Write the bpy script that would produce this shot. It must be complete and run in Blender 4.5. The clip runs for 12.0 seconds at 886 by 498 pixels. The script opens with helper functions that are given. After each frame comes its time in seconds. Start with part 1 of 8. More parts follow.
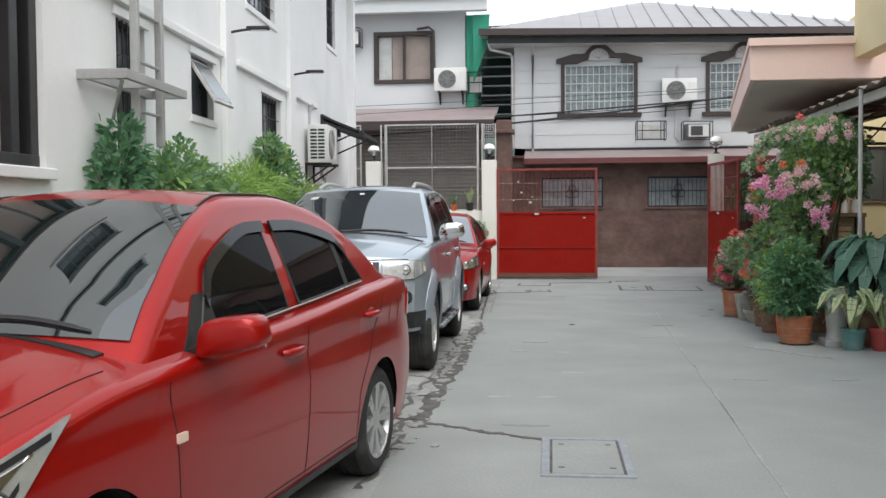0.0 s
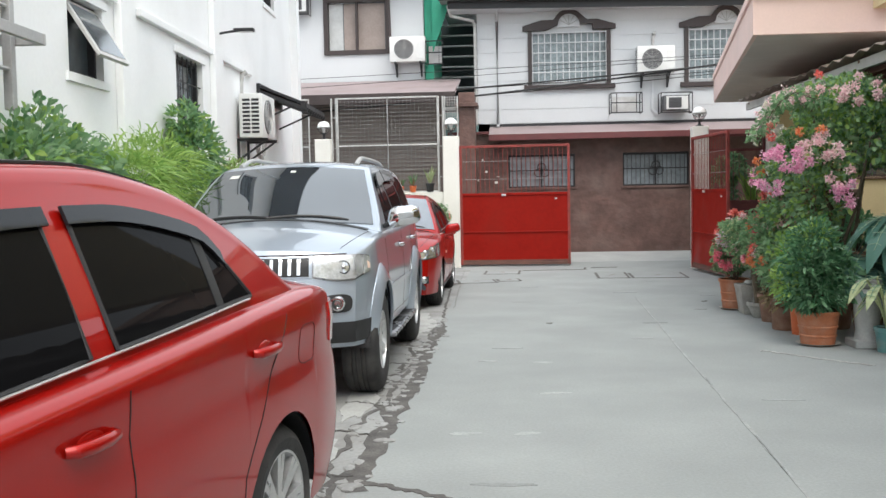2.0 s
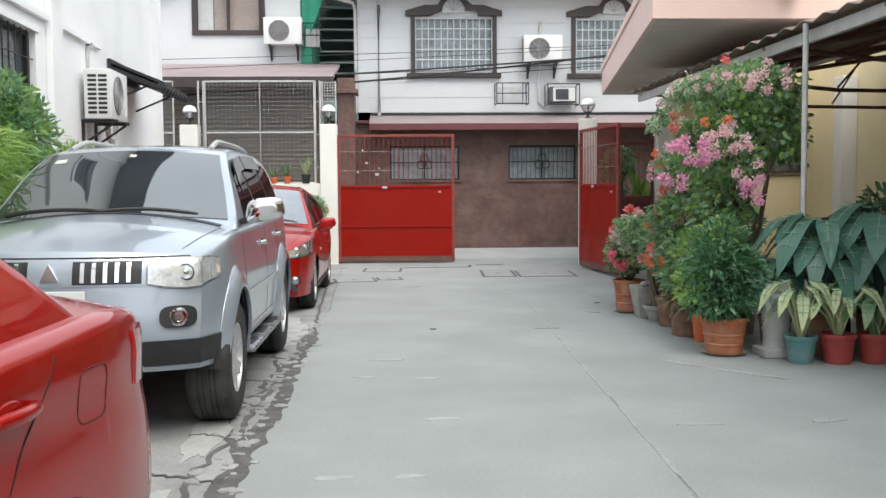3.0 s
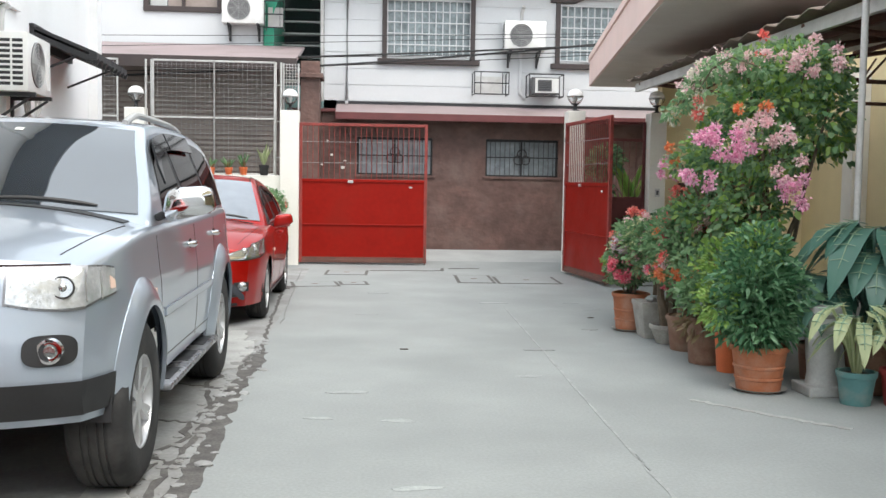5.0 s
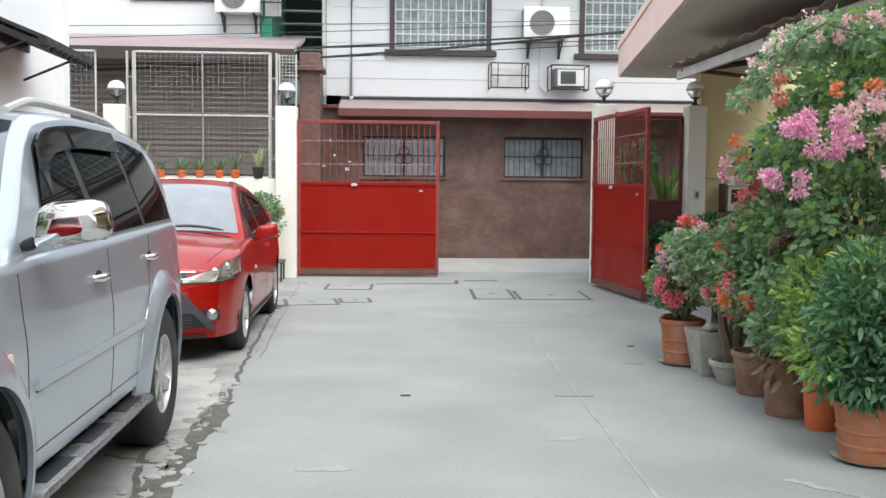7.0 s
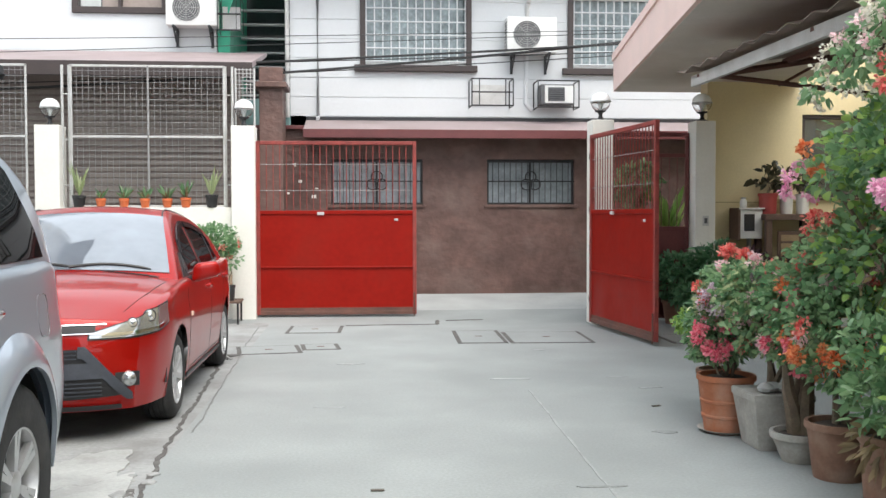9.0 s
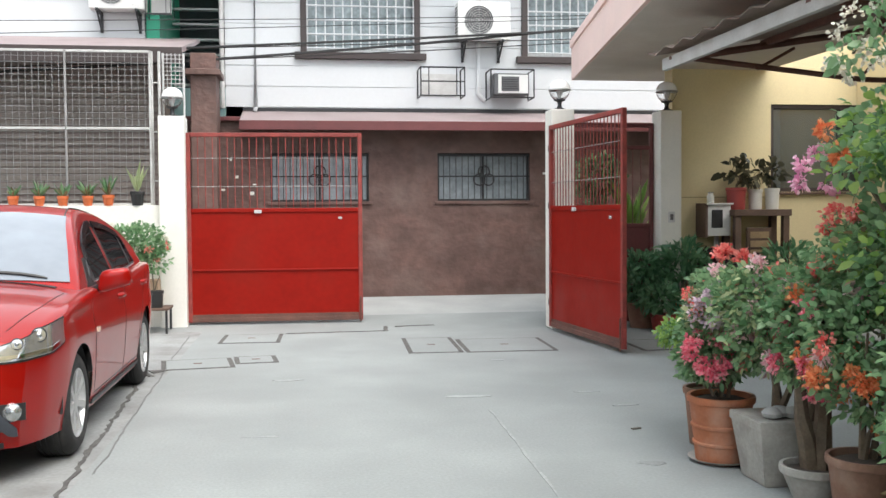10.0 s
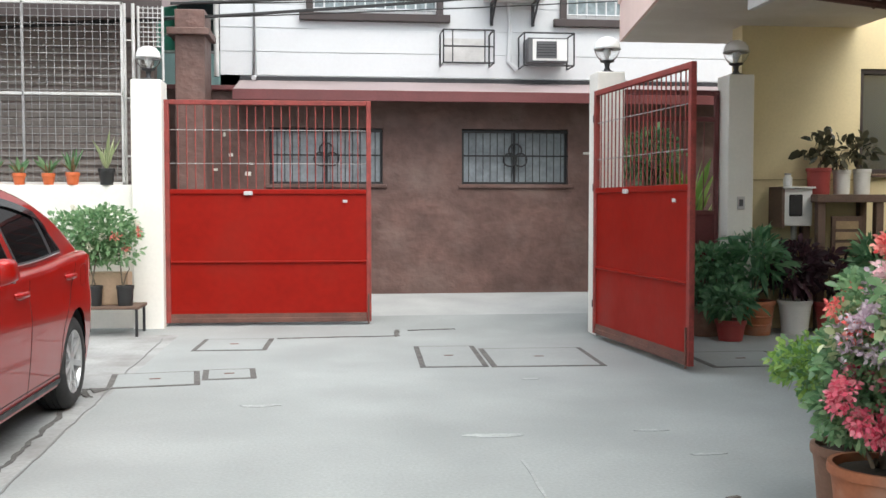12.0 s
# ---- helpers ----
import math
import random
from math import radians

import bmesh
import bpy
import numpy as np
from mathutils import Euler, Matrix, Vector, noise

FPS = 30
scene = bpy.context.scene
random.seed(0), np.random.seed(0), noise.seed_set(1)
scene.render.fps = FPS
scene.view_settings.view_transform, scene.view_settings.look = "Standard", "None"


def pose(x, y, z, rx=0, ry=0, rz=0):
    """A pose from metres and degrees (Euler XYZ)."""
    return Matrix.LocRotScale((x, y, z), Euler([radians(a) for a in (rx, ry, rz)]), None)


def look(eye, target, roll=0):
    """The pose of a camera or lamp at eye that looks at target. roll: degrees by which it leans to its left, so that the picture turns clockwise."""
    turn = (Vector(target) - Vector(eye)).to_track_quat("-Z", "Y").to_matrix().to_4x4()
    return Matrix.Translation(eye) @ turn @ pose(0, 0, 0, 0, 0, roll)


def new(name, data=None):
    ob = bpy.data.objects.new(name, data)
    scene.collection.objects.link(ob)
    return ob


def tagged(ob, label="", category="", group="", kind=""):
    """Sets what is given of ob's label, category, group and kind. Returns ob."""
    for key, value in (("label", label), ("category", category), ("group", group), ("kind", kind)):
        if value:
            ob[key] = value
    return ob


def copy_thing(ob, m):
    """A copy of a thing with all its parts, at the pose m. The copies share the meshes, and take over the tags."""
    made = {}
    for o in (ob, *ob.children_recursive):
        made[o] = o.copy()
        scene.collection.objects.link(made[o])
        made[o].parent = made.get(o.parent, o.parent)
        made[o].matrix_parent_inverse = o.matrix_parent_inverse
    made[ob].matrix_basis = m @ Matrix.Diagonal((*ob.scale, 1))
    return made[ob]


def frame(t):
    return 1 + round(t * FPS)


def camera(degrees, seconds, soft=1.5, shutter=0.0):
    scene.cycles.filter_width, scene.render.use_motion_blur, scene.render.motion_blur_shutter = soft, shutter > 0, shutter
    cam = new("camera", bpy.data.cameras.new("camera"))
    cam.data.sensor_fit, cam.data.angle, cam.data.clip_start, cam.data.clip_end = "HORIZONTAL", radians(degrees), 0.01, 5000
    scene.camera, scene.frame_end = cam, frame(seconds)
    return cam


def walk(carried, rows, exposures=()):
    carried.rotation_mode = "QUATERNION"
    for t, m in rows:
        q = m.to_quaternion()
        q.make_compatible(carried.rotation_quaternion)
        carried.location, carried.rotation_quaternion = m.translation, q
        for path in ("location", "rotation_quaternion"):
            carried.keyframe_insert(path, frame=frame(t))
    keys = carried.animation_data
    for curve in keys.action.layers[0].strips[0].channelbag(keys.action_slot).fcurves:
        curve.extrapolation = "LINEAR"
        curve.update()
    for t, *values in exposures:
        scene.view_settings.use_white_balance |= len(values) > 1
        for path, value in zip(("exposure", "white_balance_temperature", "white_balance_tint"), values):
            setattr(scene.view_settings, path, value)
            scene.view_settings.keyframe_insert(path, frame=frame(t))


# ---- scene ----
cam = camera(48.7, 12.0)
PATH = [
    (0, (-1.84, -5.693, 1.478), (-2.059, -3.707, 1.402), -0.4),
    (0.5, (-1.88, -5.258, 1.487), (-2.002, -3.264, 1.397), -0.6),
    (1, (-1.867, -4.789, 1.468), (-1.957, -2.793, 1.366), -1.2),
    (1.5, (-1.884, -4.339, 1.449), (-1.995, -2.345, 1.347), -1.3),
    (2, (-1.942, -3.792, 1.456), (-2.088, -1.801, 1.344), -1.1),
    (2.5, (-1.946, -3.333, 1.455), (-2.061, -1.34, 1.333), -0.8),
    (3, (-1.932, -2.711, 1.442), (-1.837, -0.717, 1.313), -0.4),
    (3.2, (-1.915, -2.536, 1.434), (-1.727, -0.549, 1.305), -0.4),
    (4.8, (-1.965, -1.305, 1.406), (-1.768, 0.68, 1.271), 1.1),
    (5, (-1.929, -1.151, 1.405), (-1.765, 0.838, 1.272), 0.9),
    (5.5, (-1.885, -0.746, 1.399), (-1.754, 1.245, 1.27), 1.1),
    (6, (-1.846, -0.331, 1.418), (-1.705, 1.66, 1.284), 0.8),
    (6.5, (-1.79, 0.014, 1.419), (-1.65, 2.005, 1.285), 0.8),
    (7, (-1.749, 0.487, 1.437), (-1.62, 2.478, 1.305), 0.5),
    (7.2, (-1.716, 0.67, 1.433), (-1.599, 2.663, 1.306), -0.1),
    (8.8, (-1.719, 1.917, 1.421), (-1.558, 3.909, 1.348), 0.2),
    (9, (-1.675, 2.132, 1.398), (-1.497, 4.123, 1.328), -0.1),
    (9.5, (-1.627, 2.627, 1.383), (-1.392, 4.612, 1.312), -0.2),
    (10, (-1.597, 3.076, 1.398), (-1.313, 5.055, 1.322), -0.4),
    (10.5, (-1.515, 3.546, 1.381), (-1.212, 5.522, 1.301), -0.3),
    (11, (-1.426, 4.015, 1.375), (-1.129, 5.991, 1.287), -0.1),
    (11.5, (-1.302, 4.507, 1.324), (-1.042, 6.488, 1.234), 0.1),
    (12, (-1.255, 4.941, 1.304), (-1.032, 6.927, 1.212), -0.0),
]
EXPOSURES = [(0, 0.33), (0.6, 0.48), (1.0, 0.54), (1.5, 0.7), (2.5, 0.72), (5.0, 0.88), (7.0, 0.92), (9.0, 1.0), (10.0, 1.06), (12, 1.08)]
walk(cam, [(t, look(eye, target, roll)) for t, eye, target, roll in PATH], EXPOSURES)

# world: bright hazy sky with a weak, broad sun
world = bpy.data.worlds.new("world")
scene.world = world
world.use_nodes = True
wn = world.node_tree.nodes
sky = wn.new("ShaderNodeTexSky")
sky.sky_type = 'NISHITA'
sky.sun_disc = False
sky.sun_elevation, sky.sun_rotation = radians(59), radians(156)
sky.air_density, sky.dust_density, sky.ozone_density = 1.0, 4.0, 1.0
haze = wn.new("ShaderNodeMixRGB")
haze.inputs[0].default_value = 0.72
haze.inputs[2].default_value = (8.0, 8.6, 9.0, 1)
world.node_tree.links.new(sky.outputs[0], haze.inputs[1])
world.node_tree.links.new(haze.outputs[0], wn["Background"].inputs[0])
wn["Background"].inputs[1].default_value = 0.15
sun = new("sun", bpy.data.lights.new("sun", "SUN"))
sun.data.energy, sun.data.angle, sun.data.color = 1.5, radians(50), (1.0, 0.97, 0.92)
sun.matrix_world = look((0, 0, 30), (-30 * 0.24, 30 * 0.54, 0))

# ---- materials ----
def mat(name, base, rough=0.6, metal=0.0, var=0.12, scale=3.0, fine=60.0, bump=0.15, dirt=None, dirt_amount=0.0, dirt_scale=1.2,
        coat=0.0, rand=0.0, spec=0.5, dist=0.004, rvar=0.1, stretch=None, ior=1.5, coat_ior=1.5):
    """A procedural surface: base colour varied at two scales, stains of another colour, fine relief."""
    m = bpy.data.materials.new(name)
    m.use_nodes = True
    nt, n, l = m.node_tree, m.node_tree.nodes, m.node_tree.links
    b = n["Principled BSDF"]
    geo = n.new("ShaderNodeNewGeometry")
    src = geo.outputs["Position"]
    if stretch:
        mp = n.new("ShaderNodeMapping")
        mp.inputs["Scale"].default_value = stretch
        l.new(src, mp.inputs[0])
        src = mp.outputs[0]

    def noise_tex(sc, detail):
        t = n.new("ShaderNodeTexNoise")
        t.inputs["Scale"].default_value, t.inputs["Detail"].default_value = sc, detail
        l.new(src, t.inputs["Vector"])
        return t.outputs["Fac"]
    big, small = noise_tex(scale, 6), noise_tex(fine, 4)

    def ramp(fac, a, c):
        r = n.new("ShaderNodeMapRange")
        r.inputs[1].default_value, r.inputs[2].default_value = 0.3, 0.7
        r.inputs[3].default_value, r.inputs[4].default_value = a, c
        l.new(fac, r.inputs[0])
        return r.outputs[0]

    def mult(a, c):
        k = n.new("ShaderNodeMath")
        k.operation = "MULTIPLY"
        l.new(a, k.inputs[0])
        l.new(c, k.inputs[1])
        return k.outputs[0]
    v = mult(ramp(big, 1 - var, 1 + var), ramp(small, 1 - var * 0.6, 1 + var * 0.6))
    if rand:
        oi = n.new("ShaderNodeObjectInfo")
        r = n.new("ShaderNodeMapRange")
        r.inputs[3].default_value, r.inputs[4].default_value = 1 - rand, 1 + rand
        l.new(oi.outputs["Random"], r.inputs[0])
        v = mult(v, r.outputs[0])
    sc = n.new("ShaderNodeVectorMath")
    sc.operation = "SCALE"
    sc.inputs[0].default_value = base
    l.new(v, sc.inputs["Scale"])
    out = sc.outputs[0]
    if dirt:
        d = noise_tex(dirt_scale, 8)
        r = n.new("ShaderNodeMapRange")
        r.inputs[1].default_value, r.inputs[2].default_value = 0.48, 0.72
        r.inputs[3].default_value, r.inputs[4].default_value = 0, dirt_amount
        l.new(d, r.inputs[0])
        mx = n.new("ShaderNodeMixRGB")
        mx.inputs[2].default_value = (*dirt, 1)
        l.new(r.outputs[0], mx.inputs[0])
        l.new(out, mx.inputs[1])
        out = mx.outputs[0]
    l.new(out, b.inputs["Base Color"])
    l.new(ramp(big, max(0.02, rough - rvar), min(1, rough + rvar)), b.inputs["Roughness"])
    b.inputs["Metallic"].default_value = metal
    b.inputs["Specular IOR Level"].default_value, b.inputs["IOR"].default_value = spec, ior
    if coat:
        b.inputs["Coat Weight"].default_value, b.inputs["Coat Roughness"].default_value = coat, 0.03
        b.inputs["Coat IOR"].default_value = coat_ior
    if bump:
        bp = n.new("ShaderNodeBump")
        bp.inputs["Strength"].default_value, bp.inputs["Distance"].default_value = bump, dist
        l.new(small, bp.inputs["Height"])
        l.new(bp.outputs[0], b.inputs["Normal"])
    return m


def glass(name, tint=(1, 1, 1), rough=0.0):
    m = bpy.data.materials.new(name)
    m.use_nodes = True
    b = m.node_tree.nodes["Principled BSDF"]
    b.inputs["Base Color"].default_value = (*tint, 1)
    b.inputs["Transmission Weight"].default_value, b.inputs["Roughness"].default_value, b.inputs["IOR"].default_value = 1.0, rough, 1.45
    return m


CONCRETE = mat("worn_concrete", (0.262, 0.278, 0.272), 0.85, var=0.13, scale=1.1, fine=55, bump=0.35, dirt=(0.207, 0.222, 0.218), dirt_amount=0.5, dirt_scale=0.9)
CONCRETE_OLD = mat("old_concrete", (0.28, 0.285, 0.278), 0.9, var=0.18, scale=1.6, fine=35, bump=0.5, dirt=(0.14, 0.13, 0.12), dirt_amount=0.7, dirt_scale=2.2)
PALE_CONCRETE = mat("pale_concrete", (0.41, 0.415, 0.405), 0.85, var=0.12, scale=2, fine=50, bump=0.25, dirt=(0.33, 0.33, 0.32), dirt_amount=0.4)
CONCRETE_APRON = mat("newer_concrete", (0.335, 0.345, 0.337), 0.85, var=0.13, scale=1.6, fine=55, bump=0.3, dirt=(0.27, 0.28, 0.275), dirt_amount=0.5, dirt_scale=1.1)
CRACK = mat("crack_dirt", (0.095, 0.09, 0.085), 0.95, var=0.4, scale=9, fine=80, bump=0.6)
WHITE_WALL = mat("white_paint", (0.85, 0.855, 0.85), 0.75, var=0.025, scale=0.8, fine=30, bump=0.1, dirt=(0.55, 0.54, 0.52), dirt_amount=0.18, dirt_scale=1.1)
CREAM_WALL = mat("cream_paint", (0.78, 0.76, 0.70), 0.75, var=0.04, scale=1.2, fine=30, bump=0.12, dirt=(0.45, 0.43, 0.38), dirt_amount=0.25)
YELLOW_WALL = mat("yellow_paint", (0.72, 0.61, 0.365), 0.75, var=0.05, scale=1.0, fine=40, bump=0.12, dirt=(0.42, 0.35, 0.22), dirt_amount=0.2)
PINK_WALL = mat("pink_paint", (0.80, 0.60, 0.54), 0.7, var=0.04, scale=1.5, fine=40, bump=0.1, dirt=(0.5, 0.36, 0.3), dirt_amount=0.2)
SOFFIT = mat("soffit_paint", (0.60, 0.55, 0.49), 0.8, var=0.06, scale=1.2, fine=40, bump=0.1, dirt=(0.75, 0.72, 0.68), dirt_amount=0.35, dirt_scale=2.5)
BROWN_WALL = mat("brown_plaster", (0.122, 0.068, 0.056), 0.6, var=0.28, scale=2.0, fine=9, bump=0.8, dirt=(0.20, 0.135, 0.115), dirt_amount=0.62, dirt_scale=2.2, dist=0.022, stretch=(0.92, 1.0, 1.1))
MAROON = mat("maroon_paint", (0.13, 0.035, 0.035), 0.5, var=0.15, scale=3, fine=40, bump=0.1)
SIDING = mat("white_siding", (0.585, 0.60, 0.61), 0.6, var=0.03, scale=1.0, fine=30, bump=0.06, dirt=(0.6, 0.6, 0.6), dirt_amount=0.2)
DARK_BROWN = mat("dark_brown_trim", (0.045, 0.032, 0.03), 0.5, var=0.15, scale=5, fine=50, bump=0.08)
ROOF_GREY = mat("grey_roofing", (0.34, 0.33, 0.34), 0.55, metal=0.2, var=0.08, scale=2, fine=40, bump=0.08, dirt=(0.25, 0.22, 0.2), dirt_amount=0.3)
LEDGE_ROOF = mat("ledge_roofing", (0.30, 0.24, 0.24), 0.6, var=0.12, scale=2.5, fine=40, bump=0.1, dirt=(0.16, 0.13, 0.12), dirt_amount=0.5)
RUSTY_ROOF = mat("rusty_roofing", (0.26, 0.20, 0.17), 0.7, var=0.2, scale=2.5, fine=40, bump=0.15, dirt=(0.13, 0.09, 0.07), dirt_amount=0.6)
GREEN_PAINT = mat("green_sheet", (0.02, 0.28, 0.17), 0.5, var=0.1, scale=3, fine=40, bump=0.05)
TEAL = mat("teal_wall", (0.20, 0.33, 0.32), 0.7, var=0.1, scale=2, fine=40, bump=0.1)
# near-black base: the shade of the house gap is put into the colour
GAP_SHADE = mat("gap_shade_wall", (0.045, 0.05, 0.055), 0.8, var=0.3, scale=2, fine=30, bump=0.1)
GATE_RED = mat("red_gate_paint", (0.26, 0.0085, 0.004), 0.46, var=0.10, scale=2.0, fine=14, spec=0.14, bump=0.12, dirt=(0.19, 0.014, 0.008), dirt_amount=0.5, dirt_scale=2.0, dist=0.006)
RUST = mat("rusted_steel", (0.13, 0.06, 0.045), 0.75, var=0.3, scale=6, fine=60, bump=0.3)
STEEL_GREY = mat("grey_steel", (0.42, 0.42, 0.41), 0.5, metal=0.4, var=0.1, scale=6, fine=60, bump=0.1)
PALE_STEEL = mat("pale_painted_steel", (0.52, 0.515, 0.50), 0.5, metal=0.1, var=0.1, scale=6, fine=60, bump=0.1, dirt=(0.3, 0.27, 0.24), dirt_amount=0.4, dirt_scale=5)
BLACK_STEEL = mat("black_steel", (0.02, 0.02, 0.022), 0.45, var=0.2, scale=8, fine=60, bump=0.1)
AC_WHITE = mat("white_enamel", (0.72, 0.72, 0.70), 0.4, var=0.04, scale=4, fine=60, bump=0.03, dirt=(0.5, 0.48, 0.44), dirt_amount=0.3, dirt_scale=4)
AC_DARK = mat("dark_grille", (0.10, 0.10, 0.105), 0.5, var=0.15, scale=8, fine=60, bump=0.1)
WIN_GLASS = mat("dark_window_glass", (0.09, 0.105, 0.115), 0.08, var=0.2, scale=1.5, fine=8, bump=0.0, rvar=0.03, spec=0.6)
CURTAIN = mat("pale_curtain", (0.55, 0.56, 0.55), 0.85, var=0.1, scale=4, fine=30, bump=0.1)
BROWN_CURTAIN = mat("brown_curtain", (0.34, 0.28, 0.25), 0.8, var=0.12, scale=3, fine=25, bump=0.1)
CLEAR_GLASS = glass("clear_lamp_glass", (0.96, 0.97, 0.97))
GLOBE = mat("milky_lamp_glass", (0.85, 0.85, 0.84), 0.15, var=0.02, bump=0.0, rvar=0.05)
PALE_PANE = mat("curtained_window_glass", (0.26, 0.31, 0.32), 0.1, var=0.25, scale=5, fine=20, bump=0.0, rvar=0.03, spec=0.6)
MESH_STEEL = mat("dull_mesh_steel", (0.27, 0.265, 0.26), 0.6, var=0.15, scale=8, fine=60, bump=0.1)
CABLE = mat("black_cable", (0.018, 0.018, 0.018), 0.6, var=0.1, bump=0.0)
BOARD_PAPER = mat("brown_paper", (0.30, 0.21, 0.12), 0.8, var=0.15, scale=9, fine=60, bump=0.1)
WOOD = mat("weathered_wood", (0.115, 0.072, 0.052), 0.75, var=0.2, scale=5, fine=40, bump=0.3)

# ---- mesh helpers ----
def finish(name, bm, material, smooth=False):
    bmesh.ops.recalc_face_normals(bm, faces=bm.faces)
    me = bpy.data.meshes.new(name)
    bm.to_mesh(me)
    bm.free()
    for m in (material if isinstance(material, (list, tuple)) else [material]):
        me.materials.append(m)
    if smooth:
        me.shade_smooth()
        me.set_sharp_from_angle(angle=radians(38))
    return me


def part(name, bm, material, parent=None, label="", smooth=False, place=None):
    """Links a bmesh as one mesh object, under its thing where one is given."""
    ob = new(name, finish(name, bm, material, smooth))
    if place is not None:
        ob.matrix_basis = place
    ob.parent = parent
    if label:
        ob["label"] = label
    return ob


def share(name, mesh, parent, place):
    ob = new(name, mesh)
    ob.parent = parent
    ob.matrix_basis = place
    return ob


def thing(name, label, category, group="", place=None, kind=""):
    e = new(name)
    e.empty_display_size = 0.1
    if place is not None:
        e.matrix_basis = place
    return tagged(e, label, category, group, kind)


def box(bm, x0, x1, y0, y1, z0, z1, bevel=0.0, m=None):
    """A box between two corners; bevel rounds its edges."""
    r = bmesh.ops.create_cube(bm, size=1)
    vs = r["verts"]
    for v in vs:
        v.co = Vector(((x0 + x1) / 2 + v.co.x * (x1 - x0), (y0 + y1) / 2 + v.co.y * (y1 - y0), (z0 + z1) / 2 + v.co.z * (z1 - z0)))
    if bevel:
        es = list({e for v in vs for e in v.link_edges})
        r = bmesh.ops.bevel(bm, geom=es, offset=bevel, segments=2, affect="EDGES", profile=0.5)
        vs = list({v for f in r["faces"] for v in f.verts})
    if m is not None:
        for v in vs:
            v.co = m @ v.co
    return bm


def bx(*a, **k):
    return box(bmesh.new(), *a, **k)


def rod(bm, p, q, r, seg=8, r2=None):
    """A round bar from p to q."""
    p, q = Vector(p), Vector(q)
    d = q - p
    res = bmesh.ops.create_cone(bm, cap_ends=True, segments=seg, radius1=r, radius2=r if r2 is None else r2, depth=d.length)
    m = Matrix.Translation((p + q) / 2) @ d.to_track_quat("Z", "Y").to_matrix().to_4x4()
    for v in res["verts"]:
        v.co = m @ v.co
    return bm


def tube(bm, pts, r, seg=6):
    """A round bar along a line of points."""
    rings = []
    for i, p in enumerate(pts):
        p = Vector(p)
        d = (Vector(pts[min(i + 1, len(pts) - 1)]) - Vector(pts[max(i - 1, 0)])).normalized()
        q = d.to_track_quat("Z", "Y")
        rr = r[i] if isinstance(r, (list, tuple)) else r
        rings.append([bm.verts.new(p + q @ Vector((rr * math.cos(a * math.tau / seg), rr * math.sin(a * math.tau / seg), 0))) for a in range(seg)])
    for a, b in zip(rings, rings[1:]):
        for k in range(seg):
            bm.faces.new((a[k], a[(k + 1) % seg], b[(k + 1) % seg], b[k]))
    bm.faces.new(rings[0])
    bm.faces.new(rings[-1])
    return bm


def lathe(bm, profile, seg=24, centre=(0, 0, 0), axis="Z", caps=True):
    """A turned shape; profile is a line of (radius, height)."""
    rings = []
    c = Vector(centre)
    for r, h in profile:
        ring = []
        for a in range(seg):
            ca, sa = math.cos(a * math.tau / seg) * r, math.sin(a * math.tau / seg) * r
            ring.append(bm.verts.new(c + (Vector((ca, sa, h)) if axis == "Z" else Vector((h, ca, sa)) if axis == "X" else Vector((ca, h, sa)))))
        rings.append(ring)
    for a, b in zip(rings, rings[1:]):
        for k in range(seg):
            bm.faces.new((a[k], a[(k + 1) % seg], b[(k + 1) % seg], b[k]))
    if caps and profile[0][0] > 1e-4:
        bm.faces.new(rings[0])
    if caps and profile[-1][0] > 1e-4:
        bm.faces.new(rings[-1])
    return bm


def prism(bm, outline, axis, a, b):
    """A flat outline drawn out between two values of an axis."""
    def at(p, v):
        return (v, p[0], p[1]) if axis == "x" else (p[0], v, p[1]) if axis == "y" else (p[0], p[1], v)
    lo = [bm.verts.new(at(p, a)) for p in outline]
    hi = [bm.verts.new(at(p, b)) for p in outline]
    bm.faces.new(lo)
    bm.faces.new(hi)
    n = len(outline)
    for i in range(n):
        bm.faces.new((lo[i], lo[(i + 1) % n], hi[(i + 1) % n], hi[i]))
    return bm


def holed_wall(bm, axis, at, thick, u0, u1, z0, z1, holes):
    """A wall with openings cut through it: slabs round each hole (u0, u1, z0, z1)."""
    us = sorted({u0, u1, *[h[0] for h in holes], *[h[1] for h in holes]})
    zs = sorted({z0, z1, *[h[2] for h in holes], *[h[3] for h in holes]})
    cells = {}

    def solid(i, j):
        if not (0 <= i < len(us) - 1 and 0 <= j < len(zs) - 1):
            return False
        u, z = (us[i] + us[i + 1]) / 2, (zs[j] + zs[j + 1]) / 2
        return not any(h[0] < u < h[1] and h[2] < z < h[3] for h in holes)

    def vert(i, j, k):
        if (i, j, k) not in cells:
            w = at + k * thick
            cells[i, j, k] = bm.verts.new((w, us[i], zs[j]) if axis == "x" else (us[i], w, zs[j]))
        return cells[i, j, k]
    for i in range(len(us) - 1):
        for j in range(len(zs) - 1):
            if not solid(i, j):
                continue
            for k in (0, 1):
                bm.faces.new((vert(i, j, k), vert(i + 1, j, k), vert(i + 1, j + 1, k), vert(i, j + 1, k)))
            for di, dj, a, b in ((-1, 0, (i, j), (i, j + 1)), (1, 0, (i + 1, j), (i + 1, j + 1)), (0, -1, (i, j), (i + 1, j)), (0, 1, (i, j + 1), (i + 1, j + 1))):
                if not solid(i + di, j + dj):
                    bm.faces.new((vert(*a, 0), vert(*b, 0), vert(*b, 1), vert(*a, 1)))
    return bm


def structure(name, bm, material, label, category, smooth=False, place=None):
    return tagged(part(name, bm, material, None, "", smooth, place), label, category, "", "structure")

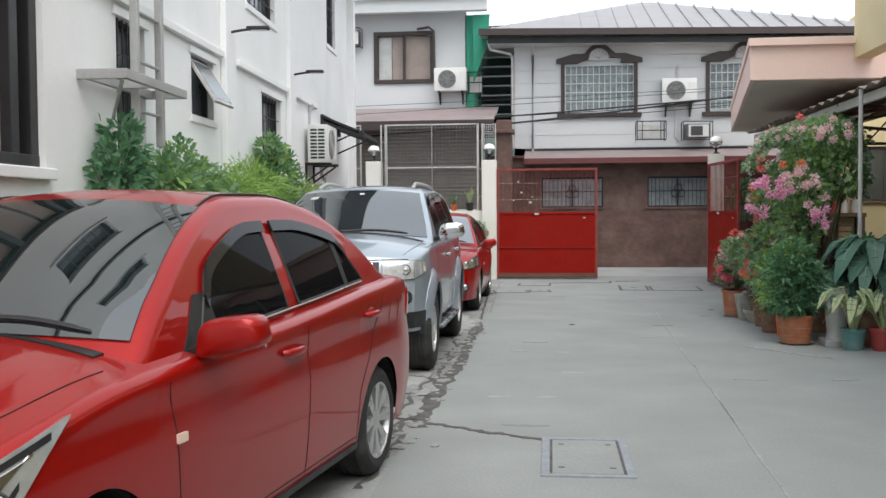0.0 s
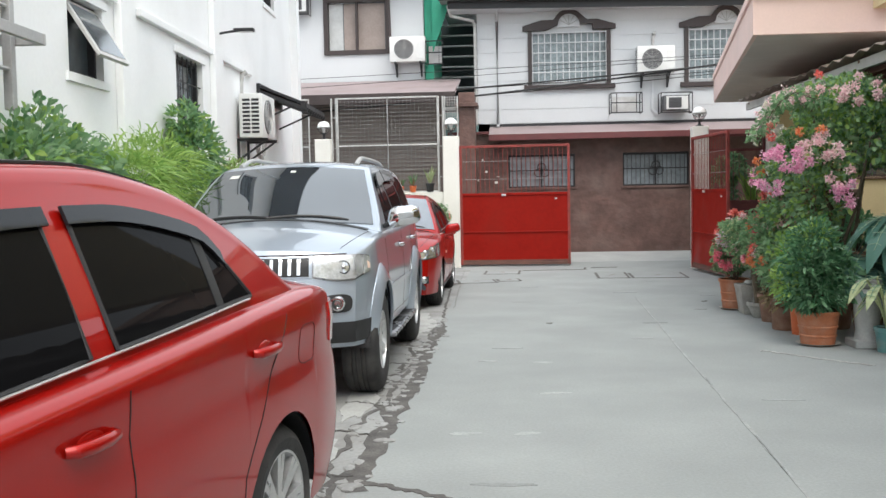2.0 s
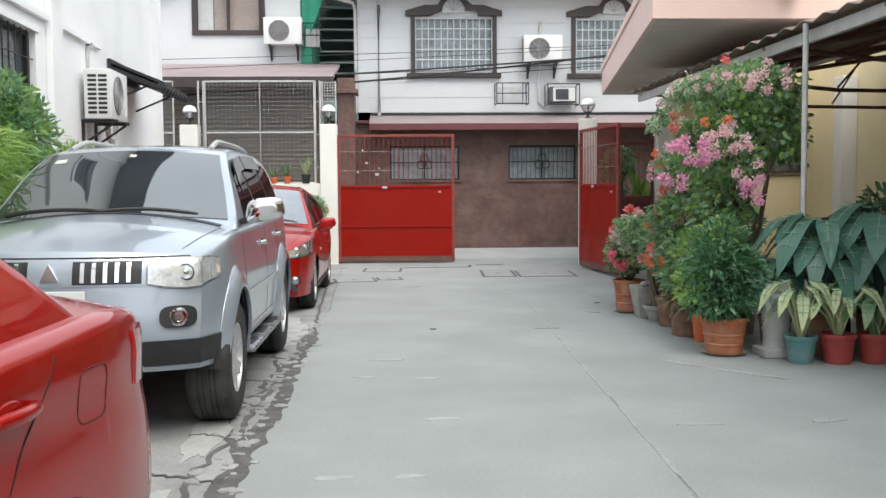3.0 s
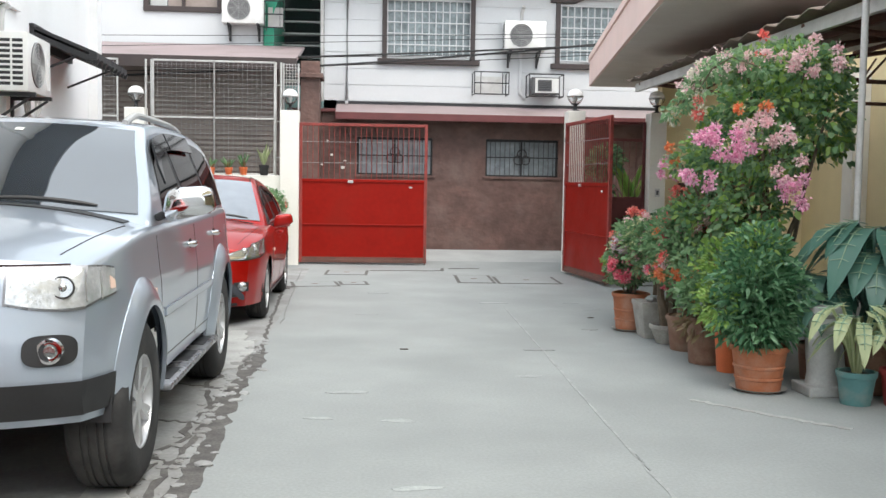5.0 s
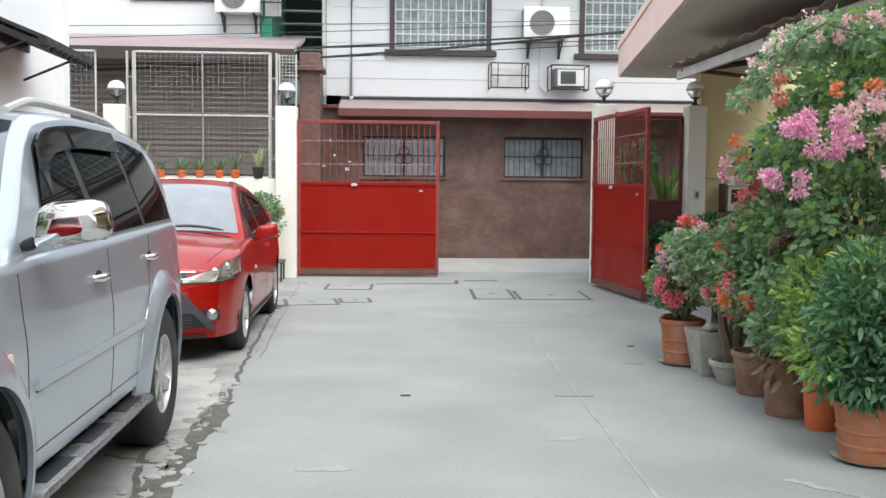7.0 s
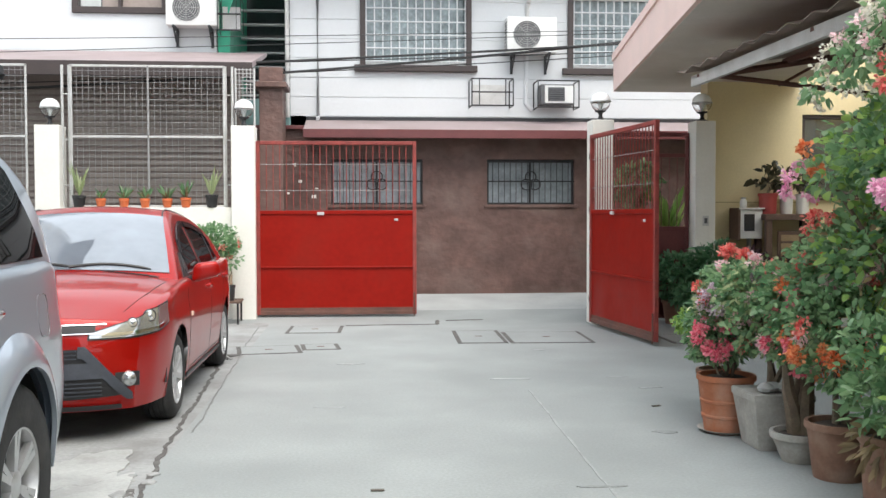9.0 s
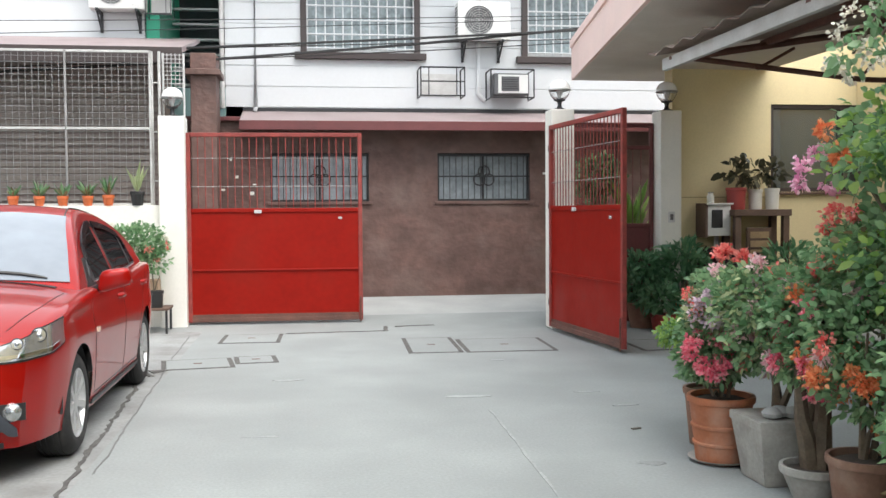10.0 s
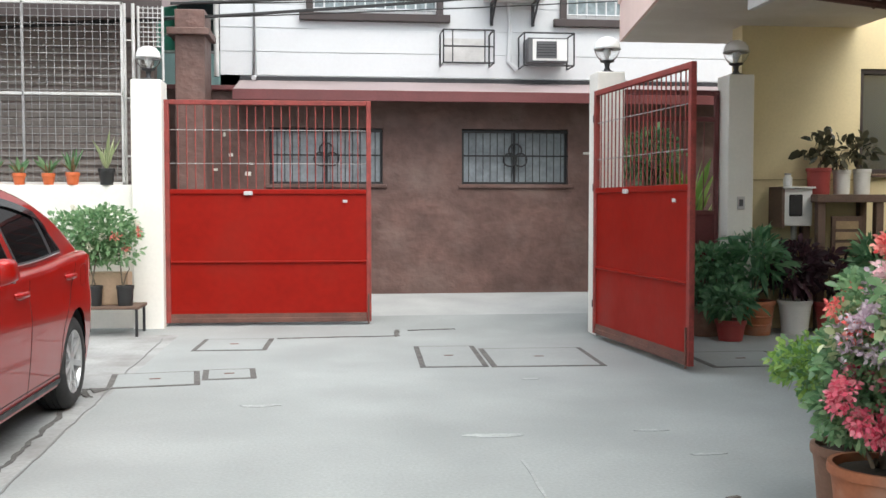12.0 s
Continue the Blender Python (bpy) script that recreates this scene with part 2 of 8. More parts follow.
# ---- ground ----
def ground_z(x, y):
    """Level lane, rising a little beyond the gate."""
    t = min(1.0, max(0.0, (y - 14.9) / 2.6))
    return 0.15 * t * t * (3 - 2 * t)


def ground_sheet():
    bm = bmesh.new()
    xs = [-400, -60, -20, -8, -2.78, -2.3, 0, 4, 9, 20, 60, 400]
    ys = [-400, -60, -20, -8, -2, 4, 10, 14.9, 15.4, 15.9, 16.4, 16.9, 17.4, 20, 40, 90, 400]
    g = [[bm.verts.new((x, y, ground_z(x, y))) for x in xs] for y in ys]
    for j in range(len(ys) - 1):
        for i in range(len(xs) - 1):
            f = bm.faces.new((g[j][i], g[j][i + 1], g[j + 1][i + 1], g[j + 1][i]))
            f.material_index = 1 if xs[i + 1] <= -2.7 and ys[j] < 12 else 2 if ys[j] >= 15.85 else 0
    return bm


structure("ground", ground_sheet(), [CONCRETE, CONCRETE_OLD, CONCRETE_APRON], "grey worn concrete lane with patched joints and cracks", "ground", True)

# ---- left building ----
LB = pose(-5.08, 0, 0, 0, 0, 2.6)      # its street face lies on local x = 0
lb_holes = [(3.35, 4.05, 2.42, 3.0), (6.05, 7.05, 1.9, 2.95), (1.55, 2.15, 1.9, 3.0), (-3.2, 0.35, 1.78, 3.1), (10.5, 11.3, 4.3, 5.6), (-1.0, 0.36, 4.0, 4.95), (-1.5, 0.6, 7.8, 8.9), (5.4, 6.8, 3.9, 4.65)]
wall_left = structure("wall_left", holed_wall(bmesh.new(), "x", -0.25, 0.25, -9, 4.3, 0, 10.5, [h for h in lb_holes if h[0] < 4.3]), WHITE_WALL, "white painted plaster wall of the tall apartment building", "wall", place=LB)
structure("wall_left_wing", holed_wall(bmesh.new(), "x", -0.25, 0.25, 4.3, 12.6, 0, 6.3, [h for h in lb_holes if h[0] > 4.3]), WHITE_WALL, "white painted plaster wall of the lower wing", "wall", place=LB)
structure("wing_end", bx(-6.0, -0.25, 4.3, 4.55, 6.3, 10.5), WHITE_WALL, "white end wall above the lower wing", "wall", place=LB)
structure("wing_roof", bx(-6.0, 0.0, 4.56, 12.6, 6.3, 6.42), ROOF_GREY, "flat grey roof of the lower wing", "roof", place=LB)
# ---- brown front wall and white upper storey beyond the gate ----
bw_holes = [(-2.05, -0.62, 1.56, 2.27), (0.4, 1.8, 1.56, 2.27)]
wall_brown = structure("wall_brown", holed_wall(bmesh.new(), "y", 17.5, 0.25, -3.3, 8.0, -0.1, 2.72, bw_holes), BROWN_WALL, "rough brown plastered street wall", "wall")
fw = [(-1.5, 0.16, 3.85, 5.15), (1.9, 3.56, 3.85, 5.15)]
wall_white = structure("wall_white", holed_wall(bmesh.new(), "y", 18.0, 0.25, -2.7, 8.0, 2.72, 5.5, fw), SIDING, "white upper storey wall of the house", "wall")
wall_far_left = structure("wall_far_left", holed_wall(bmesh.new(), "y", 18.5, 0.25, -11, -3.9, 0, 6.4, [(-6.15, -4.73, 4.72, 5.88)]), SIDING, "white upper wall of the neighbouring house", "wall")
# ---- gate wall left ----
structure("wall_planter", bx(-9, -3.31, 15.38, 15.62, 0, 1.5, 0.01), CREAM_WALL, "low cream painted boundary wall under a steel grille", "wall")
structure("gate_pillar_1", bx(-3.31, -3.0, 15.3, 15.65, 0, 2.58, 0.012), CREAM_WALL, "cream painted concrete gate pillar", "pillar")
structure("gate_pillar_2", bx(1.32, 1.6, 14.35, 14.65, 0, 2.6, 0.012), CREAM_WALL, "cream painted concrete gate pillar", "pillar")
structure("gate_pillar_3", bx(2.68, 2.95, 14.4, 14.7, 0, 2.6, 0.012), CREAM_WALL, "cream painted concrete gate pillar", "pillar")
# ---- right house ----
structure("wall_yellow", holed_wall(bmesh.new(), "y", 14.72, 0.25, 2.95, 7.0, 0, 4.2, [(4.25, 6.2, 1.62, 2.72)]), YELLOW_WALL, "yellow painted house wall", "wall")
structure("wall_carport", bx(5.4, 5.65, -9, 14.7, 0, 3.6), YELLOW_WALL, "yellow painted house wall behind the carport", "wall")
structure("wall_upper_right", bx(2.02, 2.25, -9, 7.4, 3.4, 5.6), YELLOW_WALL, "pale yellow upper storey wall of the house", "wall")
bm = bmesh.new()
prism(bm, [(0.73, 7.4), (2.0, 15.9), (4.2, 15.9), (4.2, 7.4)], "z", 3.15, 3.62)
structure("balcony_slab", bm, [PINK_WALL], "pink painted concrete overhang with a grey soffit", "overhang")
# plain closing walls behind the camera
structure("wall_south", bx(-8, 8, -9.3, -9, 0, 2.3), WHITE_WALL, "plain low white wall closing the lane", "wall")

# ---- cars ----
RED_PAINT = mat("red_car_paint", (0.32, 0.005, 0.0025), 0.36, metal=0.32, var=0.03, scale=1.5, fine=300, bump=0.0, coat=0.8, rvar=0.03, spec=0.1, coat_ior=1.44)
SILVER_PAINT = mat("silver_car_paint", (0.37, 0.42, 0.48), 0.34, metal=0.5, var=0.03, scale=1.5, fine=300, bump=0.0, coat=1.0, rvar=0.04, coat_ior=1.5)
CAR_GLASS = mat("tinted_car_glass", (0.006, 0.006, 0.0065), 0.02, var=0.1, scale=1.0, fine=5, bump=0.0, rvar=0.0, spec=0.15, ior=1.2)
VISOR = mat("smoked_acrylic", (0.014, 0.015, 0.017), 0.05, var=0.1, scale=1.0, fine=5, bump=0.0, rvar=0.0, spec=0.3, ior=1.4)
PALE_GLASS = mat("windscreen_glass", (0.028, 0.035, 0.042), 0.02, var=0.2, scale=2.0, fine=5, bump=0.0, rvar=0.0, spec=1.0, ior=1.95)
TEAL_GLASS = mat("green_tinted_glass", (0.008, 0.013, 0.013), 0.015, var=0.1, scale=1.0, fine=5, bump=0.0, rvar=0.0, spec=1.0, ior=1.85)
# raised pale base paints part of the sky's reflection into the glass colour
SKY_PALE_GLASS = mat("sky_pale_windscreen_glass", (0.15, 0.17, 0.20), 0.03, var=0.15, scale=2.0, fine=5, bump=0.0, rvar=0.0, spec=1.0, ior=1.8)
FLAP_SEAM = mat("faint_panel_gap", (0.12, 0.006, 0.005), 0.6, var=0.1, bump=0.0)
BLACK_TRIM = mat("black_plastic_trim", (0.016, 0.016, 0.017), 0.5, var=0.15, scale=8, fine=90, bump=0.1)
SEAM = mat("panel_gap", (0.02, 0.008, 0.008), 0.8, var=0.1, bump=0.0)
TYRE = mat("tyre_rubber", (0.022, 0.022, 0.022), 0.85, var=0.2, scale=6, fine=60, bump=0.3, dirt=(0.09, 0.085, 0.08), dirt_amount=0.5, dirt_scale=6)
ALLOY = mat("alloy_rim", (0.55, 0.55, 0.55), 0.35, metal=0.75, var=0.08, scale=8, fine=60, bump=0.03)
BOARD = mat("dark_grey_board", (0.22, 0.22, 0.23), 0.28, metal=0.6, var=0.15, scale=6, fine=60, bump=0.1)
GRILLE_FRAME = mat("blue_grey_plastic", (0.045, 0.05, 0.062), 0.45, var=0.15, scale=8, fine=60, bump=0.08)
CHROME = mat("chrome", (0.75, 0.75, 0.76), 0.06, metal=1.0, var=0.02, bump=0.0, rvar=0.03)
LENS = mat("headlamp_lens", (0.42, 0.43, 0.43), 0.1, metal=0.75, var=0.12, scale=22, fine=70, bump=0.0, coat=1.0, rvar=0.03)
LENS_SUV = mat("hazed_headlamp_lens", (0.62, 0.64, 0.65), 0.1, metal=0.5, var=0.22, scale=14, fine=45, bump=0.25, coat=1.0, rvar=0.05, dist=0.01)
LENS_AGED = mat("aged_headlamp_lens", (0.66, 0.67, 0.66), 0.12, metal=0.6, var=0.06, scale=18, fine=60, bump=0.0, coat=1.0, rvar=0.04)
TAIL_RED = mat("tail_lamp_red", (0.30, 0.01, 0.01), 0.08, var=0.15, scale=20, fine=60, bump=0.0, coat=1.0, rvar=0.03)
AMBER = mat("indicator_lens", (0.75, 0.55, 0.45), 0.12, var=0.05, bump=0.0, rvar=0.03)
PLATE = mat("plate_white", (0.72, 0.72, 0.70), 0.4, var=0.04, bump=0.0)
DARK_PLATE_BAR = mat("plate_bar", (0.03, 0.05, 0.035), 0.5, var=0.05, bump=0.0)
STICKER = mat("paper_sticker", (0.62, 0.62, 0.58), 0.6, var=0.1, scale=30, fine=90, bump=0.0)


def curve(points):
    """A smooth line through (u, v) points that never overshoots them."""
    us, vs = [p[0] for p in points], [p[1] for p in points]
    n = len(us)
    h = [us[i + 1] - us[i] for i in range(n - 1)]
    d = [(vs[i + 1] - vs[i]) / h[i] for i in range(n - 1)]
    m = [d[0]] + [0.0 if d[i - 1] * d[i] <= 0 else 2 * d[i - 1] * d[i] / (d[i - 1] + d[i]) for i in range(1, n - 1)] + [d[-1]]

    def f(u):
        if u <= us[0]:
            return vs[0]
        if u >= us[-1]:
            return vs[-1]
        i = max(k for k in range(n - 1) if us[k] <= u)
        t = (u - us[i]) / h[i]
        return (vs[i] * (1 + 2 * t) * (1 - t) ** 2 + h[i] * m[i] * t * (1 - t) ** 2 + vs[i + 1] * t * t * (3 - 2 * t) + h[i] * m[i + 1] * t * t * (t - 1))
    return f


class Shell:
    """The outer surface of a car: s runs from nose to tail, x across, z up."""

    def __init__(self, **k):
        self.L, self.hw, self.fa, self.ra, self.R, self.arch, self.sill = k["L"], curve(k["plan"]), k["fa"], k["ra"], k["R"], k["arch"], k["sill"]
        self.side, self.zt, self.zc = curve(k["side"]), curve(k["shoulder"]), curve(k["crown"])
        self.g0, self.g1, self.top = k["roof"][0][0], k["roof"][-1][0], curve(k["roof"])
        self.wb, self.wr, self.zr = k["belt_w"], k["roof_w"], k["roof_z"]
        self.front, self.rear, self.fbow, self.rbow = curve(k["front"]), curve(k["rear"]), k["fbow"], k["rbow"]
        self.belt_in = k.get("belt_in", 0.06)
        self.bow = k.get("screen_bow", 0.16)
        self.ky = k.get("ky", 1.0)

    def width(self, s, z):
        return self.hw(s) * self.side(z)

    def bottom(self, s):
        z = self.sill
        for c in (self.fa, self.ra):
            if abs(s - c) < self.arch:
                z = max(z, self.R + math.sqrt(self.arch ** 2 - (s - c) ** 2))
        return z

    def warp(self, s, x, z):
        f, r = max(0.0, 1 - s / 1.0) ** 2, max(0.0, 1 - (self.L - s) / 0.9) ** 2
        b = (abs(x) / 0.85) ** 2.6
        return Vector((x, s + f * (self.fbow * b + self.front(z)) - r * (self.rbow * b + self.rear(z)), z))

    def gw(self, s, z):
        """Half width of the glasshouse at that height."""
        zb = self.zt(s) - 0.02
        t = max(0.0, min(1.15, (z - zb) / (self.zr - zb)))
        base = min(self.wb, self.hw(s) * 0.985 - self.belt_in)
        return base - (base - self.wr) * (0.75 * t + 0.25 * t * t)

    def gwarp(self, s, x, z):
        f = max(0.0, min(1.0, (self.g0 + 1.3 - s) / 1.0))
        r = max(0.0, min(1.0, (s - self.g1 + 1.0) / 0.8))
        b = (abs(x) / 0.75) ** 2
        return Vector((x, s + (f * self.bow - r * 0.10) * b, z))

    def body(self):
        bm = bmesh.new()
        ss = sorted({round(i * 0.05, 3) for i in range(int(self.L / 0.05) + 1)} | {0.015, 0.03, self.L - 0.02, self.L} |
                    {c + k * (self.arch + e) for c in (self.fa, self.ra) for k in (-1, 1) for e in (0.001, -0.002, -0.02)})
        rows = []
        for s in ss:
            b, t, c = self.bottom(s), self.zt(s), self.zc(s)
            half = []
            for j in range(13):
                z = b + (t - 0.05 - b) * j / 12
                half.append((self.width(s, z), z))
            w = self.width(s, t - 0.05)
            for a in (25, 50, 72, 90):
                half.append((w - 0.055 * (1 - math.cos(radians(a))), t - 0.05 + 0.05 * math.sin(radians(a))))
            wt = half[-1][0]
            for j in range(1, 9):
                u = 1 - j / 8
                half.append((wt * u, t + (c - t) * (1 - u ** 2.2)))
            row = [bm.verts.new(self.warp(s, x, z)) for x, z in half]
            row += [bm.verts.new(self.warp(s, -x, z)) for x, z in reversed(half[:-1])]
            rows.append(row)
        for a, b in zip(rows, rows[1:]):
            for i in range(len(a) - 1):
                bm.faces.new((a[i], a[i + 1], b[i + 1], b[i]))
        for row, s in ((rows[0], ss[0]), (rows[-1], ss[-1])):
            n = len(row)
            prev = None
            for j in range(n // 2):
                p, q = row[j], row[n - 1 - j]
                cols = [p]
                for k in range(1, 12):
                    x = p.co.x + (q.co.x - p.co.x) * k / 12
                    cols.append(bm.verts.new(self.warp(s, x, p.co.z)))
                cols.append(q)
                if prev:
                    for k in range(12):
                        bm.faces.new((prev[k], prev[k + 1], cols[k + 1], cols[k]))
                prev = cols
            c = row[n // 2]
            for k in range(12):
                bm.faces.new((prev[k], prev[k + 1], c))
        bmesh.ops.remove_doubles(bm, verts=bm.verts, dist=0.0004)
        return bm

    def glasshouse(self):
        bm = bmesh.new()
        n = 64
        rows = []
        for i in range(n + 1):
            s = self.g0 + (self.g1 - self.g0) * i / n
            zb, zt = self.zt(s) - 0.03, max(self.top(s), self.zt(s) - 0.02)
            half = []
            for j in range(9):
                z = zb + (zt - 0.05 - zb) * j / 8
                half.append((self.gw(s, z), z))
            w = half[-1][0]
            for a in (30, 60, 85):
                half.append((w - 0.06 * (1 - math.cos(radians(a))), zt - 0.05 + 0.05 * math.sin(radians(a))))
            w = half[-1][0]
            for j in range(1, 9):
                u = 1 - j / 8
                half.append((w * u, zt + 0.035 * (1 - u * u)))
            row = [bm.verts.new(self.gwarp(s, x, z)) for x, z in half]
            row += [bm.verts.new(self.gwarp(s, -x, z)) for x, z in reversed(half[:-1])]
            rows.append(row)
        for a, b in zip(rows, rows[1:]):
            for i in range(len(a) - 1):
                bm.faces.new((a[i], a[i + 1], b[i + 1], b[i]))
        return bm

    # patches that lie on the surface, a little proud of it
    def patch(self, f, u0, u1, lo, hi, nu=16, nv=6, thick=0.006, eps=0.004):
        """A panel on the surface f(u, v) -> (point, outward): u from u0 to u1, v between the lines lo and hi."""
        bm = bmesh.new()
        grid = []
        for k in (0, 1):
            g = []
            for i in range(nu + 1):
                u = u0 + (u1 - u0) * i / nu
                a, b = lo(u), hi(u)
                col = []
                for j in range(nv + 1):
                    p, o = f(u, a + (b - a) * j / nv)
                    col.append(bm.verts.new(p + o * (eps if k == 0 else eps - thick)))
                g.append(col)
            grid.append(g)
        for g in grid:
            for i in range(nu):
                for j in range(nv):
                    bm.faces.new((g[i][j], g[i + 1][j], g[i + 1][j + 1], g[i][j + 1]))
        a, b = grid
        for i in range(nu):
            bm.faces.new((a[i][0], a[i + 1][0], b[i + 1][0], b[i][0]))
            bm.faces.new((a[i][nv], a[i + 1][nv], b[i + 1][nv], b[i][nv]))
        for j in range(nv):
            bm.faces.new((a[0][j], a[0][j + 1], b[0][j + 1], b[0][j]))
            bm.faces.new((a[nu][j], a[nu][j + 1], b[nu][j + 1], b[nu][j]))
        return bm

    def on_side(self, sign=1):
        return lambda s, z: (self.warp(s, sign * self.width(s, min(z, self.zt(s) - 0.05)), z), Vector((sign, 0, 0)))

    def on_glass(self, sign=1):
        return lambda s, z: (self.gwarp(s, sign * self.gw(s, z), z), Vector((sign * 0.93, 0, 0.36)))

    def on_front(self):
        return lambda x, z: (self.warp(0, x, z), Vector((0.25 * x, -1, 0.12)))

    def on_rear(self):
        return lambda x, z: (self.warp(self.L, x, z), Vector((0.25 * x, 1, 0.1)))

    def on_top(self):
        def f(s, u):
            zt = self.top(s)
            w = self.gw(s, zt - 0.05) - 0.055
            return self.gwarp(s, w * u, zt + 0.035 * (1 - u * u)), Vector((0, -0.55, 0.83)) if s < (self.g0 + self.g1) / 2 else Vector((0, 0.5, 0.86))
        return f

    def on_hood(self):
        def f(s, u):
            w = self.width(s, self.zt(s) - 0.05) - 0.055
            return self.warp(s, w * u, self.zt(s) + (self.zc(s) - self.zt(s)) * (1 - abs(u) ** 2.2)), Vector((0, 0, 1))
        return f


def wheel_parts(car, shell, s, sign, spokes, x_out, rim_r, style):
    """One road wheel: tyre with tread ribs, and a spoked rim inside it."""
    R = shell.R
    wd = 0.2 if R < 0.33 else 0.25
    x0 = sign * x_out
    bm = bmesh.new()
    prof = [(rim_r, -wd / 2), (rim_r + 0.02, -wd / 2 - 0.005), (R - 0.05, -wd / 2 - 0.008), (R - 0.018, -wd / 2 + 0.012), (R, -wd / 2 + 0.04)]
    for k in (-0.05, -0.02, 0.02, 0.05):
        prof += [(R, k - 0.006), (R - 0.008, k - 0.004), (R - 0.008, k + 0.004), (R, k + 0.006)]
    prof += [(R, wd / 2 - 0.04), (R - 0.018, wd / 2 - 0.012), (R - 0.05, wd / 2 + 0.008), (rim_r + 0.02, wd / 2 + 0.005), (rim_r, wd / 2)]
    lathe(bm, prof, 48, axis="X", caps=False)
    tyre = part("wheel", bm, TYRE, car, "black rubber tyre on an alloy rim", True, pose(x0 - sign * wd / 2, s, R) @ Matrix.Diagonal((1, 1 / shell.ky, 1, 1)))
    bm = bmesh.new()
    o = sign * wd / 2
    lathe(bm, [(rim_r + 0.004, -o * 0.9), (rim_r - 0.012, -o * 0.5), (rim_r - 0.02, o * 0.7), (rim_r - 0.008, o * 0.98), (rim_r + 0.008, o * 1.0), (rim_r + 0.006, o * 0.8)], 40, axis="X", caps=False)
    for i in range(spokes):
        a = i * math.tau / spokes
        for d in ((-0.1, 0.1) if style == "double" else (0.0,)):
            m = Matrix.Rotation(a + d, 4, "X")
            t = 0.013 if style == "double" else 0.02
            w = bmesh.ops.create_cube(bm, size=1)["verts"]
            for v in w:
                far = v.co.z > 0
                v.co = m @ Vector((o * 0.82 + v.co.x * 0.03 - (0 if far else sign * 0.012), v.co.y * (t * 2.2 if far else t * 1.7), (rim_r - 0.012) if far else 0.035))
    lathe(bm, [(0.06, o * 0.55), (0.055, o * 0.86), (0.03, o * 0.92), (0.0, o * 0.92)], 20, axis="X")
    rim = part("rim", bm, ALLOY, tyre, "silver spoked alloy rim", True)
    bm = bmesh.new()
    lathe(bm, [(0.0, o * 0.1), (rim_r - 0.03, o * 0.1), (rim_r - 0.03, o * 0.05), (0.0, o * 0.05)], 24, axis="X")
    part("brake_disc", bm, BLACK_TRIM, tyre, "dark brake disc behind the spokes")


def mirror(car, material, at, sign, size):
    """A door mirror: rounded shell on a short arm, glass on the side towards the tail."""
    a, b, c = size
    bm = bmesh.new()
    bmesh.ops.create_uvsphere(bm, u_segments=24, v_segments=14, radius=1)
    for v in bm.verts:
        x, y, z = v.co
        p = 4.6
        n = (abs(x) ** p + abs(y) ** p + abs(z) ** p) ** (1 / p)
        x, y, z = x / n, y / n, z / n
        y = min(y, 0.45)
        v.co = Vector((x * a * (1 - 0.12 * z), y * b * (1 - 0.15 * x * sign), z * c * (1 - 0.14 * x * sign) + 0.02 * x * sign))
    sh = part("mirror", bm, material, car, "", True, pose(*at))
    part("mirror_glass", bx(-a * 0.82, a * 0.82, b * 0.46, b * 0.5, -c * 0.75, c * 0.75, 0.004), CHROME, sh, "mirror glass")
    bm = bmesh.new()
    box(bm, -0.05, 0.05, -0.05, 0.04, -0.02, 0.02, 0.012, m=pose(-sign * (a + 0.0), 0.0, -c * 0.8, 0, -sign * 25, 0))
    part("mirror_arm", bm, BLACK_TRIM, sh, "black mirror foot", True)


def lamp_bowl(car, p, o, r):
    """A reflector bowl with a dark ring, seen through the headlamp lens."""
    bm = bmesh.new()
    q = o.to_track_quat("Z", "Y").to_matrix().to_4x4()
    lathe(bm, [(r * 1.12, 0.0), (r * 1.1, 0.018), (r, 0.02), (r * 0.92, 0.014)], 22, caps=False)
    ring = part("lamp_ring", bm, BLACK_TRIM, car, "dark headlamp ring", True, Matrix.Translation(p) @ q)
    bm = bmesh.new()
    lathe(bm, [(r * 0.94, 0.014), (r * 0.7, 0.0145), (r * 0.4, 0.0155), (r * 0.3, 0.022), (0.0, 0.026)], 22, caps=False)
    part("reflector", bm, LENS if r < 0.045 else CHROME, ring, "bright reflector bowl", True)


def handle(car, sh, s, z, sign, material):
    w = sh.width(s, z)
    p = sh.warp(s, sign * w, z)
    bm = bmesh.new()
    tube(bm, [p + Vector((sign * d, y, 0)) for y, d in ((-0.092, 0.0), (-0.078, 0.02), (-0.035, 0.029), (0.035, 0.029), (0.078, 0.02), (0.092, 0.0))], [0.011, 0.014, 0.015, 0.015, 0.014, 0.011], 10)
    for v in bm.verts:
        v.co.z = z + (v.co.z - z) * 1.15
    part("door_handle", bm, material, car, "", True)
    bm = bmesh.new()
    bmesh.ops.create_uvsphere(bm, u_segments=16, v_segments=8, radius=1)
    for v in bm.verts:
        v.co = p + Vector((v.co.x * 0.006, v.co.y * 0.06, v.co.z * 0.03))
    part("handle_recess", bm, material if material is RED_PAINT else SEAM, car, "recess behind the handle", True)


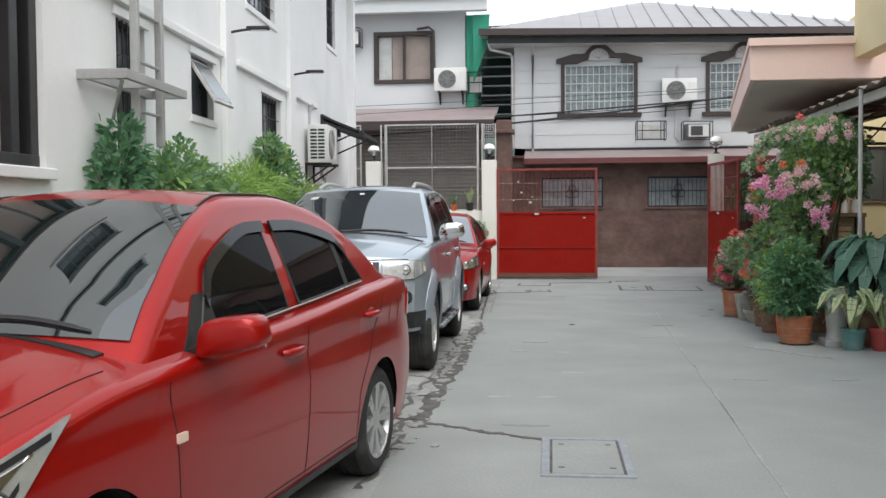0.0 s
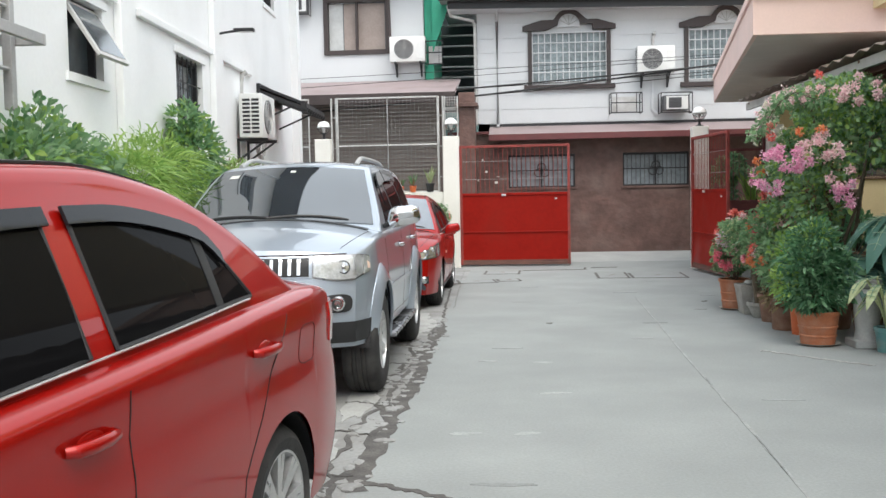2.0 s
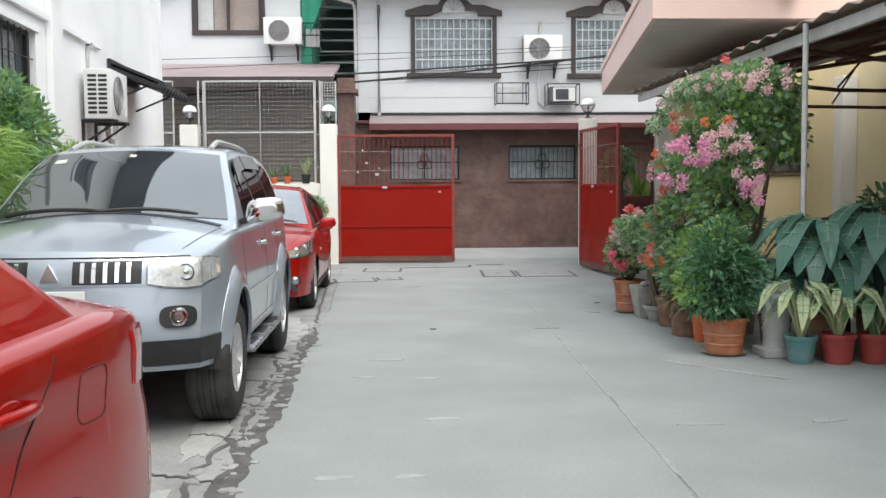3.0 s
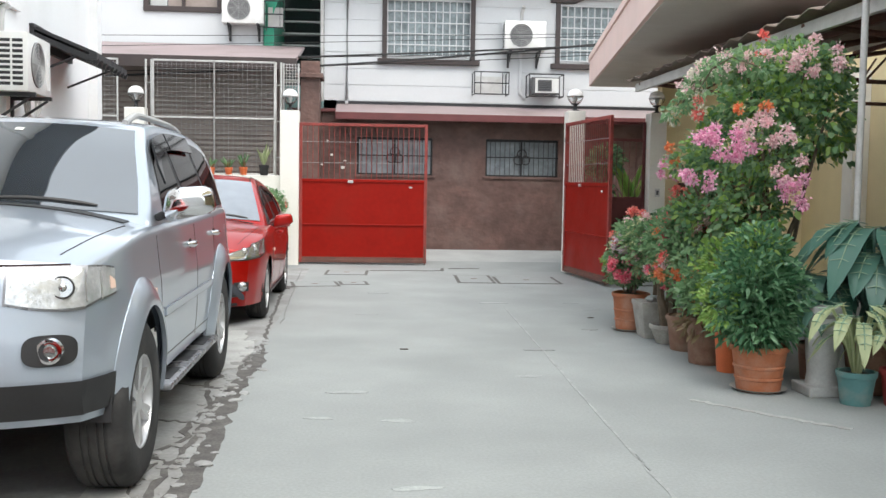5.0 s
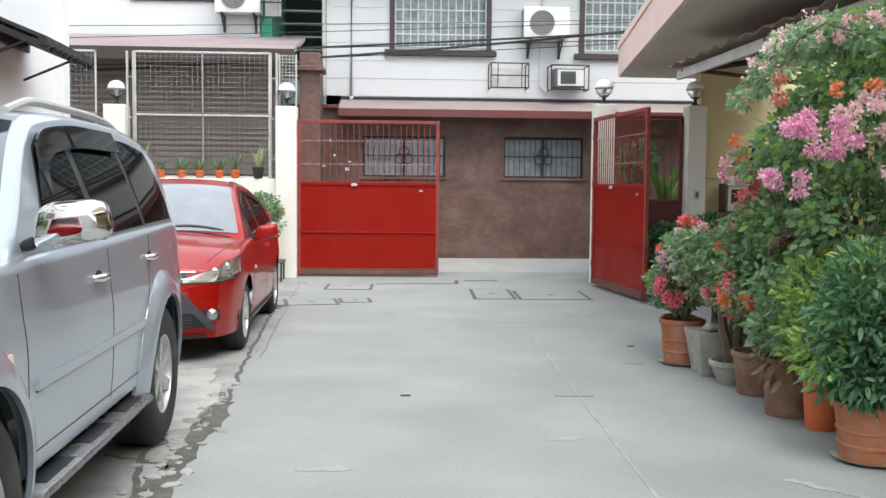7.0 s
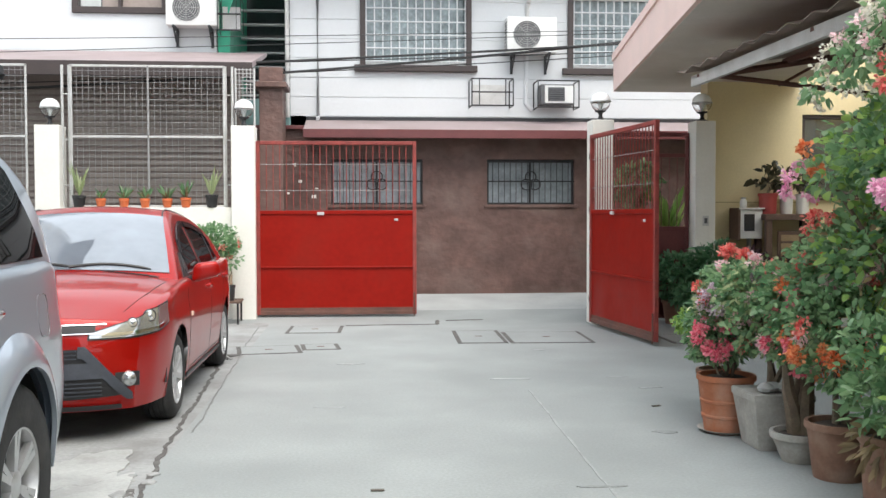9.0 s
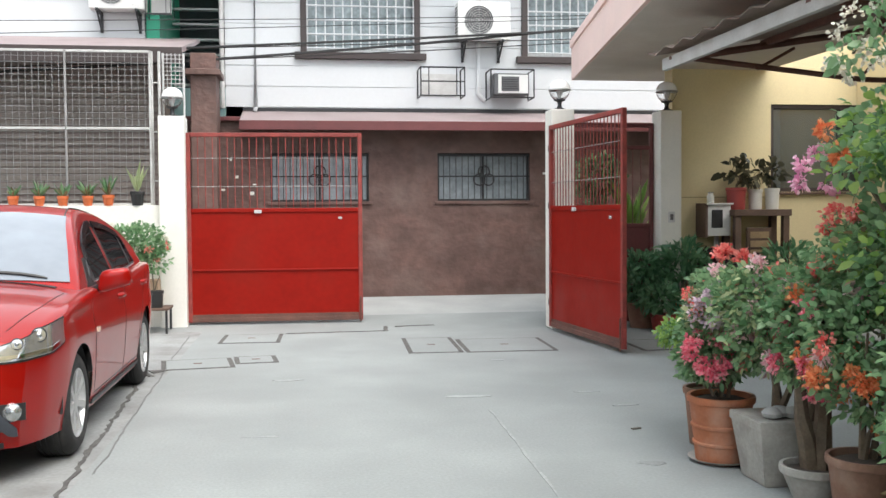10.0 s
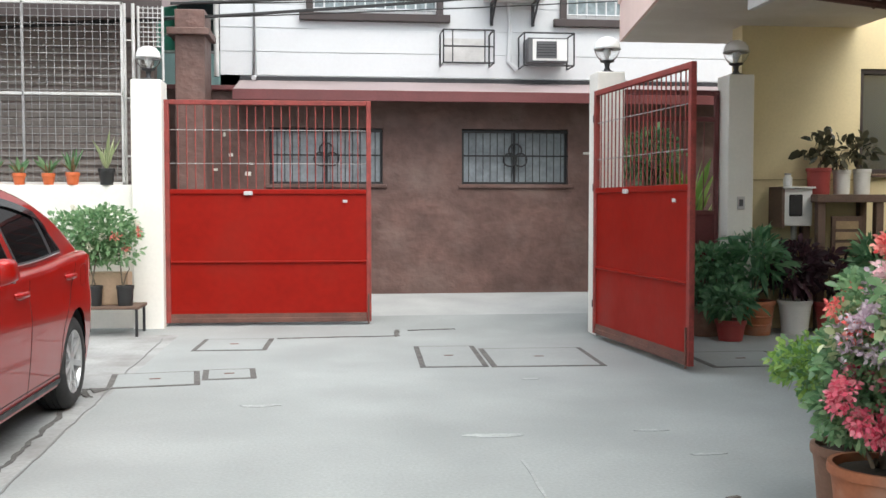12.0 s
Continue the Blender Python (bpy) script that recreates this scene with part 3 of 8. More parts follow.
def seam(car, sh, f, pts, wide=0.0045, name="panel_gap", material=None):
    """A narrow gap between panels along points (u, v) of the surface f."""
    bm = bmesh.new()
    prev = None
    for i, (u, v) in enumerate(pts):
        p, o = f(u, v)
        q, _ = f(*pts[min(i + 1, len(pts) - 1)])
        r, _ = f(*pts[max(i - 1, 0)])
        d = (q - r).normalized()
        c = d.cross(o).normalized() * wide / 2
        row = [bm.verts.new(p + c + o * 0.0015), bm.verts.new(p - c + o * 0.0015), bm.verts.new(p - c - o * 0.01), bm.verts.new(p + c - o * 0.01)]
        if prev:
            for k in range(4):
                bm.faces.new((prev[k], prev[(k + 1) % 4], row[(k + 1) % 4], row[k]))
        prev = row
    return part(name, bm, material or SEAM, car)


def line(a, b, n=10):
    return [(a[0] + (b[0] - a[0]) * i / n, a[1] + (b[1] - a[1]) * i / n) for i in range(n + 1)]


def wiper(car, sh, s0, u0, u1):
    f = sh.on_top()
    pts = [f(s0 + 0.03 * math.sin(math.pi * i / 8), u0 + (u1 - u0) * i / 8)[0] + Vector((0, -0.007, 0.009)) for i in range(9)]
    bm = bmesh.new()
    tube(bm, pts, [0.016] + [0.012] * 7 + [0.006], 6)
    part("wiper", bm, BLACK_TRIM, car, "black wiper arm and blade", True)


def base_car(name, label, place, sh, paint, rim_r, spokes, style, x_in):
    car = thing(name, label, "car", "cars parked along the lane", place)
    part("body", sh.body(), paint, car, "", True)
    part("roof", sh.glasshouse(), paint, car, "", True)
    und = bmesh.new()
    box(und, -0.55, 0.55, 0.25, sh.L - 0.25, sh.sill + 0.02, sh.sill + 0.2, 0.02)
    box(und, -0.52, 0.52, 0.35, sh.L - 0.35, sh.sill + 0.1, sh.R + sh.arch + 0.02, 0.02)
    part("underbody", und, BLACK_TRIM, car, "dark underbody and wheel wells")
    for s in (sh.fa, sh.ra):
        for sign in (1, -1):
            wheel_parts(car, sh, s, sign, spokes, sh.width(s, sh.R + sh.arch) - x_in, rim_r, style)
            bm = bmesh.new()
            for i in range(13):
                a0, a1 = math.pi * i / 13, math.pi * (i + 1) / 13
                r = sh.arch + 0.004
                x1, x0 = sign * (sh.width(s, sh.R + 0.2) - 0.03), sign * 0.5
                vs = [bm.verts.new((x, s + r * math.cos(a), sh.R + r * math.sin(a))) for a in (a0, a1) for x in (x0, x1)]
                bm.faces.new((vs[0], vs[1], vs[3], vs[2]))
            bmesh.ops.remove_doubles(bm, verts=bm.verts, dist=0.001)
            bmesh.ops.solidify(bm, geom=bm.faces[:], thickness=0.01)
            part("wheel_arch_liner", bm, BLACK_TRIM, car, "dark wheel arch liner", True)
    return car


def side_window(car, sh, name, s0, s1, lo, hi, material=None, eps=0.006, sign=1, label="dark tinted side window"):
    return part(name, sh.patch(sh.on_glass(sign), s0, s1, lo, hi, 20, 6, eps=eps), material or CAR_GLASS, car, label, True)


def ring_trim(car, sh, s0, s1, lo, hi, sign=1, material=None, wide=0.014, name="window_trim"):
    """A slim trim round a side window."""
    f = sh.on_glass(sign)
    n = 18
    pts = [(s0 + (s1 - s0) * i / n, 0) for i in range(n + 1)]
    path = [f(s, lo(s)) for s, _ in pts] + [f(s, hi(s)) for s, _ in reversed(pts)]
    bm = bmesh.new()
    tube(bm, [p + o * 0.006 for p, o in path + path[:1]], wide / 2, 6)
    return part(name, bm, material or BLACK_TRIM, car, "black window trim", True)


def red_sedan(label, place, kind, ky=1.0, kz=1.0):
    if kind == "small":
        sh = Shell(L=4.245, fa=0.80, ra=3.35, R=0.292, arch=0.335, sill=0.22,
                   plan=[(0, 0.70), (0.25, 0.775), (0.7, 0.825), (1.4, 0.838), (3.0, 0.838), (3.7, 0.83), (4.05, 0.80), (4.245, 0.755)],
                   side=[(0.15, 0.93), (0.3, 0.965), (0.5, 0.99), (0.68, 1.0), (0.8, 0.985), (0.9, 0.995), (1.0, 0.975), (1.1, 0.95)],
                   shoulder=[(0, 0.70), (0.25, 0.79), (0.6, 0.85), (1.0, 0.905), (1.5, 0.928), (2.5, 0.972), (3.3, 1.015), (3.8, 1.03), (4.245, 1.0)],
                   crown=[(0, 0.73), (0.3, 0.86), (0.8, 0.98), (1.15, 1.03), (2.5, 1.05), (3.6, 1.065), (4.0, 1.075), (4.245, 1.03)],
                   roof=[(1.0, 0.93), (1.25, 1.12), (1.85, 1.40), (2.15, 1.465), (2.55, 1.47), (2.95, 1.42), (3.3, 1.30), (3.82, 1.0)],
                   belt_w=0.80, roof_w=0.555, roof_z=1.46,
                   front=[(0.2, 0.06), (0.35, 0.0), (0.55, 0.02), (0.7, 0.06), (0.8, 0.16)], rear=[(0.2, 0.10), (0.45, 0.0), (0.7, 0.05), (1.05, 0.10)], fbow=0.28, rbow=0.17)
    else:
        sh = Shell(L=4.41, fa=0.90, ra=3.40, R=0.30, arch=0.345, sill=0.2,
                   plan=[(0, 0.70), (0.25, 0.785), (0.7, 0.84), (1.4, 0.85), (3.2, 0.85), (3.9, 0.82), (4.2, 0.77), (4.41, 0.71)],
                   side=[(0.15, 0.93), (0.3, 0.965), (0.5, 0.99), (0.68, 1.0), (0.8, 0.985), (0.9, 0.99), (1.0, 0.97), (1.1, 0.94)],
                   shoulder=[(0, 0.735), (0.25, 0.82), (0.6, 0.875), (1.05, 0.92), (1.6, 0.935), (2.6, 0.945), (3.4, 0.98), (3.9, 0.99), (4.41, 0.95)],
                   crown=[(0, 0.775), (0.3, 0.88), (0.8, 0.97), (1.2, 1.01), (2.6, 1.01), (3.7, 1.03), (4.1, 1.03), (4.41, 0.98)],
                   roof=[(1.05, 0.925), (1.3, 1.10), (1.95, 1.38), (2.25, 1.435), (2.6, 1.42), (3.05, 1.355), (3.45, 1.24), (3.98, 0.985)],
                   belt_w=0.81, roof_w=0.535, roof_z=1.44,
                   front=[(0.2, 0.05), (0.35, 0.0), (0.6, 0.02), (0.75, 0.07), (0.85, 0.16)], rear=[(0.2, 0.10), (0.45, 0.0), (0.7, 0.05), (1.05, 0.10)], fbow=0.30, rbow=0.22)
    sh.ky = ky / kz
    place = place @ Matrix.Diagonal((kz, ky, kz, 1))
    car = base_car("red_sedan", label, place, sh, RED_PAINT, 0.2, 8 if kind == "small" else 7, "double" if kind == "small" else "single", 0.03)
    g = sh.g0
    top = sh.on_top()
    part("windscreen", sh.patch(top, g + 0.07, g + 0.90, lambda s: -0.99, lambda s: 0.99, 16, 16, eps=0.008, thick=0.012), SKY_PALE_GLASS if kind != "small" else TEAL_GLASS, car, "raked tinted windscreen", True)
    part("rear_window", sh.patch(top, sh.g1 - 0.52, sh.g1 - 0.06, lambda s: -0.92, lambda s: 0.92, 12, 12, eps=0.008, thick=0.012), CAR_GLASS, car, "dark tinted rear window", True)
    up = lambda s: sh.top(s) - (0.125 if kind == "small" else 0.10)
    lo = lambda s: sh.zt(s) + 0.03
    a, b, c, d, e = (g + 0.42, g + 1.29, g + 1.41, g + 2.02, g + 2.30) if kind == "small" else (g + 0.42, g + 1.25, g + 1.37, g + 2.04, g + 2.30)

    def front_hi(s):
        return max(lo(s) + 0.004, min(up(s), lo(s) + 0.03 + (s - a) * 0.95))

    def rear_hi(s):
        return max(lo(s) + 0.004, min(up(s), lo(s) + (e - s) * 1.05))
    for sign in (1, -1):
        side_window(car, sh, "side_window", a, b, lo, front_hi, sign=sign)
        side_window(car, sh, "side_window", c, d, lo, rear_hi, sign=sign)
        part("window_divider", sh.patch(sh.on_glass(sign), d - 0.012, d + 0.042, lo, rear_hi, 4, 5, eps=0.009, thick=0.008), BLACK_TRIM, car, "black divider before the quarter window", True)
        side_window(car, sh, "quarter_window", d + 0.03, e, lo, rear_hi, sign=sign)
        ring_trim(car, sh, a, b, lo, front_hi, sign)
        gsurf = sh.on_glass(sign)
        part("belt_strip", tube(bmesh.new(), [gsurf(q, lo(q) - 0.008)[0] + gsurf(q, lo(q))[1] * 0.012 for q in [a + 0.05 + (e - a - 0.08) * i / 18 for i in range(19)]], 0.004, 6), ALLOY, car, "bright strip under the side windows", True)
        part("mirror_sail", sh.patch(sh.on_glass(sign), a - 0.17, a + 0.14, lambda s: lo(s) - 0.03, lambda s: lo(s) - 0.02 + 0.17 * min(1.0, (s - a + 0.17) / 0.2), 12, 4, eps=0.007, thick=0.01), BLACK_TRIM, car, "black triangle behind the door mirror", True)
        ring_trim(car, sh, c, e, lo, rear_hi, sign)
        # smoked visors over the doors
        part("window_visor", sh.patch(lambda s, v: (sh.on_glass(sign)(s, v)[0], sh.on_glass(sign)(s, v)[1]), a + 0.1, b + 0.02, lambda s: max(lo(s) + 0.02, front_hi(s) - 0.034), lambda s: front_hi(s) + 0.012, 16, 3, thick=0.01, eps=0.02), VISOR, car, "smoked window visor", True)
        part("window_visor", sh.patch(sh.on_glass(sign), c - 0.02, e - 0.14, lambda s: max(lo(s) + 0.02, rear_hi(s) - 0.034), lambda s: rear_hi(s) + 0.012, 16, 3, thick=0.01, eps=0.02), VISOR, car, "smoked window visor", True)
        side = sh.on_side(sign)
        zt = lambda s: sh.zt(s) - 0.05
        seam(car, sh, side, line((g + 0.28, 0.30), (g + 0.2, zt(g + 0.2)), 12))
        seam(car, sh, side, line((g + 1.33, 0.27), (g + 1.33, zt(g + 1.33)), 12))
        seam(car, sh, side, [(sh.ra - 0.36 + 0.95 * max(0.0, (z - 0.5)) ** 1.15, z) for z in [0.27 + i * (zt(sh.ra) - 0.27) / 12 for i in range(13)]])
        seam(car, sh, side, line((g + 0.28, 0.285), (sh.ra - 0.36, 0.285), 14))
        sq = lambda c: math.copysign(abs(c) ** 0.45, c)
        fl = [(sh.ra + 0.24 + 0.095 * sq(math.cos(t)), 0.84 + 0.07 * sq(math.sin(t))) for t in [k * math.tau / 40 for k in range(41)]]
        if sign == 1:
            seam(car, sh, side, fl, 0.005, "fuel_flap_gap", FLAP_SEAM)
        handle(car, sh, g + 1.16, 0.83, sign, RED_PAINT)
        handle(car, sh, g + 2.16, 0.88 if kind == "small" else 0.86, sign, RED_PAINT)
        mirror(car, RED_PAINT, (sign * (sh.wb + 0.12), g + 0.47, 0.985), sign, (0.115, 0.085, 0.064) if kind == "small" else (0.10, 0.07, 0.065))
        part("indicator", sh.patch(side, sh.fa + 0.42, sh.fa + 0.475, lambda s: 0.665, lambda s: 0.695, 4, 3, eps=0.01, thick=0.012), AMBER, car, "side indicator lens", True)
        # belt crease and rocker
        part("sill_trim", sh.patch(side, sh.fa + 0.36, sh.ra - 0.36, lambda s: 0.225, lambda s: 0.255, 16, 2, eps=0.012, thick=0.02), BLACK_TRIM, car, "black lower sill", True)
        # headlamps wrap round the corner
        def lamp(u, v):
            x = sign * min(u, 0.70)
            s = max(0.0, u - 0.70)
            if s > 0:
                p = sh.warp(s, sign * sh.width(s, min(v, sh.zt(s) - 0.03)), v)
            else:
                p = sh.warp(0, x, v)
            return p, Vector((sign * (0.3 + s), -1 + s, 0.3)).normalized()
        if kind == "small":
            part("headlamp", sh.patch(lamp, 0.42, 1.36, lambda u: 0.675 + 0.20 * (u - 0.42) - 0.005 - 0.24 * min(1.0, (1.36 - u) / 0.42), lambda u: 0.675 + 0.20 * (u - 0.42), 34, 8, eps=0.012, thick=0.03), LENS_AGED, car, "clear headlamp", True)
            top_l = lambda u: 0.675 + 0.20 * (u - 0.42)
            part("lamp_bezel", sh.patch(lamp, 0.5, 1.26, lambda u: top_l(u) - 0.035, lambda u: top_l(u) - 0.014, 24, 2, eps=0.015, thick=0.01), BLACK_TRIM, car, "black bezel line in the headlamp", True)
            part("lamp_chrome", sh.patch(lamp, 0.55, 1.17, lambda u: top_l(u) - 0.085 * min(1.0, (1.27 - u) / 0.25), lambda u: top_l(u) - 0.045, 20, 3, eps=0.017, thick=0.01), CHROME, car, "bright chrome bar in the headlamp", True)
            part("lamp_shade", sh.patch(lamp, 0.6, 1.12, lambda u: top_l(u) - 0.21 * min(1.0, (1.3 - u) / 0.36), lambda u: top_l(u) - 0.17 * min(1.0, (1.3 - u) / 0.36), 20, 3, eps=0.016, thick=0.01), BLACK_TRIM, car, "dark lower bezel", True)
            part("fog_lamp_recess", sh.patch(sh.on_front(), sign * 0.5, sign * 0.66, lambda u: 0.32, lambda u: 0.44, 8, 5, eps=0.01, thick=0.02), BLACK_TRIM, car, "black fog lamp recess", True)
        else:
            l_lo = lambda u: 0.645 + 0.05 * max(0.0, u - 0.62) + 0.16 * max(0.0, u - 0.98)
            l_hi = lambda u: 0.672 + 0.30 * (u - 0.42) if u < 0.82 else 0.792 + 0.11 * (u - 0.82)
            part("lamp_edge", sh.patch(lamp, 0.42, 1.17, lambda u: l_lo(u) - 0.008, lambda u: l_hi(u) + 0.008, 26, 6, eps=0.006, thick=0.03), BLACK_TRIM, car, "black edge of the headlamp", True)
            part("headlamp", sh.patch(lamp, 0.43, 1.16, l_lo, l_hi, 26, 6, eps=0.012, thick=0.03), LENS, car, "clear swept headlamp", True)
            part("lamp_chrome", sh.patch(lamp, 0.5, 1.06, lambda u: l_lo(u) + 0.012, lambda u: l_lo(u) + 0.03, 20, 2, eps=0.016, thick=0.01), CHROME, car, "bright chrome bar in the headlamp", True)
            lamp_ob = part("fog_lamp_recess", sh.patch(sh.on_front(), sign * 0.575, sign * 0.705, lambda u: 0.345 + 0.04 * (0.705 - abs(u)), lambda u: 0.435, 8, 5, eps=0.01, thick=0.02), BLACK_TRIM, car, "black fog lamp recess", True)
            bm = bmesh.new()
            p = sh.warp(0, sign * 0.64, 0.39)
            lathe(bm, [(0.0, -0.03), (0.03, -0.028), (0.045, -0.015), (0.052, 0.01)], 20, tuple(p), "Y")
            part("fog_lamp", bm, LENS, lamp_ob, "round fog lamp", True)
        for uu, rr in ((0.70, 0.05), (1.0, 0.055)) if kind == "small" else ((0.66, 0.028), (0.82, 0.036)):
            lamp_bowl(car, *lamp(uu, (0.572 if kind == "small" else 0.698) + 0.2 * (uu - 0.5)), rr)
        part("tail_lamp", sh.patch(lambda u, v: (sh.warp(sh.L - max(0.0, u - 0.66), sign * (min(u, 0.66) if u < 0.66 else sh.width(sh.L - (u - 0.66), min(v, 1.0))), v), Vector((sign * 0.7, 0.7, 0)).normalized()), 0.4, 0.92, lambda u: 0.80, lambda u: 0.955, 16, 5, eps=0.01, thick=0.03), TAIL_RED, car, "red tail lamp", True)
    fr = sh.on_front()
    if kind == "small":
        part("grille", sh.patch(fr, -0.36, 0.36, lambda x: 0.60, lambda x: 0.66, 12, 3, eps=0.008, thick=0.02), BLACK_TRIM, car, "black upper grille", True)
        part("air_intake", sh.patch(fr, -0.45, 0.45, lambda x: 0.28, lambda x: 0.46, 12, 4, eps=0.008, thick=0.02), BLACK_TRIM, car, "black lower air intake", True)
    else:
        # deep trapezoid intake: dark field, blue grey frame, slats, red band across
        wing = lambda x: 0.28 + max(0.0, abs(x) - 0.34) * 0.05
        roofl = lambda x: min(0.585, 0.585 - 1.15 * (abs(x) - 0.40)) if abs(x) > 0.40 else 0.585
        gr = part("grille", sh.patch(fr, -0.60, 0.60, wing, lambda x: max(wing(x) + 0.01, roofl(x)), 32, 5, eps=0.008, thick=0.02), BLACK_TRIM, car, "deep black trapezoid grille", True)
        for sg in (1, -1):
            part("grille_edge", sh.patch(fr, sg * 0.37, sg * 0.665, lambda x: max(0.262, min(0.53, 0.53 - 1.15 * (abs(x) - 0.40))), lambda x: max(0.275, min(0.60, 0.60 - 1.15 * (abs(x) - 0.41))), 16, 3, eps=0.024, thick=0.03), GRILLE_FRAME, gr, "blue grey angular grille frame", True)
        part("grille_beam", sh.patch(fr, -0.50, 0.50, lambda x: 0.405, lambda x: 0.50, 16, 3, eps=0.022, thick=0.03), GRILLE_FRAME, gr, "blue grey beam behind the plate", True)
        for z in (0.525, 0.548, 0.571, 0.30, 0.325, 0.35, 0.375):
            wx = 0.36 if z > 0.5 else 0.5
            part("grille_bar", sh.patch(fr, -wx, wx, lambda x: z, lambda x: z + 0.008, 12, 1, eps=0.016, thick=0.015), GRILLE_FRAME, gr, "", True)
        part("upper_grille", sh.patch(fr, -0.46, 0.46, lambda x: 0.675, lambda x: 0.735, 14, 3, eps=0.008, thick=0.02), BLACK_TRIM, car, "narrow black upper grille", True)
        for z in (0.674, 0.728):
            part("chrome_line", sh.patch(fr, -0.52, 0.52, lambda x: z, lambda x: z + 0.006, 14, 1, eps=0.018, thick=0.02), CHROME, car, "slim chrome line", True)
        bm = bmesh.new()
        lathe(bm, [(0.0, -0.035), (0.05, -0.034), (0.062, -0.02)], 20, tuple(sh.warp(0, 0, 0.70)), "Y")
        part("badge", bm, CHROME, car, "plain round chrome badge", True)
        part("bumper_lip", sh.patch(fr, -0.60, 0.60, lambda x: 0.205, lambda x: 0.235, 16, 2, eps=0.02, thick=0.03), BLACK_TRIM, car, "black lower lip", True)
        p = sh.warp(0, 0, 0.47)
        plate = part("number_plate", bx(-0.2, 0.2, p.y - 0.045, p.y - 0.035, 0.40, 0.52, 0.004), PLATE, car, "white plate with dark bars")
        bm = bmesh.new()
        for k in range(6):
            box(bm, -0.15 + k * 0.052, -0.115 + k * 0.052, p.y - 0.049, p.y - 0.044, 0.425, 0.485)
        part("plate_bars", bm, DARK_PLATE_BAR, plate, "dark plain bars")
    wiper(car, sh, g + 0.09, -0.75, 0.1)
    wiper(car, sh, g + 0.09, 0.05, 0.82)
    f = sh.on_hood()
    seam(car, sh, f, [(0.12 + 0.9 * i / 14, 0.86 + 0.06 * (i / 14)) for i in range(15)])
    seam(car, sh, f, [(0.12 + 0.9 * i / 14, -0.86 - 0.06 * (i / 14)) for i in range(15)])
    part("cowl", sh.patch(f, g + 0.085, g + 0.14, lambda s: -0.82, lambda s: 0.82, 4, 16, eps=0.006, thick=0.01), BLACK_TRIM, car, "black plastic cowl", True)
    # roof drip channels
    for sign in (1, -1):
        bm = bmesh.new()
        tube(bm, [sh.on_top()(s, sign * 0.97)[0] + Vector((0, 0, 0.004)) for s in [g + 0.9 + i * (sh.g1 - 0.5 - g - 0.9) / 16 for i in range(17)]], 0.006, 5)
        part("roof_strip", bm, BLACK_TRIM, car, "black roof strip", True)
    part("sticker", sh.patch(top, g + 0.60, g + 0.66, lambda s: -0.82, lambda s: -0.72, 3, 3, eps=0.011, thick=0.002), STICKER, car, "pale sticker on the glass")
    return car, sh


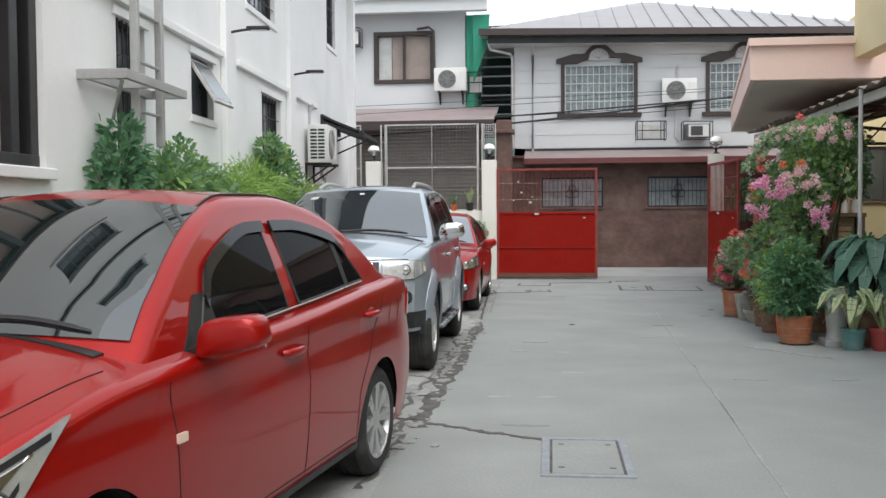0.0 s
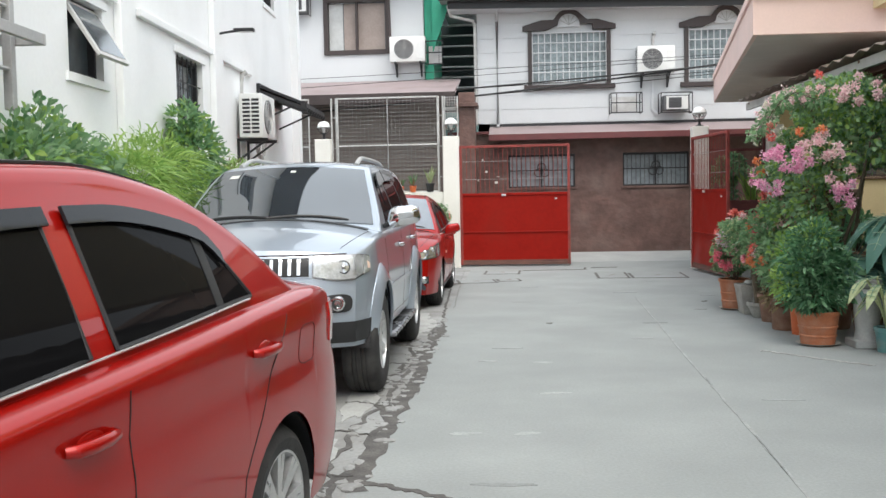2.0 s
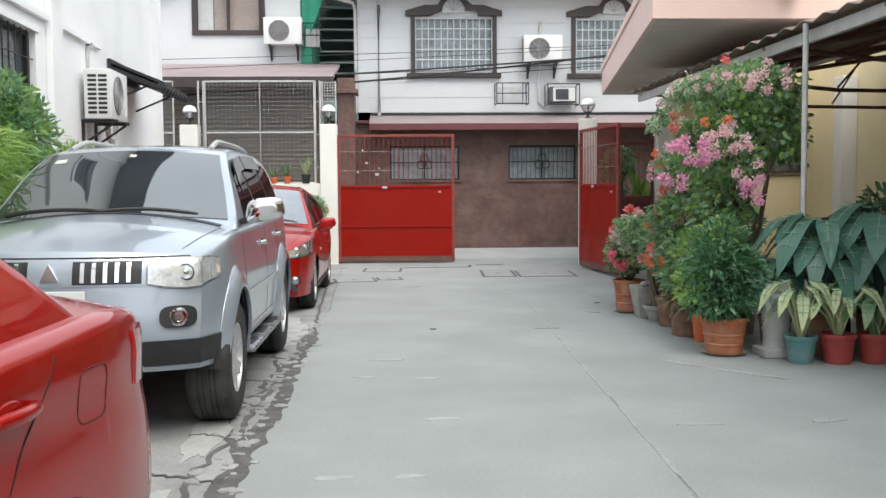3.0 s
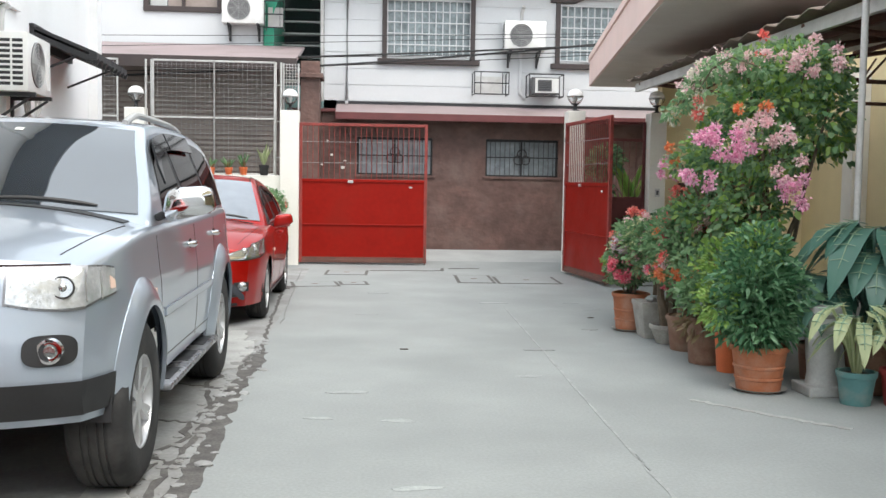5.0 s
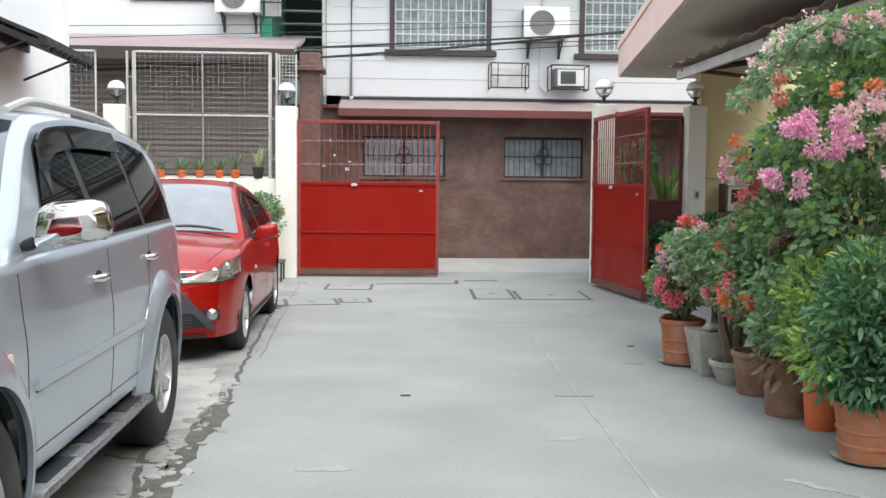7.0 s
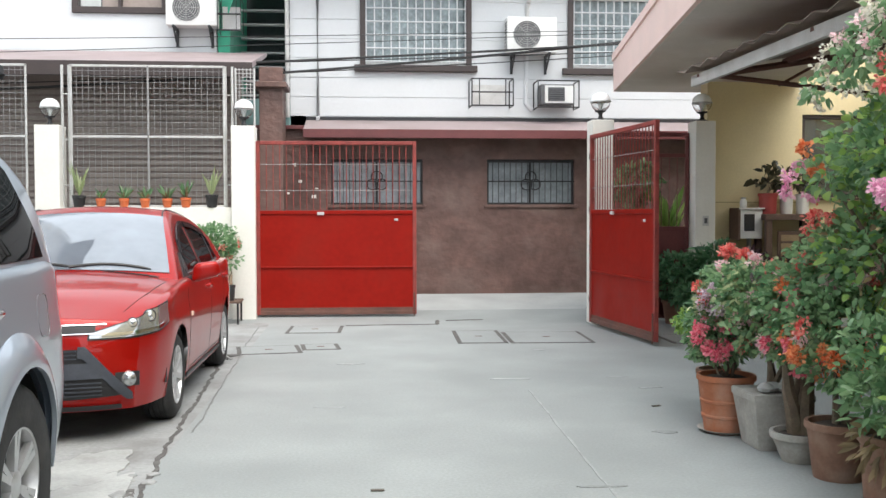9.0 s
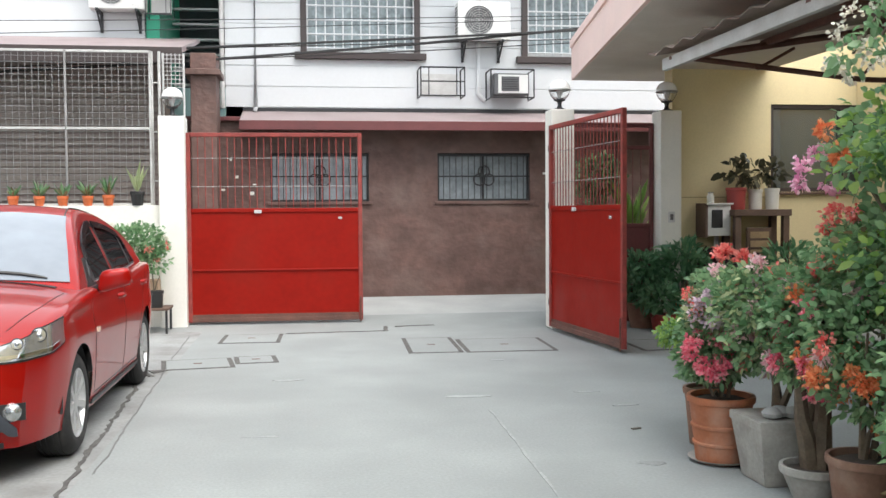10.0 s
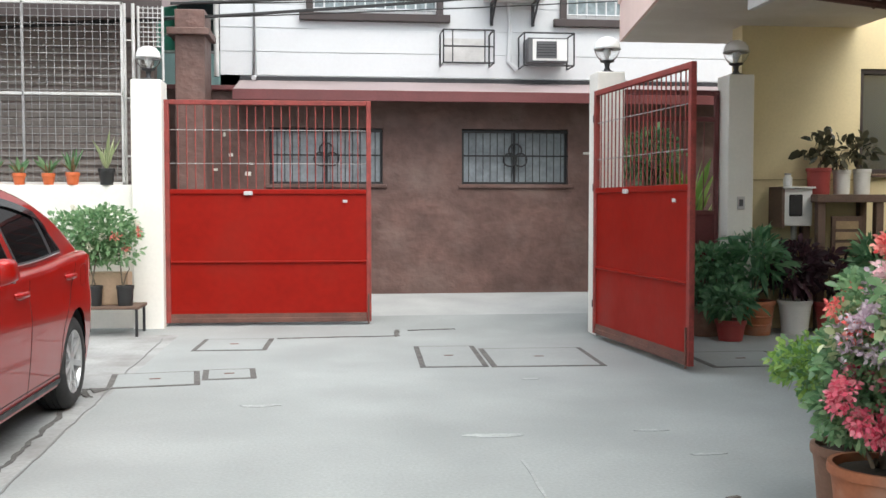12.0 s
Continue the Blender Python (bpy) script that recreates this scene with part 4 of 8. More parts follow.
def silver_suv(label, place, ky=1.0):
    sh = Shell(L=4.695, fa=0.85, ra=3.65, R=0.385, arch=0.45, sill=0.42,
               plan=[(0, 0.78), (0.25, 0.845), (0.7, 0.885), (1.4, 0.885), (3.4, 0.885), (4.1, 0.875), (4.5, 0.85), (4.695, 0.80)],
               side=[(0.3, 0.95), (0.45, 0.975), (0.65, 0.995), (0.85, 1.0), (1.0, 0.985), (1.15, 0.97), (1.3, 0.945)],
               shoulder=[(0, 1.06), (0.2, 1.105), (0.6, 1.15), (1.15, 1.175), (1.6, 1.18), (2.6, 1.19), (3.6, 1.205), (4.3, 1.21), (4.695, 1.19)],
               crown=[(0, 1.095), (0.25, 1.17), (0.8, 1.25), (1.25, 1.28), (2.6, 1.24), (4.3, 1.25), (4.695, 1.22)],
               roof=[(1.12, 1.17), (1.35, 1.31), (1.95, 1.63), (2.2, 1.705), (2.8, 1.74), (3.6, 1.735), (4.15, 1.69), (4.45, 1.56), (4.64, 1.24)],
               belt_w=0.845, roof_w=0.62, roof_z=1.72, belt_in=0.035,
               front=[(0.35, 0.10), (0.5, 0.02), (0.62, 0.0), (0.85, 0.03), (1.0, 0.06), (1.08, 0.11), (1.2, 0.24)], rear=[(0.4, 0.06), (0.6, 0.0), (0.9, 0.06), (1.3, 0.08)], fbow=0.26, rbow=0.14, screen_bow=0.13)
    sh.ky = ky
    place = place @ Matrix.Diagonal((1, ky, 1, 1))
    car = base_car("silver_suv", label, place, sh, SILVER_PAINT, 0.215, 6, "double", 0.0)
    g = sh.g0
    top = sh.on_top()
    part("windscreen", sh.patch(top, g + 0.09, g + 0.93, lambda s: -0.99, lambda s: 0.99, 16, 16, eps=0.008, thick=0.012), PALE_GLASS, car, "large raked windscreen", True)
    up = lambda s: sh.top(s) - 0.085
    lo = lambda s: sh.zt(s) + 0.01
    a, b, c, d, e, h = g + 0.50, g + 1.36, g + 1.46, g + 2.27, g + 2.35, g + 3.22

    def fhi(s):
        return max(lo(s) + 0.005, min(up(s), lo(s) + 0.02 + (s - a) * 0.95))

    def qhi(s):
        return max(lo(s) + 0.005, min(up(s), lo(s) + (h + 0.06 - s) * 1.9))
    for sign in (1, -1):
        gl = sh.on_glass(sign)
        part("pillar_black", sh.patch(gl, a - 0.02, e, lambda s: lo(s) - 0.004, lambda s: max(lo(s) + 0.005, fhi(s) + 0.012), 24, 5, eps=0.003, thick=0.004), BLACK_TRIM, car, "black window surround", True)
        side_window(car, sh, "side_window", a, b, lo, fhi, sign=sign)
        side_window(car, sh, "side_window", c, d, lo, up, sign=sign)
        side_window(car, sh, "quarter_window", e, h, lo, qhi, sign=sign)
        part("window_visor", sh.patch(gl, a + 0.25, b + 0.03, lambda s: max(lo(s) + 0.02, fhi(s) - 0.08), lambda s: fhi(s) + 0.02, 16, 3, thick=0.012, eps=0.035), VISOR, car, "smoked window visor", True)
        part("window_visor", sh.patch(gl, c - 0.02, d, lambda s: up(s) - 0.08, lambda s: up(s) + 0.02, 16, 3, thick=0.012, eps=0.035), VISOR, car, "smoked window visor", True)
        side = sh.on_side(sign)
        zt = lambda s: sh.zt(s) - 0.05
        seam(car, sh, side, line((g + 0.24, 0.5), (g + 0.2, zt(g + 0.2)), 12))
        seam(car, sh, side, line((g + 1.41, 0.47), (g + 1.41, zt(g + 1.41)), 12))
        seam(car, sh, side, [(sh.ra - 0.47 + 0.42 * max(0.0, (z - 0.62)) ** 1.0, z) for z in [0.47 + i * (zt(sh.ra) - 0.47) / 12 for i in range(13)]])
        seam(car, sh, side, line((g + 0.24, 0.49), (sh.ra - 0.47, 0.49), 14))
        handle(car, sh, g + 1.22, 1.03, sign, CHROME)
        handle(car, sh, g + 2.25, 1.05, sign, CHROME)
        mirror(car, CHROME, (sign * (sh.wb + 0.15), g + 0.40, 1.29), sign, (0.125, 0.085, 0.08))
        part("indicator", sh.patch(side, g - 0.03, g + 0.04, lambda s: 0.83, lambda s: 0.88, 4, 3, eps=0.012, thick=0.012), AMBER, car, "side indicator lens", True)
        part("side_moulding", sh.patch(side, g + 0.3, sh.ra - 0.5, lambda s: 0.712, lambda s: 0.75, 20, 4, eps=0.013, thick=0.02), SILVER_PAINT, car, "silver door moulding", True)
        # thin black strip stands in for the moulding's shade on the door
        part("moulding_gap", sh.patch(side, g + 0.3, sh.ra - 0.5, lambda s: 0.705, lambda s: 0.712, 20, 1, eps=0.006, thick=0.02), BLACK_TRIM, car, "black line painted as the shade under the moulding", True)
        if sign == 1:
            seam(car, sh, side, [(sh.ra + 0.42 + 0.09 * math.copysign(abs(math.cos(t)) ** 0.45, math.cos(t)), 0.99 + 0.085 * math.copysign(abs(math.sin(t)) ** 0.45, math.sin(t))) for t in [k * math.tau / 40 for k in range(41)]], 0.005, "fuel_flap_gap", BOARD)
        # flared arches
        for cc in (sh.fa, sh.ra):
            def flare(u, v):
                ang = math.pi * u
                r = sh.arch - 0.008 + v
                s, z = cc - r * math.cos(ang), sh.R + r * math.sin(ang)
                w = sh.width(s, min(z, sh.zt(s) - 0.06)) + 0.045 * (1 - (v / 0.13) ** 2)
                return sh.warp(s, sign * w, z), Vector((sign, 0, 0))
            part("fender_flare", sh.patch(flare, -0.02, 1.02, lambda u: 0.0, lambda u: 0.13, 28, 5, eps=0.003, thick=0.02), SILVER_PAINT, car, "silver flared wheel arch", True)
        # running board
        bm = bmesh.new()
        box(bm, sign * 0.72 if sign > 0 else -0.93, 0.93 if sign > 0 else -0.72, sh.fa + 0.5, sh.ra - 0.5, 0.335, 0.375, 0.015)
        board = part("running_board", bm, BOARD, car, "dark grey running board", True)
        for k in range(3):
            part("tread_pad", bx(sign * 0.86 - 0.04, sign * 0.86 + 0.04, sh.fa + 0.62 + k * 0.6, sh.fa + 0.98 + k * 0.6, 0.374, 0.379), BLACK_TRIM, board, "black tread pad")
        part("mud_flap", bx(sign * 0.62 if sign > 0 else -0.86, 0.86 if sign > 0 else -0.62, sh.fa + 0.455, sh.fa + 0.47, 0.2, 0.5), BLACK_TRIM, car, "black mud flap")
        part("mud_flap", bx(sign * 0.62 if sign > 0 else -0.86, 0.86 if sign > 0 else -0.62, sh.ra + 0.455, sh.ra + 0.47, 0.2, 0.5), BLACK_TRIM, car, "black mud flap")
        # roof rail
        bm = bmesh.new()
        pts = []
        for i in range(21):
            t = i / 20
            s = g + 1.15 + 2.1 * t
            p = top(s, sign * 0.86)[0]
            pts.append(p + Vector((0, 0, 0.04 * min(1, 6 * t, 6 * (1 - t)) + 0.005)))
        tube(bm, pts, 0.02, 8)
        part("roof_rail", bm, STEEL_GREY, car, "grey roof rail", True)
        # headlamp
        def lamp(u, v):
            x = sign * min(u, 0.78)
            s = max(0.0, u - 0.78)
            p = sh.warp(s, sign * sh.width(s, min(v, sh.zt(s) - 0.03)), v) if s > 0 else sh.warp(0, x, v)
            return p, Vector((sign * (0.3 + s), -1 + s, 0.25)).normalized()
        h_lo = lambda u: 0.915 - 0.03 * math.sin(min(1.0, max(0.0, (u - 0.5) / 0.4)) * math.pi) + 0.10 * max(0.0, u - 0.92)
        h_hi = lambda u: 1.045 - 0.02 * max(0, u - 0.7) - 0.10 * max(0, u - 0.9) ** 1.4
        part("lamp_edge", sh.patch(lamp, 0.50, 1.11, lambda u: h_lo(u) - 0.009, lambda u: h_hi(u) + 0.009, 24, 6, eps=0.006, thick=0.03), BOARD, car, "dark shut line round the headlamp", True)
        part("headlamp", sh.patch(lamp, 0.51, 1.10, h_lo, h_hi, 24, 6, eps=0.014, thick=0.03), LENS_SUV, car, "aged clear headlamp", True)
        lamp_bowl(car, *lamp(0.70, 0.968), 0.042)
        for uu in (0.79, 0.92):
            part("lamp_divider", sh.patch(lamp, uu, uu + 0.014, lambda u: 0.91, lambda u: 1.02, 2, 4, eps=0.018, thick=0.02), ALLOY, car, "grey divider inside the headlamp", True)
        part("side_lens", sh.patch(lamp, 1.02, 1.09, lambda u: 0.945, lambda u: 1.0 - 0.3 * (u - 1.02), 6, 4, eps=0.018, thick=0.02), AMBER, car, "pale orange corner lens", True)
        part("bumper_cladding", sh.patch(lamp, 0.0 if sign > 0 else 0.02, 1.1, lambda u: 0.45, lambda u: 0.595, 20, 3, eps=0.02, thick=0.04), BLACK_TRIM, car, "dark lower bumper cladding", True)
        def oval(u, v):
            ang, rad = u * math.tau, 1 - v
            px, pz = 0.665 + 0.095 * rad * math.copysign(abs(math.cos(ang)) ** 0.6, math.cos(ang)), 0.725 + 0.062 * rad * math.copysign(abs(math.sin(ang)) ** 0.7, math.sin(ang))
            return sh.warp(0, sign * px, pz), Vector((sign * 0.2, -1, 0.1))
        rec = part("fog_lamp_recess", sh.patch(oval, 0, 1, lambda u: 0.0, lambda u: 0.96, 28, 4, eps=0.012, thick=0.02), BLACK_TRIM, car, "black oval fog lamp recess", True)
        bm = bmesh.new()
        p = sh.warp(0, sign * 0.67, 0.725)
        lathe(bm, [(0.0, -0.03), (0.022, -0.028), (0.03, -0.02)], 20, tuple(p), "Y")
        part("fog_lamp", bm, LENS, rec, "round fog lamp", True)
        bm = bmesh.new()
        lathe(bm, [(0.036, -0.02), (0.04, -0.035), (0.05, -0.033), (0.054, -0.01), (0.036, -0.01)], 24, tuple(p), "Y")
        part("fog_lamp_ring", bm, CHROME, rec, "chrome ring", True)
        part("tail_lamp", sh.patch(lambda u, v: (sh.warp(sh.L - max(0.0, u - 0.74), sign * (u if u < 0.74 else sh.width(sh.L - (u - 0.74), min(v, 1.1))), v), Vector((sign * 0.7, 0.7, 0)).normalized()), 0.55, 0.80, lambda u: 0.90, lambda u: 1.15, 14, 5, eps=0.01, thick=0.03), TAIL_RED, car, "red tail lamp", True)
    fr = sh.on_front()
    # two halves of upright slots either side of a plain badge, in a slim bright surround
    gr = part("grille", sh.patch(fr, -0.49, 0.49, lambda x: 0.905, lambda x: 1.05, 20, 4, eps=0.008, thick=0.03), SILVER_PAINT, car, "silver grille panel with upright black slots", True)
    for sg in (1, -1):
        part("slot_field", sh.patch(fr, sg * 0.12, sg * 0.48, lambda x: 0.915, lambda x: 1.04, 10, 4, eps=0.013, thick=0.02), BLACK_TRIM, gr, "black slotted field", True)
        for k in range(5):
            x = sg * (0.175 + k * 0.06)
            part("grille_bar", sh.patch(fr, x - 0.011, x + 0.011, lambda u: 0.925, lambda u: 1.032, 2, 4, eps=0.026, thick=0.03), CHROME, gr, "chrome bar", True)
    bm = bmesh.new()
    p = fr(0, 0.975)[0]
    prism(bm, [(-0.05, 0.935), (0.05, 0.935), (0.0, 1.03)], "y", p.y - 0.03, p.y - 0.005)
    part("badge", bm, CHROME, gr, "plain chrome badge")
    seam(car, sh, fr, [(-0.72 + 1.44 * i / 24, 1.057) for i in range(25)], 0.012)
    part("air_intake", sh.patch(fr, -0.42, 0.42, lambda x: 0.60, lambda x: 0.75, 12, 4, eps=0.012, thick=0.02), BLACK_TRIM, car, "black lower air intake", True)
    part("number_plate", bx(-0.2, 0.2, fr(0, 0.8)[0].y - 0.035, fr(0, 0.8)[0].y - 0.025, 0.775, 0.885, 0.004), PLATE, car, "white plate")
    wiper(car, sh, g + 0.125, -0.88, 0.0)
    wiper(car, sh, g + 0.125, -0.08, 0.75)
    f = sh.on_hood()
    for sg in (1, -1):
        seam(car, sh, f, [(0.1 + 0.95 * i / 14, sg * (0.90 + 0.05 * (i / 14))) for i in range(15)])
    part("cowl", sh.patch(f, g + 0.0, g + 0.14, lambda s: -0.92, lambda s: 0.92, 4, 16, eps=0.006, thick=0.01), BLACK_TRIM, car, "black plastic cowl", True)
    part("sticker", sh.patch(top, g + 0.74, g + 0.8, lambda s: -0.8, lambda s: -0.68, 3, 3, eps=0.011, thick=0.002), STICKER, car, "pale sticker on the glass")
    part("sensor", sh.patch(top, g + 0.80, g + 0.84, lambda s: 0.0, lambda s: 0.07, 3, 3, eps=0.011, thick=0.002), STICKER, car, "pale tag behind the mirror")
    return car, sh


car_a, _ = red_sedan("glossy red sedan with smoked window visors, parked on the lane", pose(-4.15, -3.72, 0, 0, 0, -8.0), "small", 1.07, 1.06)
car_b, _ = silver_suv("silver grey suv with roof rails and chrome mirrors", pose(-3.815, 2.64, 0), 0.895)
car_c, _ = red_sedan("glossy red sedan with a black angular grille, parked by the gate", pose(-3.72, 8.15, 0), "wide", 0.95)

# ---- steel gate ----
GATE_BAR = mat("dull_red_bar", (0.24, 0.04, 0.032), 0.6, var=0.3, scale=9, fine=60, bump=0.2)
def gate_leaf(label, place, w, h, hinge_side):
    """One leaf: tube frame, sheet panels below, slim upright bars with ring rows above."""
    g = thing("gate_leaf", label, "gate", "leaves of the lane gate", place)
    t = 0.025
    mid = 0.58 * h
    for x in (0.0, w - 0.05):
        part("stile", bx(x, x + 0.05, -t, t, 0, h, 0.006), GATE_BAR, g)
    for z, nm in ((0.0, "bottom_rail"), (mid, "middle_rail"), (h - 0.05, "top_rail")):
        part(nm, bx(0.05, w - 0.05, -t + 0.002, t - 0.002, z, z + 0.05, 0.006), {"bottom_rail": RUST, "middle_rail": GATE_RED, "top_rail": GATE_BAR}[nm], g)
    part("lower_panel", bx(0.05, w - 0.05, -0.006, 0.004, 0.05, 0.27 * h), GATE_RED, g)
    part("upper_panel", bx(0.05, w - 0.05, -0.006, 0.004, 0.27 * h + 0.022, mid), GATE_RED, g)
    part("panel_rib", bx(0.05, w - 0.05, -0.026, 0.012, 0.27 * h, 0.27 * h + 0.022, 0.007), GATE_RED, g)
    part("kick_strip", bx(0.05, w - 0.05, -0.012, -0.0062, 0.05, 0.095), RUST, g, "rust-dark kick strip")
    bar = bmesh.new()
    rod(bar, (0, 0, mid + 0.05), (0, 0, h - 0.05), 0.0065, 6)
    mesh = finish("bar", bar, GATE_BAR)
    n = int((w - 0.1) / 0.088)
    for i in range(1, n):
        share("bar", mesh, g, Matrix.Translation((0.05 + (w - 0.1) * i / n, 0, 0)))
    for z in (mid + 0.05 + 0.27, mid + 0.05 + 0.62):
        part("cross_rod", rod(bmesh.new(), (0.05, 0.0, z), (w - 0.05, 0.0, z), 0.0045, 6), MESH_STEEL, g, "grey worn cross rod")
    stud = bmesh.new()
    bmesh.ops.create_icosphere(stud, subdivisions=1, radius=0.008)
    mesh = finish("stud", stud, PALE_STEEL)
    for z in (mid + 0.05 + 0.27, mid + 0.05 + 0.62):
        for i in range(1, n // 2 - 1, 2):
            share("stud", mesh, g, Matrix.Translation((0.05 + (w - 0.1) * i / n, -0.008, z)))
    hx = 0.0 if hinge_side == 0 else w
    for z in (0.25, mid + 0.02, h - 0.3):
        part("hinge", rod(bmesh.new(), (hx - 0.03 if hinge_side == 0 else hx + 0.03, 0.0, z), (hx - 0.03 if hinge_side == 0 else hx + 0.03, 0.0, z + 0.07), 0.02, 10), BLACK_STEEL, g, "black hinge")
    part("latch", bx(w * 0.38, w * 0.38 + 0.09, -0.05, -0.026, mid - 0.012, mid + 0.03, 0.006), PALE_STEEL, g, "worn steel latch")
    part("drop_bolt", rod(bmesh.new(), (w - 0.03, -0.034, -0.02), (w - 0.03, -0.034, 0.3), 0.009, 8), RUST, g)
    part("keeper", bx(w * 0.86, w * 0.86 + 0.05, -0.04, -0.026, mid - 0.09, mid - 0.06, 0.004), PALE_STEEL, g, "worn steel keeper")
    return g


gate_leaf("red steel gate leaf with rust-dark foot, nearly closed", pose(-3.0, 15.46, 0.05, 0, 0, -1.5), 2.15, 2.34, 0)
gate_leaf("red steel gate leaf swung open into the lane", pose(1.275, 14.22, 0.05, 0, 0, -84.2), 2.05, 2.34, 0)

# small dark red foot gate beside it
fg = thing("foot_gate", "dark maroon steel foot gate between cream pillars", "gate", place=pose(1.62, 14.62, 0.04))
for x in (0.0, 1.0):
    part("stile", bx(x, x + 0.05, -0.02, 0.02, 0, 2.42, 0.005), MAROON, fg)
for z in (0.0, 1.15, 2.1, 2.37):
    part("rail", bx(0.05, 1.0, -0.018, 0.018, z, z + 0.05, 0.005), MAROON, fg)
part("panel", bx(0.05, 1.0, -0.005, 0.005, 0.05, 1.15), MAROON, fg)
m = finish("bar", rod(bmesh.new(), (0, 0, 1.2), (0, 0, 2.1), 0.006, 6), MAROON)
for i in range(1, 9):
    share("bar", m, fg, Matrix.Translation((0.05 + 0.95 * i / 9, 0, 0)))


def globe_lamp(place):
    """A milky globe on a short dark post."""
    g = thing("globe_lamp", "glass globe lamp with a milky cap on a dark neck", "lamp", "gate pillar lamps", place)
    bm = bmesh.new()
    lathe(bm, [(0.07, 0), (0.075, 0.015), (0.035, 0.03), (0.022, 0.06), (0.03, 0.1), (0.07, 0.115), (0.07, 0.125), (0.0, 0.125)], 20)
    part("neck", bm, BLACK_STEEL, g, "dark metal neck", True)
    bm = bmesh.new()
    lathe(bm, [(0.128, 0.235), (0.128, 0.25), (0.118, 0.295), (0.088, 0.335), (0.042, 0.357), (0.0, 0.362)], 24, caps=False)
    part("cap", bm, GLOBE, g, "milky glass cap", True)
    bm = bmesh.new()
    lathe(bm, [(0.03, 0.122), (0.065, 0.127), (0.1, 0.16), (0.121, 0.205), (0.127, 0.232), (0.123, 0.232), (0.117, 0.206), (0.097, 0.164), (0.063, 0.131), (0.03, 0.126)], 24, caps=False)
    bowl = part("bowl", bm, CLEAR_GLASS, g, "clear glass lower bowl", True)
    bowl.visible_shadow = False
    bm = bmesh.new()
    lathe(bm, [(0.018, 0.12), (0.02, 0.16), (0.035, 0.19), (0.038, 0.22), (0.028, 0.25), (0.0, 0.26)], 14)
    part("bulb", bm, GLOBE, g, "white bulb", True)
    bm = bmesh.new()
    lathe(bm, [(0.126, 0.23), (0.133, 0.233), (0.133, 0.245), (0.126, 0.248)], 24, caps=False)
    part("band", bm, STEEL_GREY, g, "grey metal band", True)
    return g


lamp0 = globe_lamp(pose(-3.155, 15.47, 2.58))
for at in ((1.46, 14.5, 2.6), (2.815, 14.55, 2.6), (-5.68, 15.5, 2.58)):
    copy_thing(lamp0, Matrix.Translation(at))
structure("gate_pillar_4", bx(-5.84, -5.52, 15.34, 15.66, 0, 2.58, 0.012), CREAM_WALL, "cream painted concrete grille pillar", "pillar")


# ---- steel grille above the low wall ----
def grille(place, w, h, label):
    g = thing("wall_grille", label, "grille", "grilles on the boundary wall", place)
    for x in (0, w / 2 - 0.012, w - 0.025):
        part("upright", bx(x, x + 0.025, -0.03, -0.005, 0, h, 0.004), PALE_STEEL if x != w / 2 - 0.012 else MESH_STEEL, g)
    for z in (0, h * 0.49, h - 0.03):
        part("rail", bx(0.0, w, -0.03, -0.002, z, z + 0.03, 0.004), PALE_STEEL, g)
    nx, nz = int(w / 0.075), int(h / 0.075)
    wv = finish("upright_wire", rod(bmesh.new(), (0, 0.006, 0), (0, 0.006, h), 0.0033, 5), MESH_STEEL)
    for i in range(1, nx):
        share("upright_wire", wv, g, Matrix.Translation((w * i / nx, 0, 0)))
    wh = finish("level_wire", rod(bmesh.new(), (0, 0.012, 0), (w, 0.012, 0), 0.0033, 5), MESH_STEEL)
    for i in range(1, nz):
        share("level_wire", wh, g, Matrix.Translation((0, 0, h * i / nz)))
    return g


grille(pose(-5.40, 15.45, 1.5), 2.0, 1.88, "pale steel mesh grille over the low cream wall")
grille(pose(-8.0, 15.45, 1.5), 2.05, 1.88, "pale steel mesh grille beyond the pillar")
for x0 in (-5.52, -3.40):
    p = thing("grille_post", "pair of pale steel posts with a small lattice between", "post", "posts of the wall grille", pose(x0, 15.5, 1.5))
    for dx in (0.0, 0.09):
        part("pipe", rod(bmesh.new(), (dx, 0, 0), (dx, 0, 1.88), 0.018, 10), PALE_STEEL, p, smooth=True)
    for z in (0.3, 0.9, 1.5):
        part("tie", rod(bmesh.new(), (0, 0, z), (0.09, 0, z), 0.01, 8), PALE_STEEL, p)
p = thing("lattice_panel", "small pale steel lattice panel over the gate pillar", "grille", place=pose(-3.28, 15.62, 2.6))
for dx in (0.0, 0.25):
    part("pipe", rod(bmesh.new(), (dx, 0, 0), (dx, 0, 0.78), 0.014, 8), PALE_STEEL, p, smooth=True)
for k in range(9):
    part("wire", rod(bmesh.new(), (0, 0, 0.36 + k * 0.05), (0.25, 0, 0.36 + k * 0.05), 0.0045, 5), PALE_STEEL, p)
for k in range(1, 5):
    part("wire", rod(bmesh.new(), (k * 0.05, 0.008, 0.36), (k * 0.05, 0.008, 0.78), 0.0045, 5), PALE_STEEL, p)
# dark porch wall behind the grille
structure("wall_porch", bx(-9, -3.4, 17.2, 17.4, 0, 3.6), mat("brown_shutter_wall", (0.24, 0.19, 0.17), 0.7, var=0.15, scale=2, fine=40, bump=0.2), "shaded brown porch wall behind the grille", "wall")
sl = finish("slat", bx(-8.9, -3.5, -0.02, 0.0, 0, 0.06, 0.004), mat("taupe_shutter_paint", (0.26, 0.22, 0.195), 0.6, var=0.15, scale=3, fine=40, bump=0.1))
pw = thing("roller_shutter", "brown slatted roller shutter behind the grille", "shutter", place=pose(0, 17.19, 1.2))
for k in range(22):
    share("slat", sl, pw, Matrix.Translation((0, 0, k * 0.095)))
